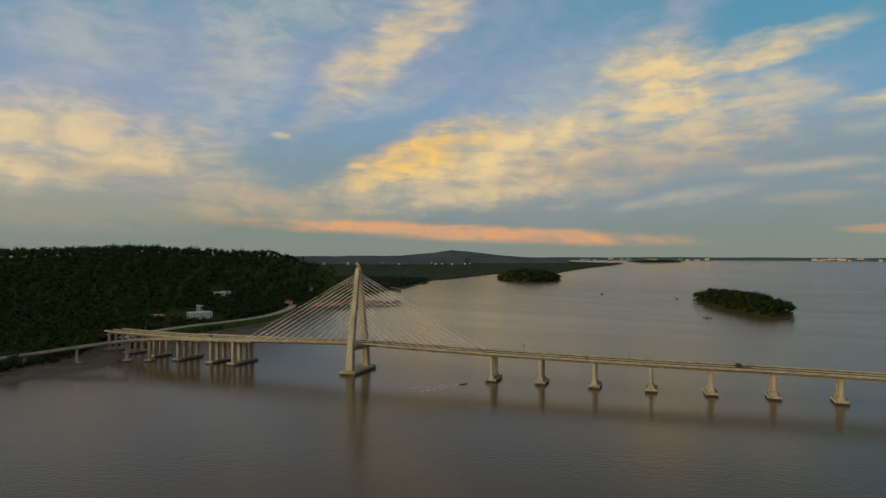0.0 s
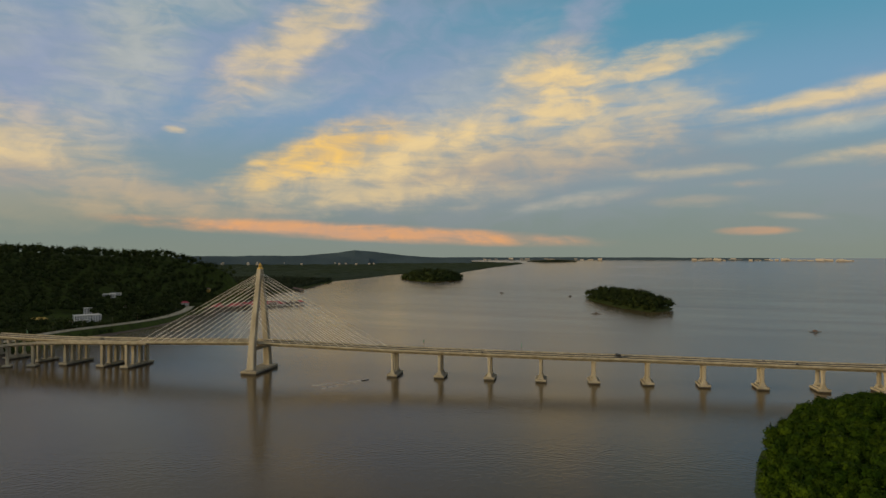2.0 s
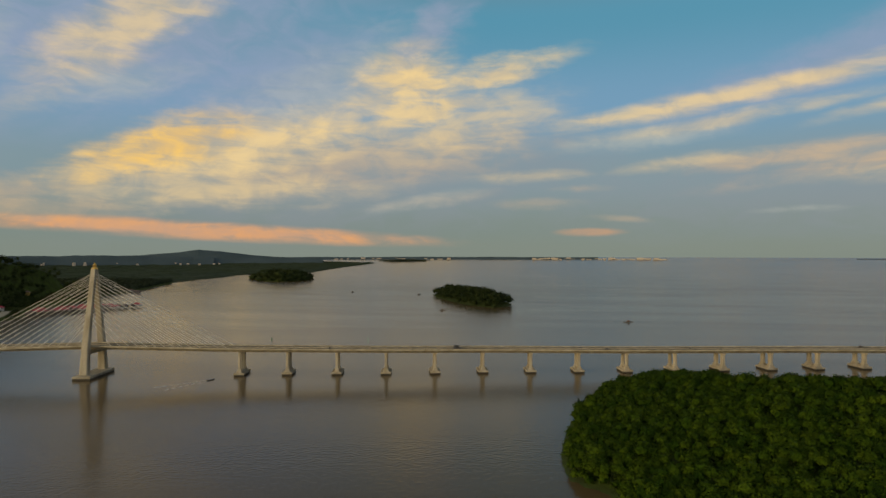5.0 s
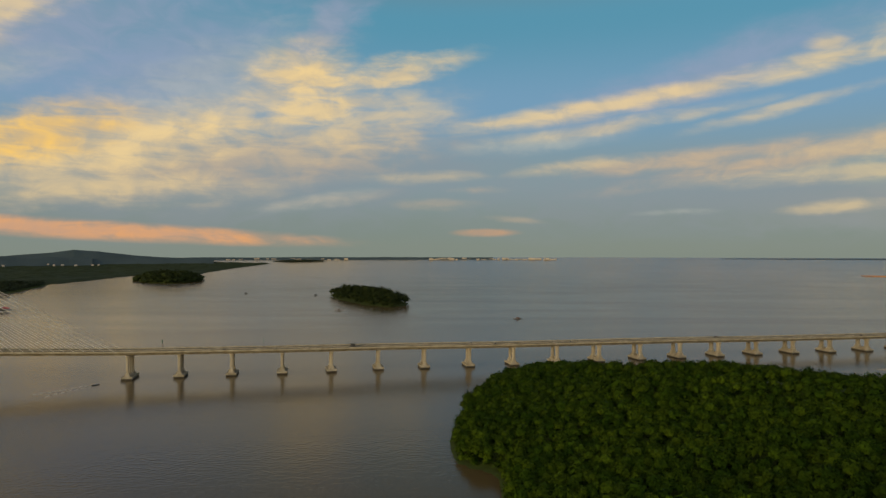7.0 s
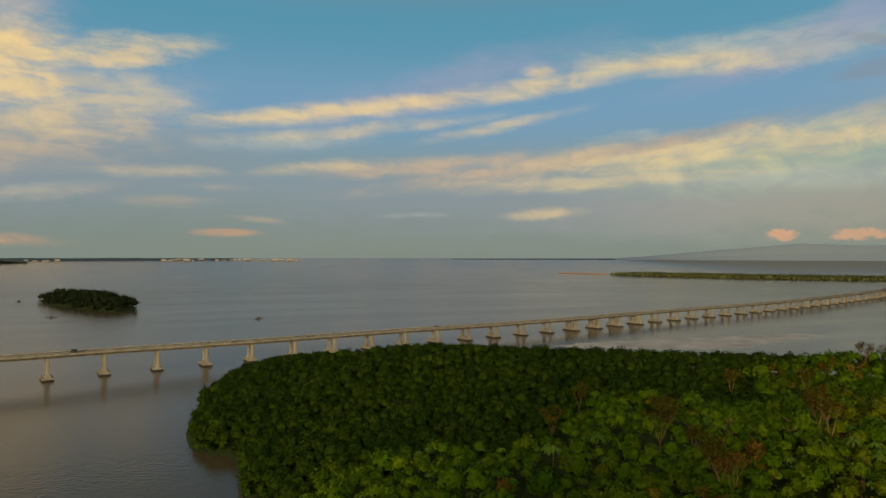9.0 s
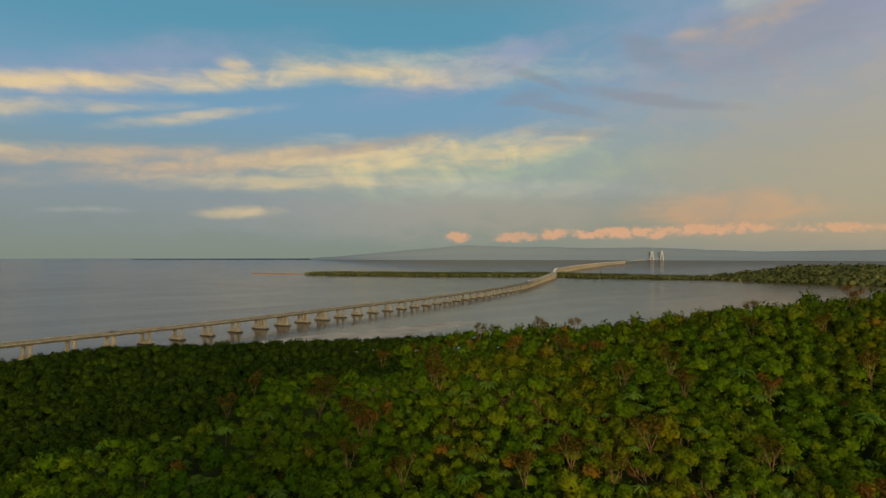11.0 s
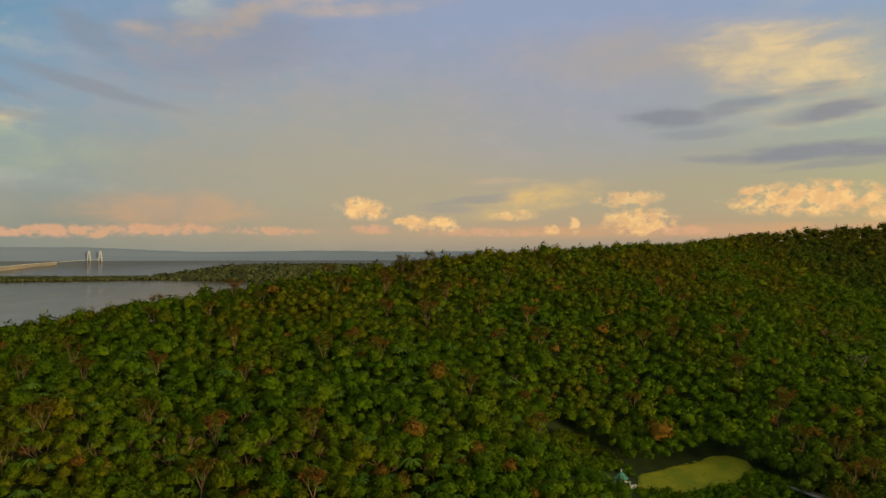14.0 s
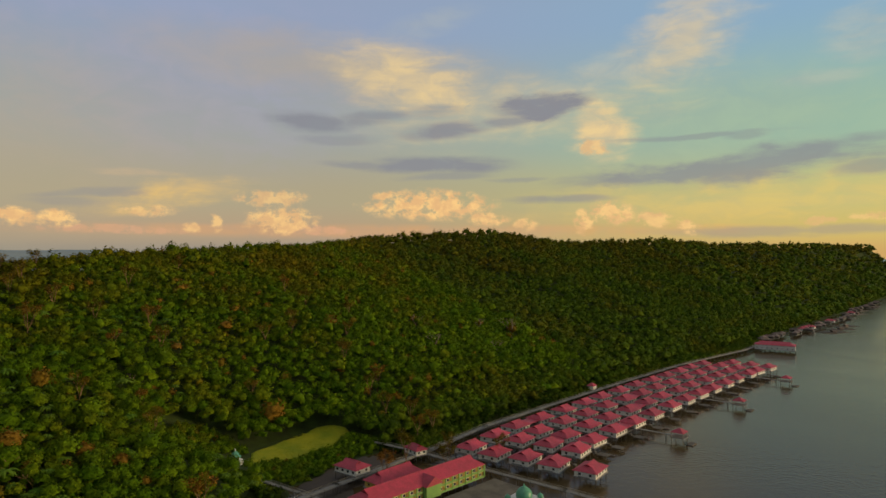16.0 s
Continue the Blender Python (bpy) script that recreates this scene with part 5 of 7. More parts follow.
for side in (-1, 1):
    part("access_railing", Shape().box(-8, side * 24.5 - 0.1, 3.6, 8, side * 24.5 + 0.1, 3.7, tower).box(-8, side * 24.5 - 0.1, 4.5, 8, side * 24.5 + 0.1, 4.65, tower), TIMBER, bridge)
for end in (-1, 1):
    for side in (-1, 1):
        for k in range(14):
            s = 22 + 8.9 * k
            z_top = 58 + 3.55 * k
            y_top = side * float(np.interp(z_top, [32, 60, 85, 103, 109], [16.2, 10.8, 5.8, 2.3, 1.5]))
            foot = bridge_pose(S0 + end * s, float(deck_top(np.array([S0 + end * s]))[0]) + 0.6) @ Vector((0, side * 11.9, 0))
            head = tower @ Vector((end * 1.5, y_top, z_top))
            part("stay_cable", Shape().tube([foot, (foot + head) / 2 - Vector((0, 0, 0.15)), head], [0.2, 0.2, 0.2], 5), CABLE, bridge)

# slip road that leaves the bridge and drops to the near bank
RAMP = np.array([(-560, 488), (-620, 470), (-660, 459), (-690, 447), (-716, 428), (-740, 388), (-763, 343), (-790, 283), (-818, 200), (-840, 90)], float)
RAMP_S = np.r_[0, np.cumsum(np.linalg.norm(np.diff(RAMP, axis=0), axis=1))]


def ramp_axis(s):
    return sum(np.c_[np.interp(s + k, RAMP_S, RAMP[:, 0]), np.interp(s + k, RAMP_S, RAMP[:, 1])] for k in (-16, -8, 0, 8, 16)) / 5


def ramp_top(s):
    return np.interp(s, [0, 100, 160, 205, 255, 310, 395, 500], [28.0, 26.8, 24.8, 20.8, 15.8, 11.0, 6.5, 4.5])


ramp = thing("slip_road", "curved concrete slip road descending from the bridge to shore", "ramp")
low = [(-5, 0), (-5, -0.6), (-2.6, -2.2), (2.6, -2.2), (5, -0.6), (5, 0)]
marks = np.linspace(0, RAMP_S[-1], 10)
for a, b in zip(marks[:-1], marks[1:]):
    cuts = np.linspace(a, b, 5)
    span = part("ramp_span", sweep(low, cuts, axis=ramp_axis, top=ramp_top), CONCRETE, ramp)
    part("roadway", sweep([(-4.5, 0.05), (4.5, 0.05), (4.5, 0.02), (-4.5, 0.02)], cuts, axis=ramp_axis, top=ramp_top), ASPHALT, span)
    for m in (-1, 1):
        part("parapet", sweep(RAIL, cuts, axis=ramp_axis, top=ramp_top, shift=(-5, 0), mirror=m), CONCRETE, span)
for at in ((-694, 446), (-712, 428), (-737, 384), (-762, 341), (-786, 290)):
    s = float(RAMP_S[0] + min(np.linspace(0, RAMP_S[-1], 600), key=lambda u: float(np.hypot(*(ramp_axis(np.array([u]))[0] - np.array(at))))))
    q, n = ramp_axis(np.array([s, s + 2.0]))
    m = Matrix.Translation((q[0], q[1], 0)) @ Matrix.Rotation(math.atan2(n[1] - q[1], n[0] - q[0]), 4, "Z")
    z = float(ramp_top(np.array([s]))[0])
    holder = part("ramp_pier", Shape().chamfered(-1.5, -1.9, 1.5, 1.5, 1.9, z - 3.2, 0.4, m).chamfered(-1.7, -3, z - 3.3, 1.7, 3, z - 2.2, 0.2, m), CONCRETE, ramp)
    part("pile_cap", Shape().chamfered(-4.5, -5.5, 1.0, 4.5, 5.5, 2.4, 0.25, m), CONCRETE, holder)
    # dark block for the shadow below the ramp pier's cap
    part("shadow_skirt", Shape().chamfered(-4.2, -5.2, -1, 4.2, 5.2, 1.02, 0.1, m), CAPSHADE, holder, "dark block painted as the shadow gap under the cap")

# shore road on its bank
ROAD = np.array([(-800, 470), (-846, 540), (-880, 620), (-890, 700), (-908, 790), (-960, 890), (-1030, 990), (-1110, 1080)], float)
ROAD_S = np.r_[0, np.cumsum(np.linalg.norm(np.diff(ROAD, axis=0), axis=1))]


def road_axis(s):
    return sum(np.c_[np.interp(s + k, ROAD_S, ROAD[:, 0]), np.interp(s + k, ROAD_S, ROAD[:, 1])] for k in (-40, -20, 0, 20, 40)) / 5


def road_top(s):
    return np.interp(s, [0, 60, 200, 420, 760], [15, 14, 11, 8, 6])


cuts = np.linspace(5, ROAD_S[-1] - 5, 30)
setting("road_bank", sweep([(-9, -0.3), (-20, -14), (20, -14), (9, -0.3)], cuts, axis=road_axis, top=road_top), SOIL, "earth bank of the shore road", "ground")
setting("road", sweep([(-8, -0.25), (8, -0.25), (8, 0), (-8, 0)], cuts, axis=road_axis, top=road_top), CONCRETE, "pale shore road along the bank", "road")
for m in (-1, 1):
    setting("road_barrier", sweep(RAIL, cuts, axis=road_axis, top=road_top, shift=(-8, 0), mirror=m), CONCRETE, "low concrete barrier of the shore road", "barrier")

# gantry signs and traffic on the bridge
def sign(s, side, z_up, wide, tall, label):
    z = float(deck_top(np.array([s]))[0])
    g = thing("road_sign", label, "sign", bridge_pose(s, z))
    part("post", Shape().tube([(0, side * 11.8, 0.05), (0, side * 11.8, z_up)], [0.22, 0.18], 6), TIMBER, g)
    part("panel", Shape().box(-0.1, side * 11.8 - wide, z_up - tall, 0.1, side * 11.8 + 0.2, z_up), SIGN, g)


sign(S0 + 177, 1, 9.0, 3.5, 3.0, "green road sign on a post at the bridge parapet")
sign(S0 + 278, 1, 9.5, 1.2, 5.0, "tall narrow sign on the bridge parapet")


def car(s, lane, flip, tall=0.0):
    z = float(deck_top(np.array([s]))[0]) + 0.07
    c = thing("truck" if tall else "car", "dark lorry on the bridge carriageway" if tall else "small dark car driving lane on the bridge", "vehicle", bridge_pose(s, z) @ pose(0, lane, 0, 0, 0, 180 * flip), "traffic on the bridge")
    long = 4.4 + 2.2 * bool(tall)
    body = Shape().chamfered(-long / 2, -0.9, 0.35, long / 2, 0.9, 1.0 + tall * 0.2, 0.15)
    part("body", body, PAINT, c)
    part("cabin", Shape().chamfered(-long / 2 * 0.6, -0.8, 0.98 + tall * 0.19, long / 2 * 0.45, 0.8, 1.5 + tall, 0.25), DARKGLASS if not tall else PAINT, c)
    for x in (-long * 0.3, long * 0.3):
        for y in (-0.9, 0.9):
            part("wheel", Shape().tube([(x, y - 0.12, 0.34), (x, y + 0.12, 0.34)], [0.34, 0.34], 10), RUBBER, c)


for s, lane, flip, tall in ((S0 + 216, 5, 0, 0), (S0 + 372, -4, 1, 2.2), (S0 + 372, 5, 0, 1.6), (S0 + 505, 6, 0, 0), (S0 + 530, -5, 1, 0), (S0 + 240, -6, 1, 0), (S0 - 90, 6, 0, 0), (S0 + 820, 5, 0, 1.4),
                            (S0 + 1010, 5, 0, 0), (S0 + 1022, -5, 1, 0), (S0 + 620, -6, 1, 0), (S0 - 190, -6, 1, 1.5)):
    car(s, lane, flip, tall)

# ---- water village ----
WALKWAY = np.array([(213, -318), (226, -363), (247, -435), (270, -498), (309, -669), (341, -826), (360, -996), (380, -1075)], float)
WALK_S = np.r_[0, np.cumsum(np.linalg.norm(np.diff(WALKWAY, axis=0), axis=1))]


def along_walk(s):
    a, b = (np.array([np.interp(s + k, WALK_S, WALKWAY[:, i]) for i in (0, 1)]) for k in (-3, 3))
    d = (b - a) / np.linalg.norm(b - a)
    return (a + b) / 2, d


def beside(s, off, z=0.0, turn=0.0):
    """A pose beside the walkway: x runs along it, y towards the land."""
    c, d = along_walk(s)
    q = c - np.array([d[1], -d[0]]) * off
    return Matrix.Translation((q[0], q[1], z)) @ Matrix.Rotation(math.atan2(d[1], d[0]) + radians(turn), 4, "Z")


def hip_roof(long, wide, z, rise, gablet=0.62, eave=0.9):
    """A sheet roof: hipped ends that stop at small gables under the ridge."""
    a, b = long / 2 + eave, wide / 2 + eave
    g, t = gablet, 0.18
    hx = a - g * b
    v = [(-a, -b, z), (a, -b, z), (a, b, z), (-a, b, z), (-hx, -b * (1 - g), z + rise * g), (hx, -b * (1 - g), z + rise * g), (hx, b * (1 - g), z + rise * g), (-hx, b * (1 - g), z + rise * g),
         (-hx - 0.35, 0, z + rise), (hx + 0.35, 0, z + rise)]
    v += [(x, y, w - t) for x, y, w in v[:4]]
    f = [(0, 1, 5, 4), (1, 2, 6, 5), (2, 3, 7, 6), (3, 0, 4, 7), (4, 5, 9, 8), (6, 7, 8, 9), (5, 6, 9), (7, 4, 8), (10, 11, 1, 0), (11, 12, 2, 1), (12, 13, 3, 2), (13, 10, 0, 3), (13, 12, 11, 10)]
    s = Shape().add(v, f)
    s.box(-hx - 0.3, -0.14, z + rise - 0.08, hx + 0.3, 0.14, z + rise + 0.1)
    return s


def stilt_house(name, label, long, wide, floor, wall, rise, wall_mat, roof_mat, m, group="", windows=4, storeys=1, band=None, gable=None):
    h = thing(name, label, "house", m, group)
    body = Shape().box(-long / 2, -wide / 2, floor, long / 2, wide / 2, floor + wall * storeys)
    walls = part("wall", body, wall_mat, h)
    part("floor_slab", Shape().chamfered(-long / 2 - 0.7, -wide / 2 - 0.7, floor - 0.4, long / 2 + 0.7, wide / 2 + 0.7, floor - 0.01, 0.08), BOARDS, h)
    roof = part("roof", hip_roof(long, wide, floor + wall * storeys + 0.02, rise), roof_mat, h)
    for side in (-1, 1):
        part("gable_vent", Shape().add([(side * (long / 2 + 0.9 - 0.62 * (wide / 2 + 0.9) + 0.1), y, floor + wall * storeys + rise * z) for y, z in ((-1.5, 0.66), (1.5, 0.66), (0, 0.92))], [(0, 1, 2)]), DARKGLASS, roof)
    nx, ny = max(3, round(long / 5)), max(3, round(wide / 5))
    for i in range(nx):
        for j in range(ny):
            x, y = (i / (nx - 1) - 0.5) * (long - 0.6), (j / (ny - 1) - 0.5) * (wide - 0.6)
            part("stilt", Shape().tube([(x, y, -2.5), (x, y, floor - 0.3)], [0.2, 0.2], 6), TIMBER, h)
    for level in range(storeys):
        z = floor + wall * level
        for side in (-1, 1):
            for k in range(windows):
                x = (k + 0.5) / windows * long - long / 2
                y = side * (wide / 2 + 0.02)
                w = part("window", Shape().box(x - 0.75, y - 0.05, z + 1.0, x + 0.75, y + 0.05, z + 2.2), DARKGLASS, h)
                part("window_frame", Shape().box(x - 0.9, y - 0.035, z + 0.85, x + 0.9, y + 0.035, z + 2.35), WHITEWALL, w)
            for k in range(2):
                y = (k - 0.5) * wide * 0.5
                x = side * (long / 2 + 0.02)
                part("window", Shape().box(x - 0.05, y - 0.7, z + 1.0, x + 0.05, y + 0.7, z + 2.2), DARKGLASS, h)
        if band:
            for side in (-1, 1):
                y = side * (wide / 2 + 0.5)
                part("balcony_band", Shape().box(-long / 2, y - 0.5, z - 0.15, long / 2, y + 0.5, z + 0.02).box(-long / 2, y + side * 0.4 - 0.06, z + 0.02, long / 2, y + side * 0.4 + 0.06, z + 0.95), band, h)
    return h


first = stilt_house("stilt_house", "off-white stilt house with a red hipped sheet roof over water", 16.6, 12.2, 4.6, 3.2, 3.2, PLASTER, ROOF, beside(135, -22), "houses of the water village")
porch = part("veranda", Shape().box(-9.6, -3.2, 4.3, -8.75, 3.2, 4.5).box(-9.6, -3.2, 4.5, -9.5, 3.2, 5.5), BOARDS, first)
rows = [(k, c) for k in range(15) for c in range(4) if (k, c) != (0, 0) and not (k > 13 and c == 0)]
rnd = random.Random(3)
for k, c in rows:
    s = 132 + 31.0 * k + rnd.uniform(-2.0, 2.0) + 1.5 * c
    copy_thing(first, beside(s, -22 - 18.2 * c + rnd.uniform(-0.6, 0.6), 0, rnd.uniform(-2, 2) + 180 * (rnd.random() < 0.4)))
copy_thing(first, beside(137, -98, 0, 0))
# lean-to roofs that join some pairs of houses
for k, c in ((1, 2), (3, 3), (2, 0), (6, 1), (8, 3), (5, 2)):
    a = thing("covered_deck", "low red lean-to roof between two stilt houses", "shelter", beside(147 + 31.0 * k + 1.5 * c, -22 - 18.2 * c), "covered decks of the water village")
    part("roof", Shape().chamfered(-7.5, -5.0, 7.2, 7.5, 5.0, 7.5, 0.1), ROOF, a)
    part("floor", Shape().box(-7, -5, 4.2, 7, 5, 4.4), BOARDS, a)
    for x in (-6.5, 6.5):
        for y in (-4.5, 4.5):
            part("post", Shape().tube([(x, y, -2.5), (x, y, 7.25)], [0.18, 0.16], 6), TIMBER, a)


def boardwalk(name, points, wide, z, label, rail=True, post_every=9.0, group="walkways of the water village"):
    w = thing(name, label, "walkway", None, group)
    deck, rails = Shape(), Shape()
    for a, b in zip(points[:-1], points[1:]):
        a, b = Vector((*a, 0)), Vector((*b, 0))
        n = (b - a).length
        m = Matrix.Translation(a) @ Matrix.Rotation(math.atan2((b - a).y, (b - a).x), 4, "Z")
        deck.chamfered(-wide * 0.3, -wide / 2, z - 0.35, n + wide * 0.3, wide / 2, z, 0.05, m)
        if rail:
            for side in (-1, 1):
                rails.box(0, side * wide / 2 - 0.06, z + 0.9, n, side * wide / 2 + 0.06, z + 1.02, m)
                rails.box(0, side * wide / 2 - 0.05, z + 0.4, n, side * wide / 2 + 0.05, z + 0.5, m)
        for k in range(int(n / post_every) + 1):
            for side in (-1, 1):
                p = m @ Vector((k * post_every, side * (wide / 2 - 0.3), 0))
                part("post", Shape().tube([(p.x, p.y, -2.5), (p.x, p.y, z + (1.0 if rail else -0.3))], [0.18, 0.16], 6), TIMBER, w)
    part("deck", deck, BOARDS, w)
    if rail:
        part("handrail", rails, CONCRETE, w)
    return w


boardwalk("main_walkway", [tuple(q) for q in WALKWAY], 4.2, 4.3, "long grey railed walkway on posts along the shore")
boardwalk("shore_walkway", [(292, -413), (247, -429), (214, -437), (152, -454), (128, -460)], 3.2, 4.2, "grey walkway on posts from shore to the houses")
boardwalk("shrine_walkway", [(266, -330), (228, -343), (214, -348)], 2.6, 3.6, "grey walkway on posts crossing the mud")
for s, out in ((118, 40), (242, 108), (368, 108), (498, 108)):
    a, b = beside(s + 14, -3).translation, beside(s + 14, -out).translation
    boardwalk("jetty", [(a.x, a.y), (b.x, b.y)], 2.4, 4.0, "narrow grey jetty between rows of stilt houses", rail=False)
    if out > 50:
        hut = thing("jetty_hut", "small landing hut with a red pyramid roof", "hut", beside(s + 14, -out - 3), "landing huts of the water village")
        part("platform", Shape().chamfered(-5, -5, 3.6, 5, 5, 4.05, 0.1), BOARDS, hut)
        part("roof", Shape().loft([[(-4.6, -4.6, 7.0), (4.6, -4.6, 7.0), (4.6, 4.6, 7.0), (-4.6, 4.6, 7.0)], [(-0.3, -0.3, 9.6), (0.3, -0.3, 9.6), (0.3, 0.3, 9.6), (-0.3, 0.3, 9.6)]]), ROOF, hut)
        for x in (-3.8, 3.8):
            for y in (-3.8, 3.8):
                part("post", Shape().tube([(x, y, -2.5), (x, y, 7.05)], [0.22, 0.2], 6), CONCRETE, hut)
        float_ = thing("pontoon", "low dark floating pontoon at the jetty end", "pontoon", beside(s + 14, -out - 11), "pontoons of the water village")
        part("float", Shape().chamfered(-4, -2.2, -0.4, 4, 2.2, 0.7, 0.2), TIMBER, float_)
        part("gangway", Shape().box(-0.8, 2.0, 0.6, 0.8, 5.6, 0.8), BOARDS, float_)

stilt_house("shore_hut", "small white hut with a bright red roof beside the walkway", 12, 7.5, 4.4, 3.0, 2.7, PLASTER, ROOF, Matrix.Translation((247, -425, 0)) @ Matrix.Rotation(radians(2), 4, "Z"), "", 3)
stilt_house("lone_house", "white stilt house with a red roof at the mud edge", 16, 11, 4.8, 3.2, 3.2, PLASTER, ROOF, Matrix.Translation((239, -378, 0)) @ Matrix.Rotation(radians(18), 4, "Z"), "", 4)
stilt_house("yellow_annex", "yellow gabled annex with a red roof on posts", 30, 12, 5.0, 3.4, 4.4, YELLOW, ROOF, Matrix.Translation((211, -388, 0)) @ Matrix.Rotation(radians(-77), 4, "Z"), "", 6)
school = stilt_house("school_block", "two-storey yellow and lime school block with long red roof", 80, 13, 4.2, 3.3, 4.6, YELLOW, ROOF, Matrix.Translation((191, -392, 0)) @ Matrix.Rotation(radians(-80), 4, "Z"), "", 16, 2, LIME)
for k in range(17):
    x = -40 + 5 * k
    for side in (-1, 1):
        part("pillar", Shape().box(x - 0.3, side * 7.45 - 0.3, 4.2, x + 0.3, side * 7.45 + 0.3, 10.85), LIME, school)
porch = part("entrance_bay", Shape().box(-5, -9.2, 4.2, 5, -6.4, 10.6), LIME, school, "lime green gabled entrance bay")
part("entrance_roof", Shape().add([(-6, -10, 10.6), (6, -10, 10.6), (0, -10, 14.6), (-6, -0.5, 10.7), (6, -0.5, 10.7), (0, -0.5, 14.8)], [(0, 1, 2), (3, 5, 4), (0, 2, 5, 3), (1, 4, 5, 2), (0, 3, 4, 1)]), ROOF, school)
court = thing("school_court", "grey concrete court platform on posts beside the school", "platform", Matrix.Translation((171, -414, 0)) @ Matrix.Rotation(radians(-80), 4, "Z"))
part("slab", Shape().chamfered(-24, -11, 3.7, 24, 11, 4.15, 0.08), COURT, court)
for x in range(-22, 24, 6):
    for y in (-10, -3, 4, 10):
        part("post", Shape().tube([(x, y, -2.5), (x, y, 3.75)], [0.22, 0.22], 6), TIMBER, court)
mosque = thing("domed_hall", "small white hall with a green onion dome", "mosque", Matrix.Translation((147.5, -422, 0)) @ Matrix.Rotation(radians(-75), 4, "Z"))
part("wall", Shape().chamfered(-7, -7, 3.6, 7, 7, 8.5, 0.3), WHITEWALL, mosque)
for x, y, r, z in ((0, 0, 3.9, 8.4), (5.6, 5.6, 1.5, 8.4), (-5.6, 5.6, 1.5, 8.4), (5.6, -5.6, 1.5, 8.4), (-5.6, -5.6, 1.5, 8.4)):
    prof = [(0.9, 0), (1.0, 0.25), (1.03, 0.5), (0.95, 0.8), (0.75, 1.08), (0.45, 1.3), (0.15, 1.45), (0.04, 1.75)]
    part("dome", Shape().loft([[(x + r * w * math.cos(2 * math.pi * i / 16), y + r * w * math.sin(2 * math.pi * i / 16), z + r * q) for i in range(16)] for w, q in prof]), DOME, mosque, smooth=True)
for x in (-6, 0, 6):
    for y in (-6, 0, 6):
        part("post", Shape().tube([(x, y, -2.5), (x, y, 3.7)], [0.25, 0.25], 6), TIMBER, mosque)

stilt_house("long_hall", "long white hall with red roof on stilts over water", 46, 18, 3.6, 5.6, 4.0, WHITEWALL, ROOF, Matrix.Translation((345, -1040, 0)) @ Matrix.Rotation(radians(204), 4, "Z"), "", 8)
pav = thing("walkway_pavilion", "small red-roofed pavilion on the walkway", "pavilion", beside(352, 6))
part("roof", Shape().loft([[(-3.6, -3.6, 7.2), (3.6, -3.6, 7.2), (3.6, 3.6, 7.2), (-3.6, 3.6, 7.2)], [(-0.2, -0.2, 9.8), (0.2, -0.2, 9.8), (0.2, 0.2, 9.8), (-0.2, 0.2, 9.8)]]), ROOF, pav)
part("wall", Shape().chamfered(-3, -3, 3.9, 3, 3, 7.2, 0.1), PLASTER, pav)
for x in (-2.6, 2.6):
    for y in (-2.6, 2.6):
        part("post", Shape().tube([(x, y, -2.5), (x, y, 4)], [0.2, 0.2], 6), TIMBER, pav)

def small_house(name, label, long, wide, floor, wall_mat, roof_mat, m, group):
    """A plain stilt house seen from far off."""
    h = thing(name, label, "house", m, group)
    part("wall", Shape().box(-long / 2, -wide / 2, floor, long / 2, wide / 2, floor + 2.9), wall_mat, h)
    part("floor_slab", Shape().chamfered(-long / 2 - 1.4, -wide / 2 - 0.5, floor - 0.35, long / 2 + 1.4, wide / 2 + 0.5, floor - 0.01, 0.08), BOARDS, h)
    part("roof", hip_roof(long, wide, floor + 2.92, wide * 0.27, 0.85), roof_mat, h)
    for x in (-long / 2 + 0.4, long / 2 - 0.4):
        for y in (-wide / 2 + 0.4, wide / 2 - 0.4):
            part("stilt", Shape().tube([(x, y, -2.5), (x, y, floor - 0.3)], [0.22, 0.22], 5), TIMBER, h)
    for side in (-1, 1):
        part("window", Shape().box(-long * 0.3, side * wide / 2 - 0.06, floor + 1.0, long * 0.3, side * wide / 2 + 0.06, floor + 2.2), DARKGLASS, h)
    return h


# landing stages with small boats along the outer row
for k in range(14):
    m = beside(150 + 31.0 * k, -22 - 18.2 * 3 - 12.5, 0, (k * 37) % 16 - 8)
    stage = thing("landing_stage", "small brown timber landing stage below a stilt house", "landing", m, "landing stages of the water village")
    part("deck", Shape().chamfered(-3.2, -3.5, 2.0, 3.2, 3.5, 2.3, 0.05), TIMBER, stage)
    part("stair", Shape().box(-1.0, 3.4, 2.0, 1.0, 6.0, 2.2).box(-1.0, 5.2, 2.2, 1.0, 7.4, 3.2), TIMBER, stage)
    for x in (-2.8, 2.8):
        for y in (-3.0, 3.0):
            part("post", Shape().tube([(x, y, -2.5), (x, y, 3.2)], [0.16, 0.14], 5), TIMBER, stage)
    if k % 3 != 2:
        b = thing("moored_boat", "small dark timber boat moored by a landing stage", "boat", m @ pose(6.2, -1.0, 0, 0, 0, 80 + 25 * (k % 3)), "boats of the water village")
        part("hull", Shape().loft([[(x * 3.4, y * 0.9 * w, z) for x, y in ((-1, -0.8), (0.3, -1), (1.25, 0), (0.3, 1), (-1, 0.8))] for z, w in ((-0.3, 0.6), (0.3, 0.95), (0.7, 1.0))]), ROOF_OLD, b)
        part("thwart", Shape().box(-0.4, -0.75, 0.62, 0.1, 0.75, 0.74), TIMBER, b)

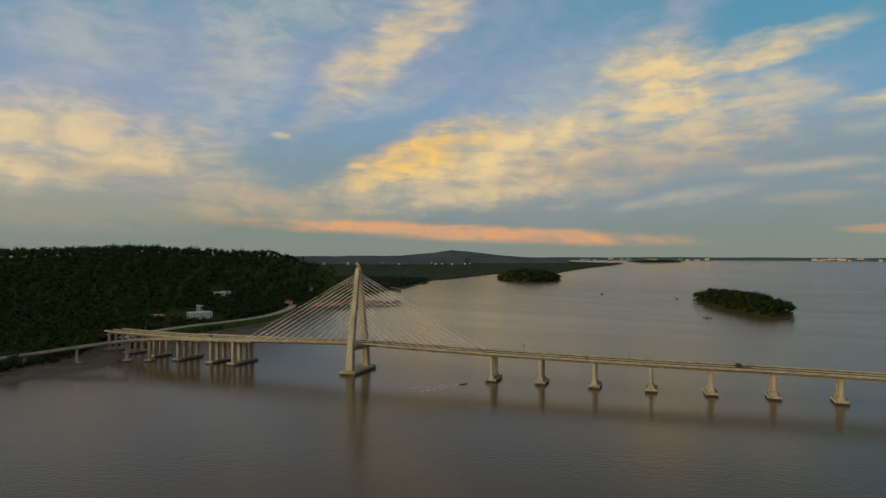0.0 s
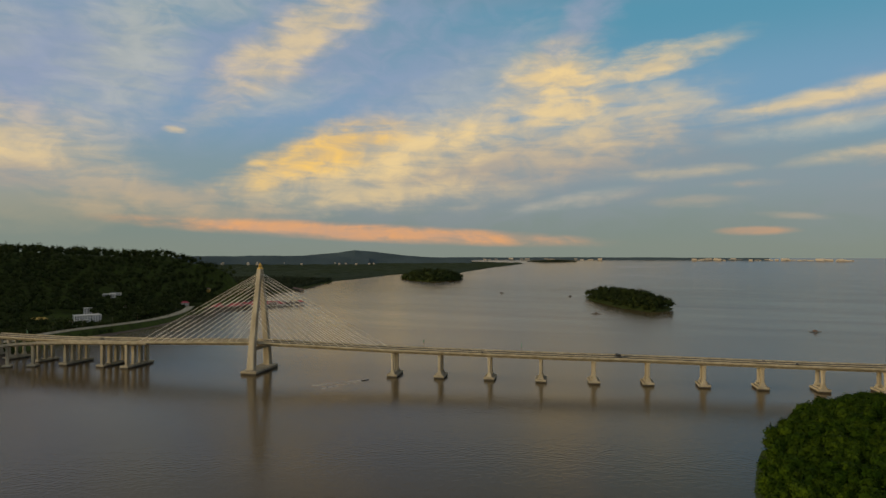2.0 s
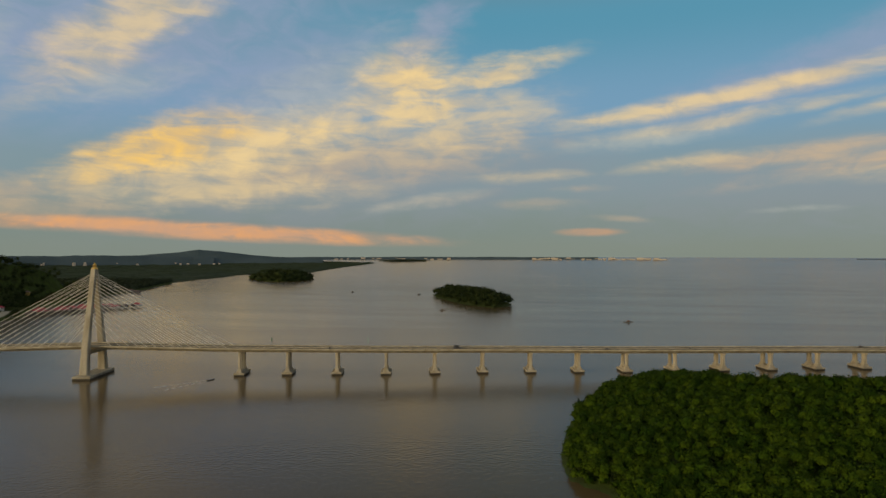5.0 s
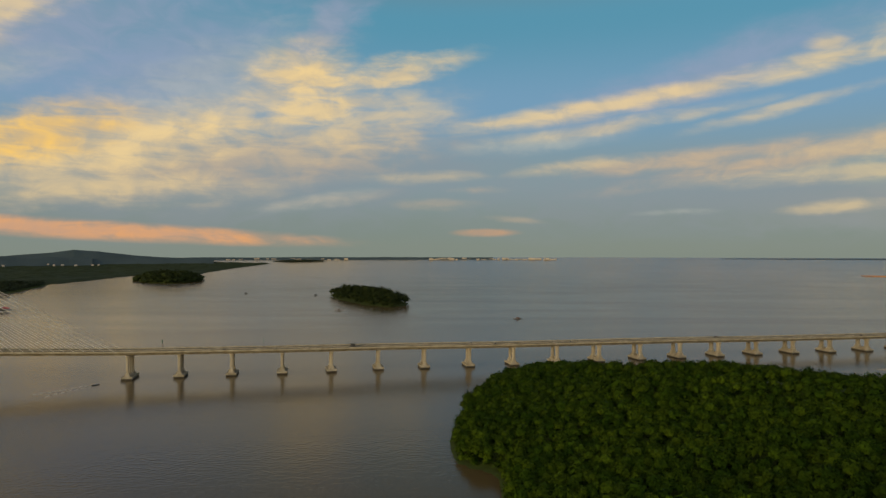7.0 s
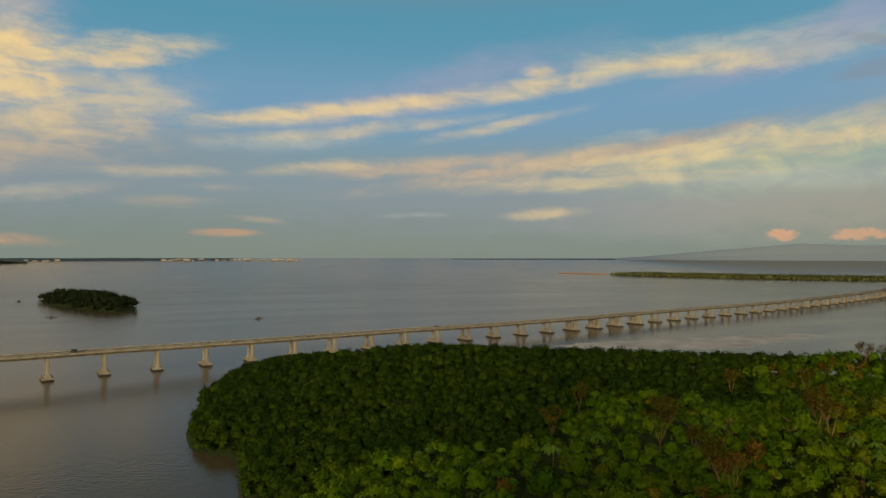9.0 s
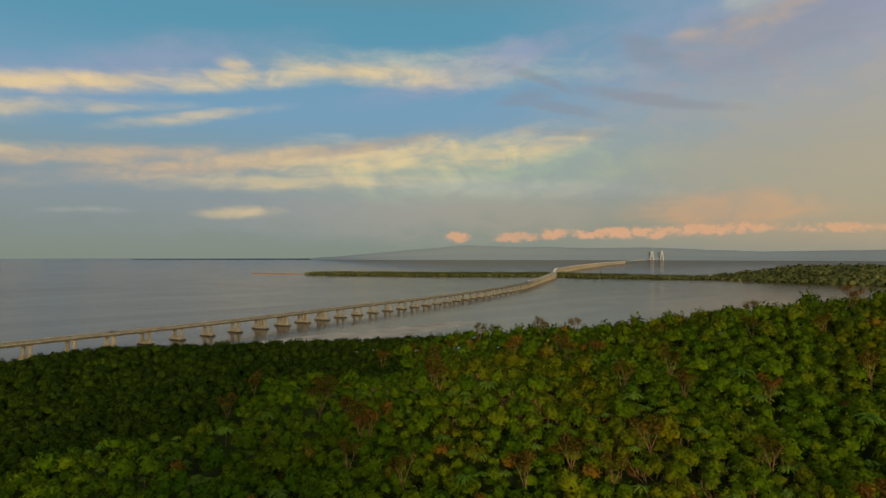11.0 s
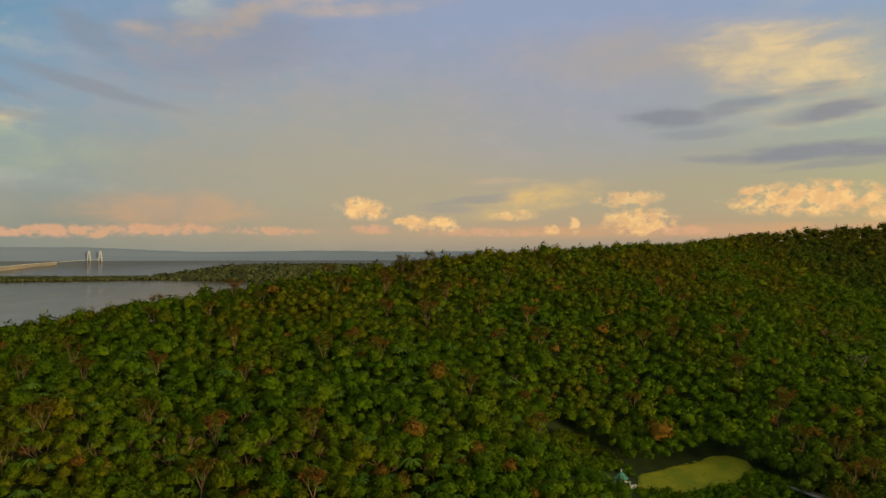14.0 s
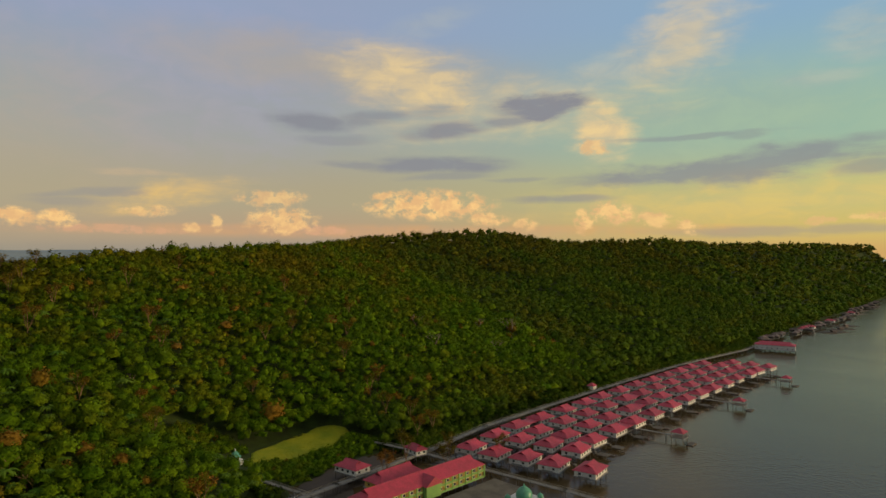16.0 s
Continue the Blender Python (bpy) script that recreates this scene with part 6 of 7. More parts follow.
# older stilt houses strung along the far shore
rnd = random.Random(9)
old = small_house("old_stilt_house", "weathered stilt house with a faded sheet roof over water", 14, 9, 3.4, TIMBER, ROOF_OLD, pose(392, -1105, 0, 0, 0, 60), "old stilt houses along the shore")
red_old = small_house("old_stilt_house", "stilt house with a dull red roof along the shore", 15, 10, 3.4, WHITEWALL, ROOF, pose(424, -1283, 0, 0, 0, 75), "old stilt houses along the shore")
for n in range(34):
    y = -1118 - 17 * n * (1 + 0.02 * n) - rnd.uniform(0, 6)
    x = float(np.interp(-y, [1110, 1165, 1283, 1405, 1550, 1744, 2350], [402, 405, 424, 446, 482, 535, 690])) - rnd.uniform(-8, 10)
    copy_thing(red_old if n in (9, 10, 15, 22) else old, pose(x, y, 0, 0, 0, rnd.choice((-72, 18, 108)) + rnd.uniform(-6, 6)))
for n, (x, y) in enumerate(((396, -1322), (408, -1375), (422, -1429), (512, -1703), (545, -1800), (560, -1905), (577, -1963))):
    boardwalk("old_jetty", [(x + 34, y + 14), (x + 6, y + 6)], 2.2, 1.8, "old timber jetty out from the shore", False, 14, "old jetties")
    raft = thing("fish_pen", "dark floating fish pen moored off the shore", "fish pen", pose(x, y, 0, 0, 0, 72 + 5 * n), "fish pens")
    frame_ = Shape()
    for k in range(5):
        frame_.box(-24 + 12 * k - 0.6, -9, -0.2, -24 + 12 * k + 0.6, 9, 0.6)
    for k in (-1, 0, 1):
        frame_.box(-24.6, 8.4 * k - 0.6, -0.2, 24.6, 8.4 * k + 0.6, 0.62)
    part("frame", frame_, TIMBER, raft)
    for k in range(4):
        part("net", Shape().chamfered(-23.3 + 12 * k, -7.7, -0.3, -12.7 + 12 * k, 7.7, 0.3, 0.2), RUBBER, raft)
    part("shed", Shape().box(-4, -2.5, 0.5, 4, 2.5, 2.8).add([(-4.5, -3.2, 2.8), (4.5, -3.2, 2.8), (4.5, 3.2, 2.8), (-4.5, 3.2, 2.8), (-4.5, 0, 4.2), (4.5, 0, 4.2)], [(0, 1, 5, 4), (2, 3, 4, 5), (0, 4, 3), (1, 2, 5), (3, 2, 1, 0)]), ROOF_OLD, raft)

# clearing with its grass and the small shrine
gz = float(headland(np.array([[289, -329]]))[0][0])
x0, y0, a, b, turn = CLEARING
ring = [(x0 + k * (a * math.cos(t) * math.cos(turn) - b * math.sin(t) * math.sin(turn)), y0 + k * (a * math.cos(t) * math.sin(turn) + b * math.sin(t) * math.cos(turn))) for k in (0.25, 0.5, 0.75, 1.0, 1.15) for t in np.linspace(0, 2 * math.pi, 36, endpoint=False)]
ring = [(x + 2.2 * math.sin(0.31 * x + 0.2 * y), y + 2.2 * math.sin(0.27 * y + 1.3)) for x, y in ring]
rz = headland(np.array(ring))[0] + 0.9
lawn = Shape().add([(x0, y0, float(headland(np.array([[x0, y0]]))[0][0]) + 0.9)] + [(x, y, z - (1.6 if i >= 144 else 0)) for i, ((x, y), z) in enumerate(zip(ring, rz))],
                   [(0, 1 + i, 1 + (i + 1) % 36) for i in range(36)] + [(1 + 36 * k + i, 37 + 36 * k + i, 37 + 36 * k + (i + 1) % 36, 1 + 36 * k + (i + 1) % 36) for k in range(4) for i in range(36)])
setting("clearing", lawn, LAWN, "yellow-green grassy clearing at the forest foot", "grass")
rt = np.random.default_rng(5)
u = rt.uniform(0, 1, 420) ** 0.5
tt = rt.uniform(0, 6.283, 420)
gp = np.c_[x0 + u * (a * np.cos(tt) * math.cos(turn) - b * np.sin(tt) * math.sin(turn)), y0 + u * (a * np.cos(tt) * math.sin(turn) + b * np.sin(tt) * math.cos(turn))]
scatter("grass_tufts", np.c_[gp, headland(gp)[0] + 0.9], rt.uniform(0.5, 1.2, 420), PALMS[:2], LAWN, "tall rough grass in the clearing", 21, category="grass")
shrine = thing("shrine", "small white shrine with a tiered green roof in the clearing", "shrine", pose(289, -329, gz + 0.7, 0, 0, 20) @ Matrix.Scale(0.65, 4))


def hexagon(r, z):
    return [(r * math.cos(math.pi * i / 3), r * math.sin(math.pi * i / 3), z) for i in range(6)]


part("plinth", Shape().loft([hexagon(6.2, -2.0), hexagon(6.2, 0.8), hexagon(6.0, 0.9)]), WHITEWALL, shrine)
part("wall", Shape().loft([hexagon(4.2, 0.9), hexagon(4.2, 4.0)]), WHITEWALL, shrine)
part("roof", Shape().loft([hexagon(5.8, 3.9), hexagon(3.4, 5.6), hexagon(2.6, 5.7), hexagon(2.5, 6.6)]), DOME, shrine)
part("upper_roof", Shape().loft([hexagon(3.4, 6.5), hexagon(1.2, 8.4), hexagon(0.3, 9.4)]), DOME, shrine)
part("finial", Shape().tube([(0, 0, 9.2), (0, 0, 10.4), (0, 0, 11.2)], [0.5, 0.6, 0.1], 8), WHITEWALL, shrine)
for k in range(3):
    part("step", Shape().box(-1.6, -7.2 - 0.5 * k, -2 , 1.6, -6.0 - 0.5 * k, 0.6 - 0.3 * k), WHITEWALL, shrine)
wall = thing("garden_wall", "low broken white wall beside the shrine", "wall", pose(283, -327, gz - 0.2, 0, 0, -75))
part("coping", Shape().box(-9, -0.25, -1, 9, 0.25, 1.3), PLASTER, wall)


def patch(name, points, z, mat, label, bulge=0.25, seed=0):
    """A low flat of mud or sand with an uneven rim."""
    r = random.Random(seed)
    pts = []
    for (ax, ay), (bx, by) in zip(points, points[1:] + points[:1]):
        for k in range(4):
            t = k / 4
            pts.append((ax + (bx - ax) * t + r.uniform(-1, 1) * 4, ay + (by - ay) * t + r.uniform(-1, 1) * 4))
    cx, cy = sum(q[0] for q in pts) / len(pts), sum(q[1] for q in pts) / len(pts)
    n = len(pts)
    s = Shape()
    rings = [(1.0, -0.15), (0.9, z), (0.5, z + bulge), (0.05, z + bulge)]
    s.loft([[tuple(far((cx + (x - cx) * k, cy + (y - cy) * k, h))) for x, y in pts] for k, h in rings], cap=True)
    return setting(name, s, mat, label, "ground")


patch("mud_flat", [(204, -345), (250, -345), (282, -398), (262, -412), (236, -400), (222, -372)], 0.2, MUD, "wet brown mud below the stilt houses", 0.1, 1)
patch("mud_flat", [(258, -440), (290, -440), (302, -520), (322, -620), (310, -640), (272, -505)], 0.2, MUD, "wet brown mud between walkway and mangroves", 0.1, 2)
patch("sand_flat", [(470, 640), (540, 655), (640, 650), (760, 640), (920, 628), (940, 590), (800, 560), (700, 530), (600, 560), (520, 600)], 0.25, SAND, "pale sand flat in front of the trees", 0.2, 3)
bank = []
line = np.array(LEFT_SHORE[:11], float)
steps = np.linspace(0, 10, 90)
edge = np.c_[np.interp(steps, range(11), line[:, 0]), np.interp(steps, range(11), line[:, 1])]
out = unit(np.gradient(edge, axis=0))
out = np.c_[out[:, 1], -out[:, 0]]
lumps = rough_noise(edge, 40, 2.0)
for off, z in ((16, -0.5), (9, 0.2), (2, 0.6), (-14, 1.6), (-34, 3.1), (-56, 3.6)):
    w = off + (9 * lumps if off > 0 else 0)
    bank.append(np.c_[edge + out * (w * np.ones(90))[:, None], np.full(90, z) + (0.3 * rough_noise(edge, 12, off) if z > 0 else 0)])
strip = np.concatenate(bank)
quads = np.array([(90 * k + i, 90 * k + i + 1, 90 * k + i + 91, 90 * k + i + 90) for k in range(5) for i in range(89)])
setting("mud_bank", array_mesh("mud_bank", strip, np.zeros((0, 3), int), quads, MUD), MUD, "brown tidal mud bank along the shore", "ground")

# ---- left bank ----
rnd = random.Random(12)


def villa(x, y, long, wide, storeys, wall_mat, roof_mat, turn, label, flat=False):
    z = float(left_bank(np.array([[x, y]]))[0][0])
    h = thing("bank_house", label, "house", pose(x, y, z - 0.5, 0, 0, turn), "houses on the left bank")
    part("wall", Shape().chamfered(-long / 2, -wide / 2, 0, long / 2, wide / 2, 3.4 * storeys + 1, 0.1), wall_mat, h)
    if flat:
        part("roof", Shape().chamfered(-long / 2 - 0.5, -wide / 2 - 0.5, 3.4 * storeys + 1, long / 2 + 0.5, wide / 2 + 0.5, 3.4 * storeys + 1.9, 0.15), roof_mat, h)
    else:
        part("roof", hip_roof(long, wide, 3.4 * storeys + 1.02, wide * 0.28), roof_mat, h)
    for level in range(storeys):
        for side in (-1, 1):
            for k in range(int(long / 4)):
                xx = (k + 0.5) / int(long / 4) * long - long / 2
                part("window", Shape().box(xx - 0.9, side * wide / 2 - 0.06, 3.4 * level + 1.6, xx + 0.9, side * wide / 2 + 0.06, 3.4 * level + 3.3), DARKGLASS, h)


villa(-1000, 738, 40, 18, 3, WHITEWALL, WHITEWALL, 62, "large white three-storey house on the wooded bank", True)
villa(-978, 712, 18, 13, 2, WHITEWALL, WHITEWALL, 62, "white two-storey house beside the large house", True)
villa(-1012, 765, 16, 13, 2, WHITEWALL, PLASTER, 62, "white two-storey house on the wooded bank", True)
villa(-1030, 762, 12, 10, 4, WHITEWALL, WHITEWALL, 62, "narrow white house above the bank", True)
villa(-1010, 660, 26, 11, 1, YELLOW, YELLOW, 55, "low house with an ochre roof among trees")
villa(-985, 690, 18, 10, 1, PLASTER, ROOF_OLD, 55, "low grey-roofed house by the road")
villa(-1135, 888, 22, 13, 2, WHITEWALL, PLASTER, 40, "pale house high on the wooded slope", True)
villa(-1150, 915, 20, 12, 1, WHITEWALL, PLASTER, 40, "small pale house on the wooded slope", True)
villa(-1088, 893, 18, 12, 1, PLASTER, ROOF_OLD, 40, "small house with a faded roof among trees")
villa(-1085, 985, 16, 12, 1, PLASTER, ROOF_OLD, 30, "small house with a faded roof near shore")
villa(-1140, 1090, 18, 12, 2, PLASTER, ROOF, 30, "house with a red roof near the shore")
villa(-1255, 1275, 20, 13, 2, YELLOW, ROOF_OLD, 30, "ochre house on the far slope")
row_house = small_house("old_stilt_house", "stilt house with a dull red sheet roof over water", 18, 12, 3.8, WHITEWALL, ROOF, pose(-960, 1285, 0, 0, 0, 20), "stilt houses across the river")
for n in range(78):
    k, c = n // 6, n % 6
    x, y = -955 - 17 * c - 7 * k + rnd.uniform(-2, 2), 1266 - 22 * k - 5 * c + rnd.uniform(-2, 2)
    if nearest(np.array([[x, y]]), LEFT_SHORE, True)[2][0]:
        continue
    copy_thing(row_house if rnd.random() < 0.6 else old, pose(x, y, 0, 0, 0, rnd.choice((20, 110)) + rnd.uniform(-5, 5)))
boardwalk("river_walkway", [(-946, 1296), (-985, 1040), (-1010, 985)], 3.0, 3.4, "grey walkway along the stilt houses across the river", False, 20, "walkways across the river")
for n in range(10):
    copy_thing(old, pose(-1290 - 14 * n + rnd.uniform(-5, 5), 1735 + 12 * n, 0, 0, 0, 30 + rnd.uniform(-8, 8)))
post = thing("lamp_post", "tall thin street lamp beside the shore road", "lamp", pose(-790, 330, 2.2), "street lamps on the left bank")
part("pole", Shape().tube([(0, 0, 0), (0, 0, 11)], [0.16, 0.1], 6), TIMBER, post)
part("lamp_head", Shape().box(-0.2, -0.2, 10.9, 1.8, 0.2, 11.1), TIMBER, post)
for n in range(9):
    q, t = road_axis(np.array([20 + 60 * n, 22 + 60 * n]))
    copy_thing(post, pose(q[0] - 7.4, q[1], float(road_top(np.array([20 + 60.0 * n]))[0]), 0, 0, 0))
g = thing("gantry_sign", "large green direction sign over the shore road", "sign", pose(-842, 534, 14.2, 0, 0, 60))
for y in (-7.5, 7.5):
    part("post", Shape().tube([(0, y, -0.2), (0, y, 8)], [0.25, 0.25], 6), TIMBER, g)
part("panel", Shape().box(-0.15, -7.5, 4.6, 0.15, 7.5, 8.2), SIGN, g)

# ---- islands and the far side of the bay ----


def island(name, outline, peak, step, size, tall, mat, label, seed, d_full=90.0, ground=SOIL, crowns=True):
    """A wooded island: a low ground with crowns all over."""
    o = np.array(outline, float)
    lo, hi = o.min(0) - step, o.max(0) + step

    def height(p):
        d, _, inside = nearest(p, outline, True)
        s = np.clip(d / d_full, 0, 1)
        if not crowns:
            lift = 5 + 9 * np.abs(rough_noise(p, 130, seed)) + 5 * rough_noise(p, 45, seed + 1)
            return np.where(inside, np.minimum(1, d / 40) * (lift + peak * s * s), -0.4 - np.minimum(d, 30) / 15), inside, d
        return np.where(inside, 0.8 + peak * s * s * (3 - 2 * s), -0.4 - np.minimum(d, 30) / 15), inside, d
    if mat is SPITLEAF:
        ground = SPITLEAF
    terrain(name + "_ground", height, lo[0], hi[0], lo[1], hi[1], step if not crowns else max(step, (hi - lo).max() / 60), ground, "low ground under " + label)
    if not crowns:
        return
    p = jittered(lo[0], hi[0], lo[1], hi[1], step, seed)
    h, inside, d = height(p)
    p, h = p[inside], h[inside]
    r = np.random.default_rng(seed)
    dist = np.hypot(*(p - MID).T)
    s = np.where(dist > 2500, (2500 + 2350 * (1 - 2500 / np.maximum(dist, 2500))) / dist, 1)
    scatter(name + "_woods", far(np.c_[p, h + r.uniform(*tall, len(p))]), r.uniform(*size, len(p)) * s, SMALL if step > 12 else MIDDLE, mat, label, seed)


island("river_island", [(-372, 1860), (-320, 1700), (-212, 1492), (-140, 1420), (-110, 1460), (-104, 1530), (-135, 1640), (-230, 1800), (-320, 1890)], 15, 10, (4.5, 8.5), (3, 17), SHADELEAF, "dark wooded island in the river", 31, 60)
island("left_islet", [(-1571, 2975), (-1330, 2640), (-1195, 2582), (-1150, 2750), (-1250, 3050), (-1309, 3143), (-1500, 3200)], 22, 24, (13, 20), (4, 10), SHADELEAF, "dark wooded islet by the far bank", 32)
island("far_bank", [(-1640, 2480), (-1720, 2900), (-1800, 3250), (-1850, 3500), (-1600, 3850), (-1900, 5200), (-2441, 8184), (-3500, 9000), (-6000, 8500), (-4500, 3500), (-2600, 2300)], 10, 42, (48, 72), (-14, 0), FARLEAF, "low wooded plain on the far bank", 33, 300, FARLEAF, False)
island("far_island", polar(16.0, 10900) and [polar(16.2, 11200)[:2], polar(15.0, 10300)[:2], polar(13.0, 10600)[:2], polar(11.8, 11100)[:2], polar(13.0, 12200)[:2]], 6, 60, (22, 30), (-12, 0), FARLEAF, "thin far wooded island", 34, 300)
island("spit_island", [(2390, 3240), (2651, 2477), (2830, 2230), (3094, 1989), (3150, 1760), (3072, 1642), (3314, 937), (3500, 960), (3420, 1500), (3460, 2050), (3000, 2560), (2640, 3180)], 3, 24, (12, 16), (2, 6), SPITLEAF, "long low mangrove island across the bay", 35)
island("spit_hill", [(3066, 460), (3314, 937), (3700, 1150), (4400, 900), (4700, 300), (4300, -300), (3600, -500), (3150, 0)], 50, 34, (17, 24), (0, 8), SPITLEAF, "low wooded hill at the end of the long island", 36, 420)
patch("sand_spit", [(2290, 3640), (2400, 3240), (2440, 3250), (2350, 3640)], 3.5, REDSAND, "orange sand spit at the island tip", 1.0, 8)


def ridge(name, az0, az1, d, heights, mat, label, seed, rugged=0.06):
    """A range of hills far off: its crest in degrees above eye level, evenly spaced between two bearings."""
    n = 90
    t = np.linspace(0, 1, n)
    el = np.interp(t, np.linspace(0, 1, len(heights)), heights)
    jag = np.array([noise.fractal(Vector((k * 0.16, seed, 0)), 0.8, 2.1, 5) for k in range(n)])
    v = []
    for k in range(n):
        az = az0 + (az1 - az0) * t[k]
        crest = 125 + d * math.tan(radians(el[k] + rugged * jag[k]))
        for f, z in ((0.80, -5), (0.88, 0.35 * crest), (0.95, 0.8 * crest), (1.0, crest)):
            v.append(far(polar(az, d * f, z)))
    q = [(4 * k + i, 4 * k + i + 1, 4 * k + i + 5, 4 * k + i + 4) for k in range(n - 1) for i in range(3)]
    q = [tuple(reversed(f)) for f in q] if az1 > az0 else q
    me = array_mesh(name, np.array(v), np.zeros((0, 3), int), np.array(q), mat)
    setting(name, me, mat, label, "hills", "structure")


ridge("far_hill", 40, 21, 9000, [-0.3, -0.3, -0.24, -0.14, 0.0, 0.14, 0.34, 0.22, 0.04, -0.12, -0.22, -0.3, -0.34, -0.38], HILLHAZE, "blue-grey wooded hill beyond the far bank", 1.5, 0.03)
ridge("far_low_hills", 50, 30, 8000, [-0.35, -0.25, -0.18, -0.2, -0.15, -0.18, -0.25, -0.35], HILLHAZE, "low blue-grey hills behind the far bank", 3.5, 0.05)
ridge("far_shore", 26, -3, 17000, [-0.36, -0.28, -0.30, -0.26, -0.28, -0.27, -0.30, -0.3], HILLHAZE, "thin dark shore on the horizon", 5.5, 0.02)
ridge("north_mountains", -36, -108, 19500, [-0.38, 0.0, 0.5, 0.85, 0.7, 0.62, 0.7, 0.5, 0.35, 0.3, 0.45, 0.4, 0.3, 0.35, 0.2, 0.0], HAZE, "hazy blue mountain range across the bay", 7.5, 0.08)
ridge("north_shore", -22, -100, 19000, [-0.37, -0.34, -0.33, -0.28, -0.26, -0.26, -0.25, -0.25], HILLHAZE, "low dark shore under the mountains", 9.5, 0.02)

# far towns: pale blocks on the shore
rnd = random.Random(21)
for n in range(70):
    az = rnd.uniform(-8.6, 2.6) if n < 52 else rnd.uniform(9, 20)
    d = rnd.uniform(14000, 15500)
    x, y, _ = polar(az, d)
    k = float(np.linalg.norm(far((x, y, 0))[:2] - MID)) / d
    w, t, h = rnd.uniform(40, 130), 60, rnd.choice((10, 14, 18, 24, 36))
    z0 = far((x, y, 0))
    m = Matrix.Translation(Vector(z0)) @ Matrix.Rotation(radians(az), 4, "Z") @ Matrix.Scale(k, 4)
    tw = tagged(new("far_building", Shape().chamfered(-w / 2, -t / 2, -20, w / 2, t / 2, h, 4).mesh("far_building", FARWALL)), "pale far building on the shoreline", "building", "buildings of the far town")
    tw.matrix_world = m
for n in range(18):
    az = rnd.choice((32.3, 31.6, 30.2, 33.5, 36, 38, 40, 42)) + rnd.uniform(-0.8, 0.8)
    d = rnd.uniform(6500, 7500)
    x, y, _ = polar(az, d)
    k = float(np.linalg.norm(far((x, y, 0))[:2] - MID)) / d
    w, h = rnd.uniform(12, 26), rnd.choice((20, 23, 26)) if n > 3 else 36
    m = Matrix.Translation(Vector(far((x, y, 8)))) @ Matrix.Rotation(radians(az), 4, "Z") @ Matrix.Scale(k, 4)
    tw = tagged(new("far_building", Shape().chamfered(-w / 2, -20, -20, w / 2, 20, h, 3).mesh("far_building", FARWALL)), "pale building among woods on the far plain", "building", "buildings on the far plain")
    tw.matrix_world = m

# twin towers of the far span
for n, az in enumerate((-66.35, -67.15)):
    x, y, _ = polar(az, 15600)
    k = float(np.linalg.norm(far((x, y, 0))[:2] - MID)) / 15600
    m = Matrix.Translation(Vector(far((x, y, 0)))) @ Matrix.Rotation(radians(az + 60), 4, "Z") @ Matrix.Scale(k, 4)
    tw = thing("far_pylon", "pale far twin-legged bridge pylon", "pylon", m, "pylons of the far span")
    for side in (-1, 1):
        part("leg", Shape().loft([[(x2, side * y2 + y3, z) for x2, y3 in ((-9, -9), (9, -9), (9, 9), (-9, 9))] for z, y2 in ((-5, 34), (90, 30), (205, 8), (222, 5))]), CABLE, tw)
    part("beam", Shape().box(-8, -30, 76, 8, 30, 92), CABLE, tw)

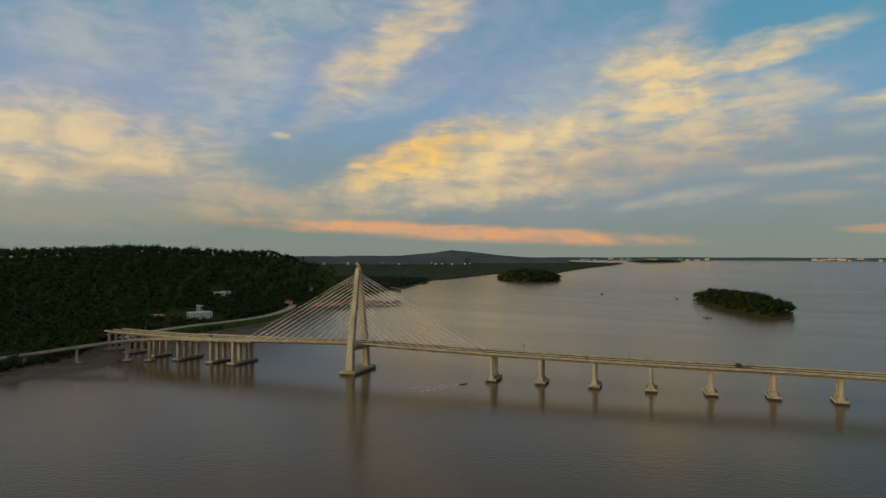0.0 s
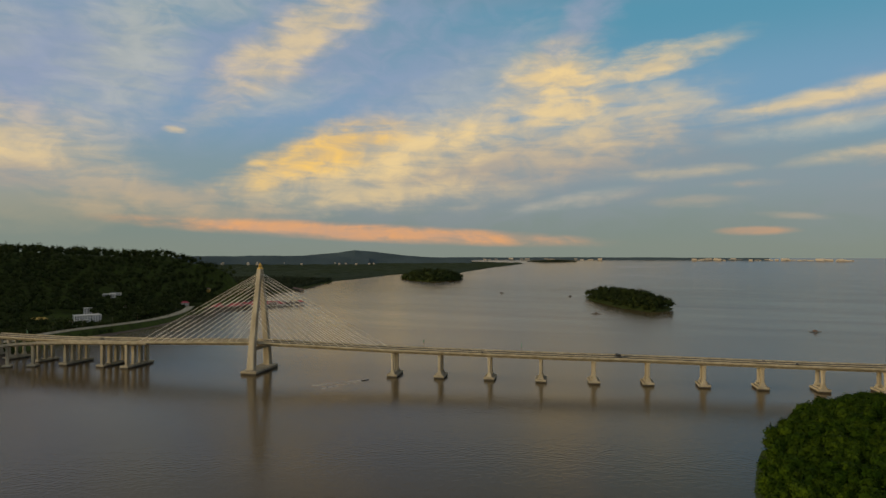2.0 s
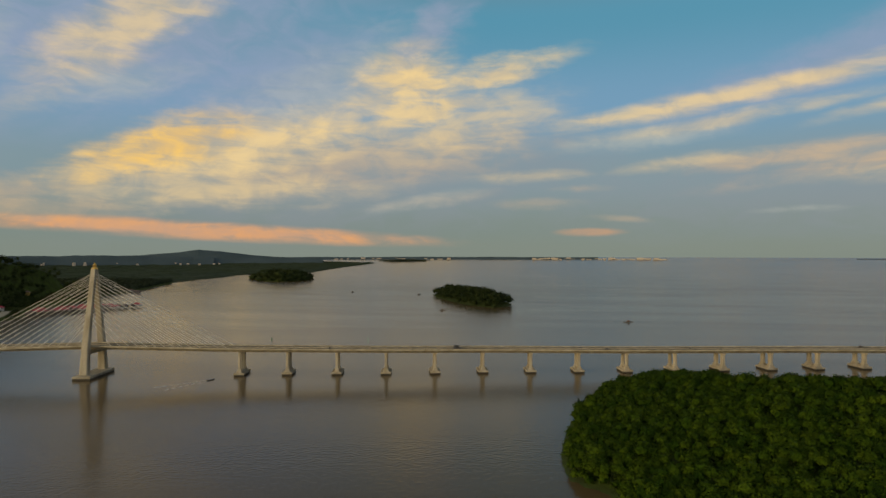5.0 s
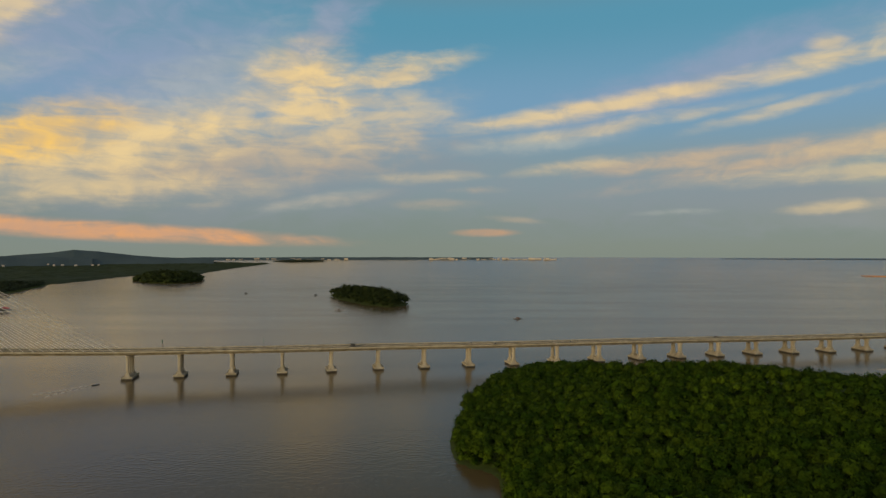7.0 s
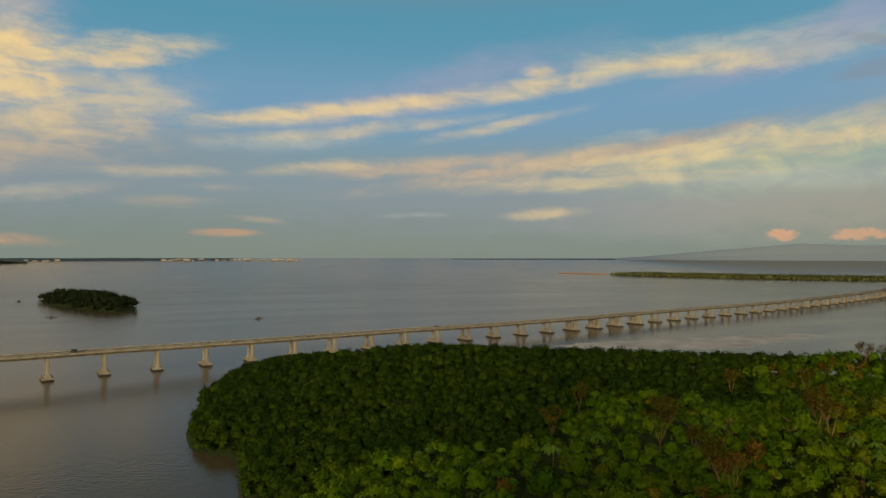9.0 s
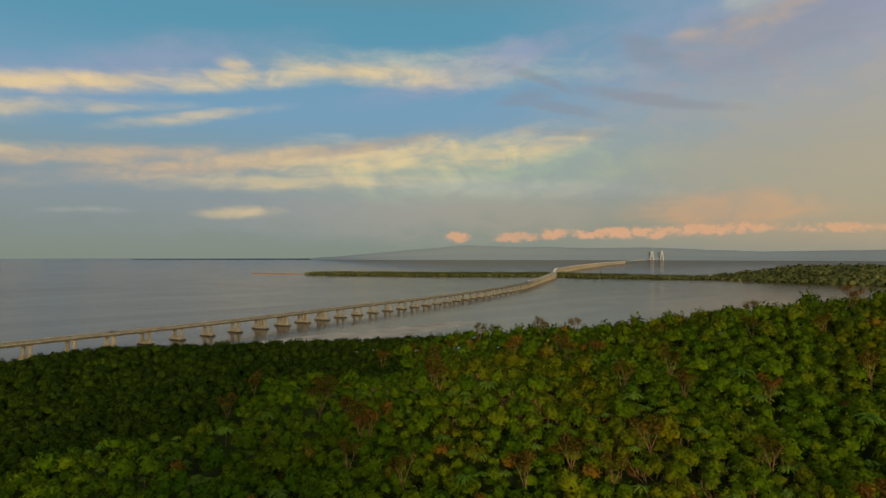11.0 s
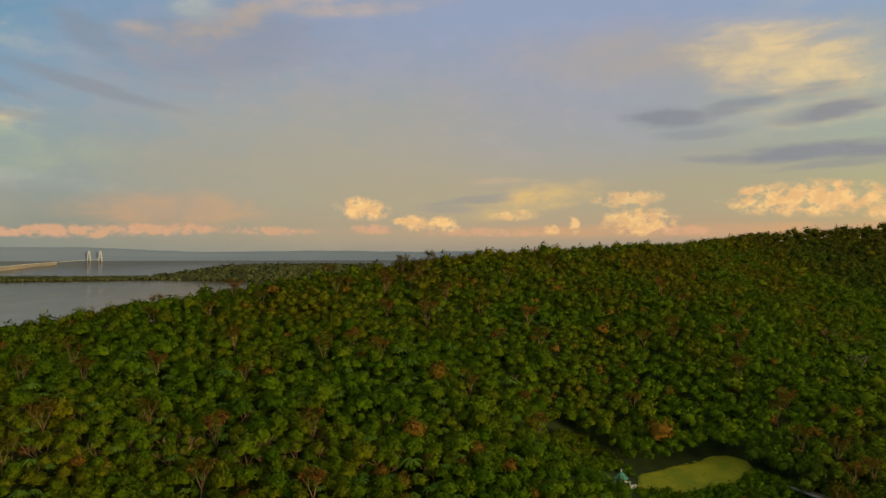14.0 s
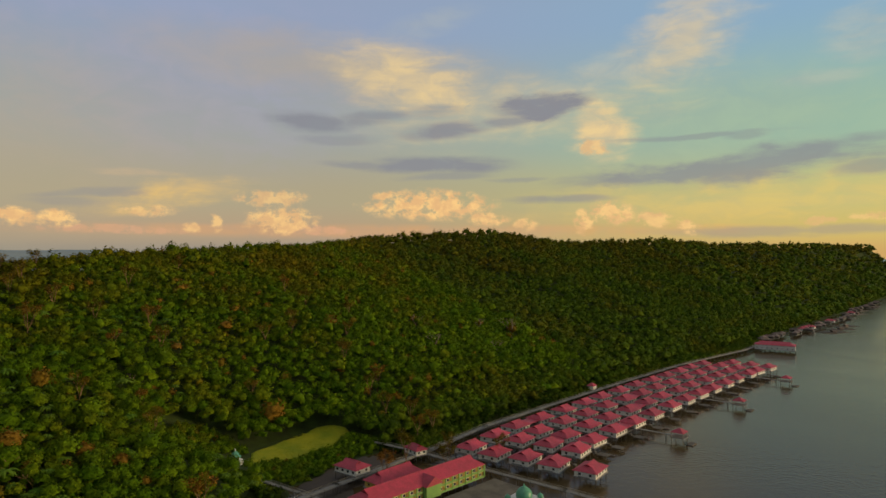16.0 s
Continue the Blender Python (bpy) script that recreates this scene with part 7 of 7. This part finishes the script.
# boats and fishing stakes
boat = thing("motor_boat", "small open motor boat under way on the river", "boat", pose(-316, 528, 0, 0, 0, 63))
part("hull", Shape().loft([[(x * 3.6, y * 1.1 * w, z) for x, y in ((-1, -0.8), (0.3, -1), (1.25, 0), (0.3, 1), (-1, 0.8))] for z, w in ((-0.3, 0.6), (0.3, 0.95), (0.75, 1.0))]), PAINT, boat)
part("engine", Shape().chamfered(-4.2, -0.3, 0.2, -3.5, 0.3, 1.2, 0.1), RUBBER, boat)
wake = Shape()
for side in (-1, 1):
    for k in range(7):
        a, b = 4 + 7 * k, 10 + 7 * k
        wake.loft([[(-a, side * (0.3 + 0.10 * a), 0.04), (-a - 1.0, side * (2.4 + 0.13 * a), 0.04), (-a - 1.0, side * (1.6 + 0.12 * a), 0.2)], [(-b, side * (0.5 + 0.16 * b), 0.03), (-b - 0.6, side * (1.0 + 0.18 * b), 0.03), (-b - 0.6, side * (1.0 + 0.18 * b), 0.1)]])
w = setting("boat_wash", wake, FOAM, "white wash behind the boat", "foam", "stuff")
w.matrix_world = pose(-316, 528, 0, 0, 0, 63)
for n, (x, y, long) in enumerate(((-241, 1332, 20), (138, 1161, 16), (-414, 1847, 12), (-652, 1922, 12), (-270, 2300, 14))):
    s = thing("fishing_platform", "low dark fishing platform on stakes in the river", "platform", pose(x, y, 0, 0, 0, 20 * n), "fishing platforms")
    part("deck", Shape().box(-long / 2, -3, 0.6, long / 2, 3, 1.2), TIMBER, s)
    part("shed", Shape().chamfered(-2.5, -2, 1.2, 2.5, 2, 3.6, 0.2), ROOF_OLD, s)
    for k in range(6):
        part("stake", Shape().tube([((k / 5 - 0.5) * long, 3 * (-1) ** k, -2), ((k / 5 - 0.5) * long, 3 * (-1) ** k, 3.5)], [0.2, 0.15], 5), TIMBER, s)

# white cabins where the far deck crosses the long island
for n in range(6):
    s = float(np.interp(3060 + 90 * n, AXIS[:, 0], ALONG))
    q = smooth_axis(np.array([s]))[0]
    z = float(deck_top(np.array([s]))[0])
    k = far((q[0], q[1], z + 0.06))
    c = tagged(new("site_cabin", Shape().chamfered(-14, -4, 0, 14, 4, 7.5, 0.4).mesh("site_cabin", WHITEWALL)), "white site cabin on the far bridge deck", "cabin", "site cabins")
    c.matrix_world = Matrix.Translation(Vector(k)) @ Matrix.Rotation(0.52, 4, "Z")
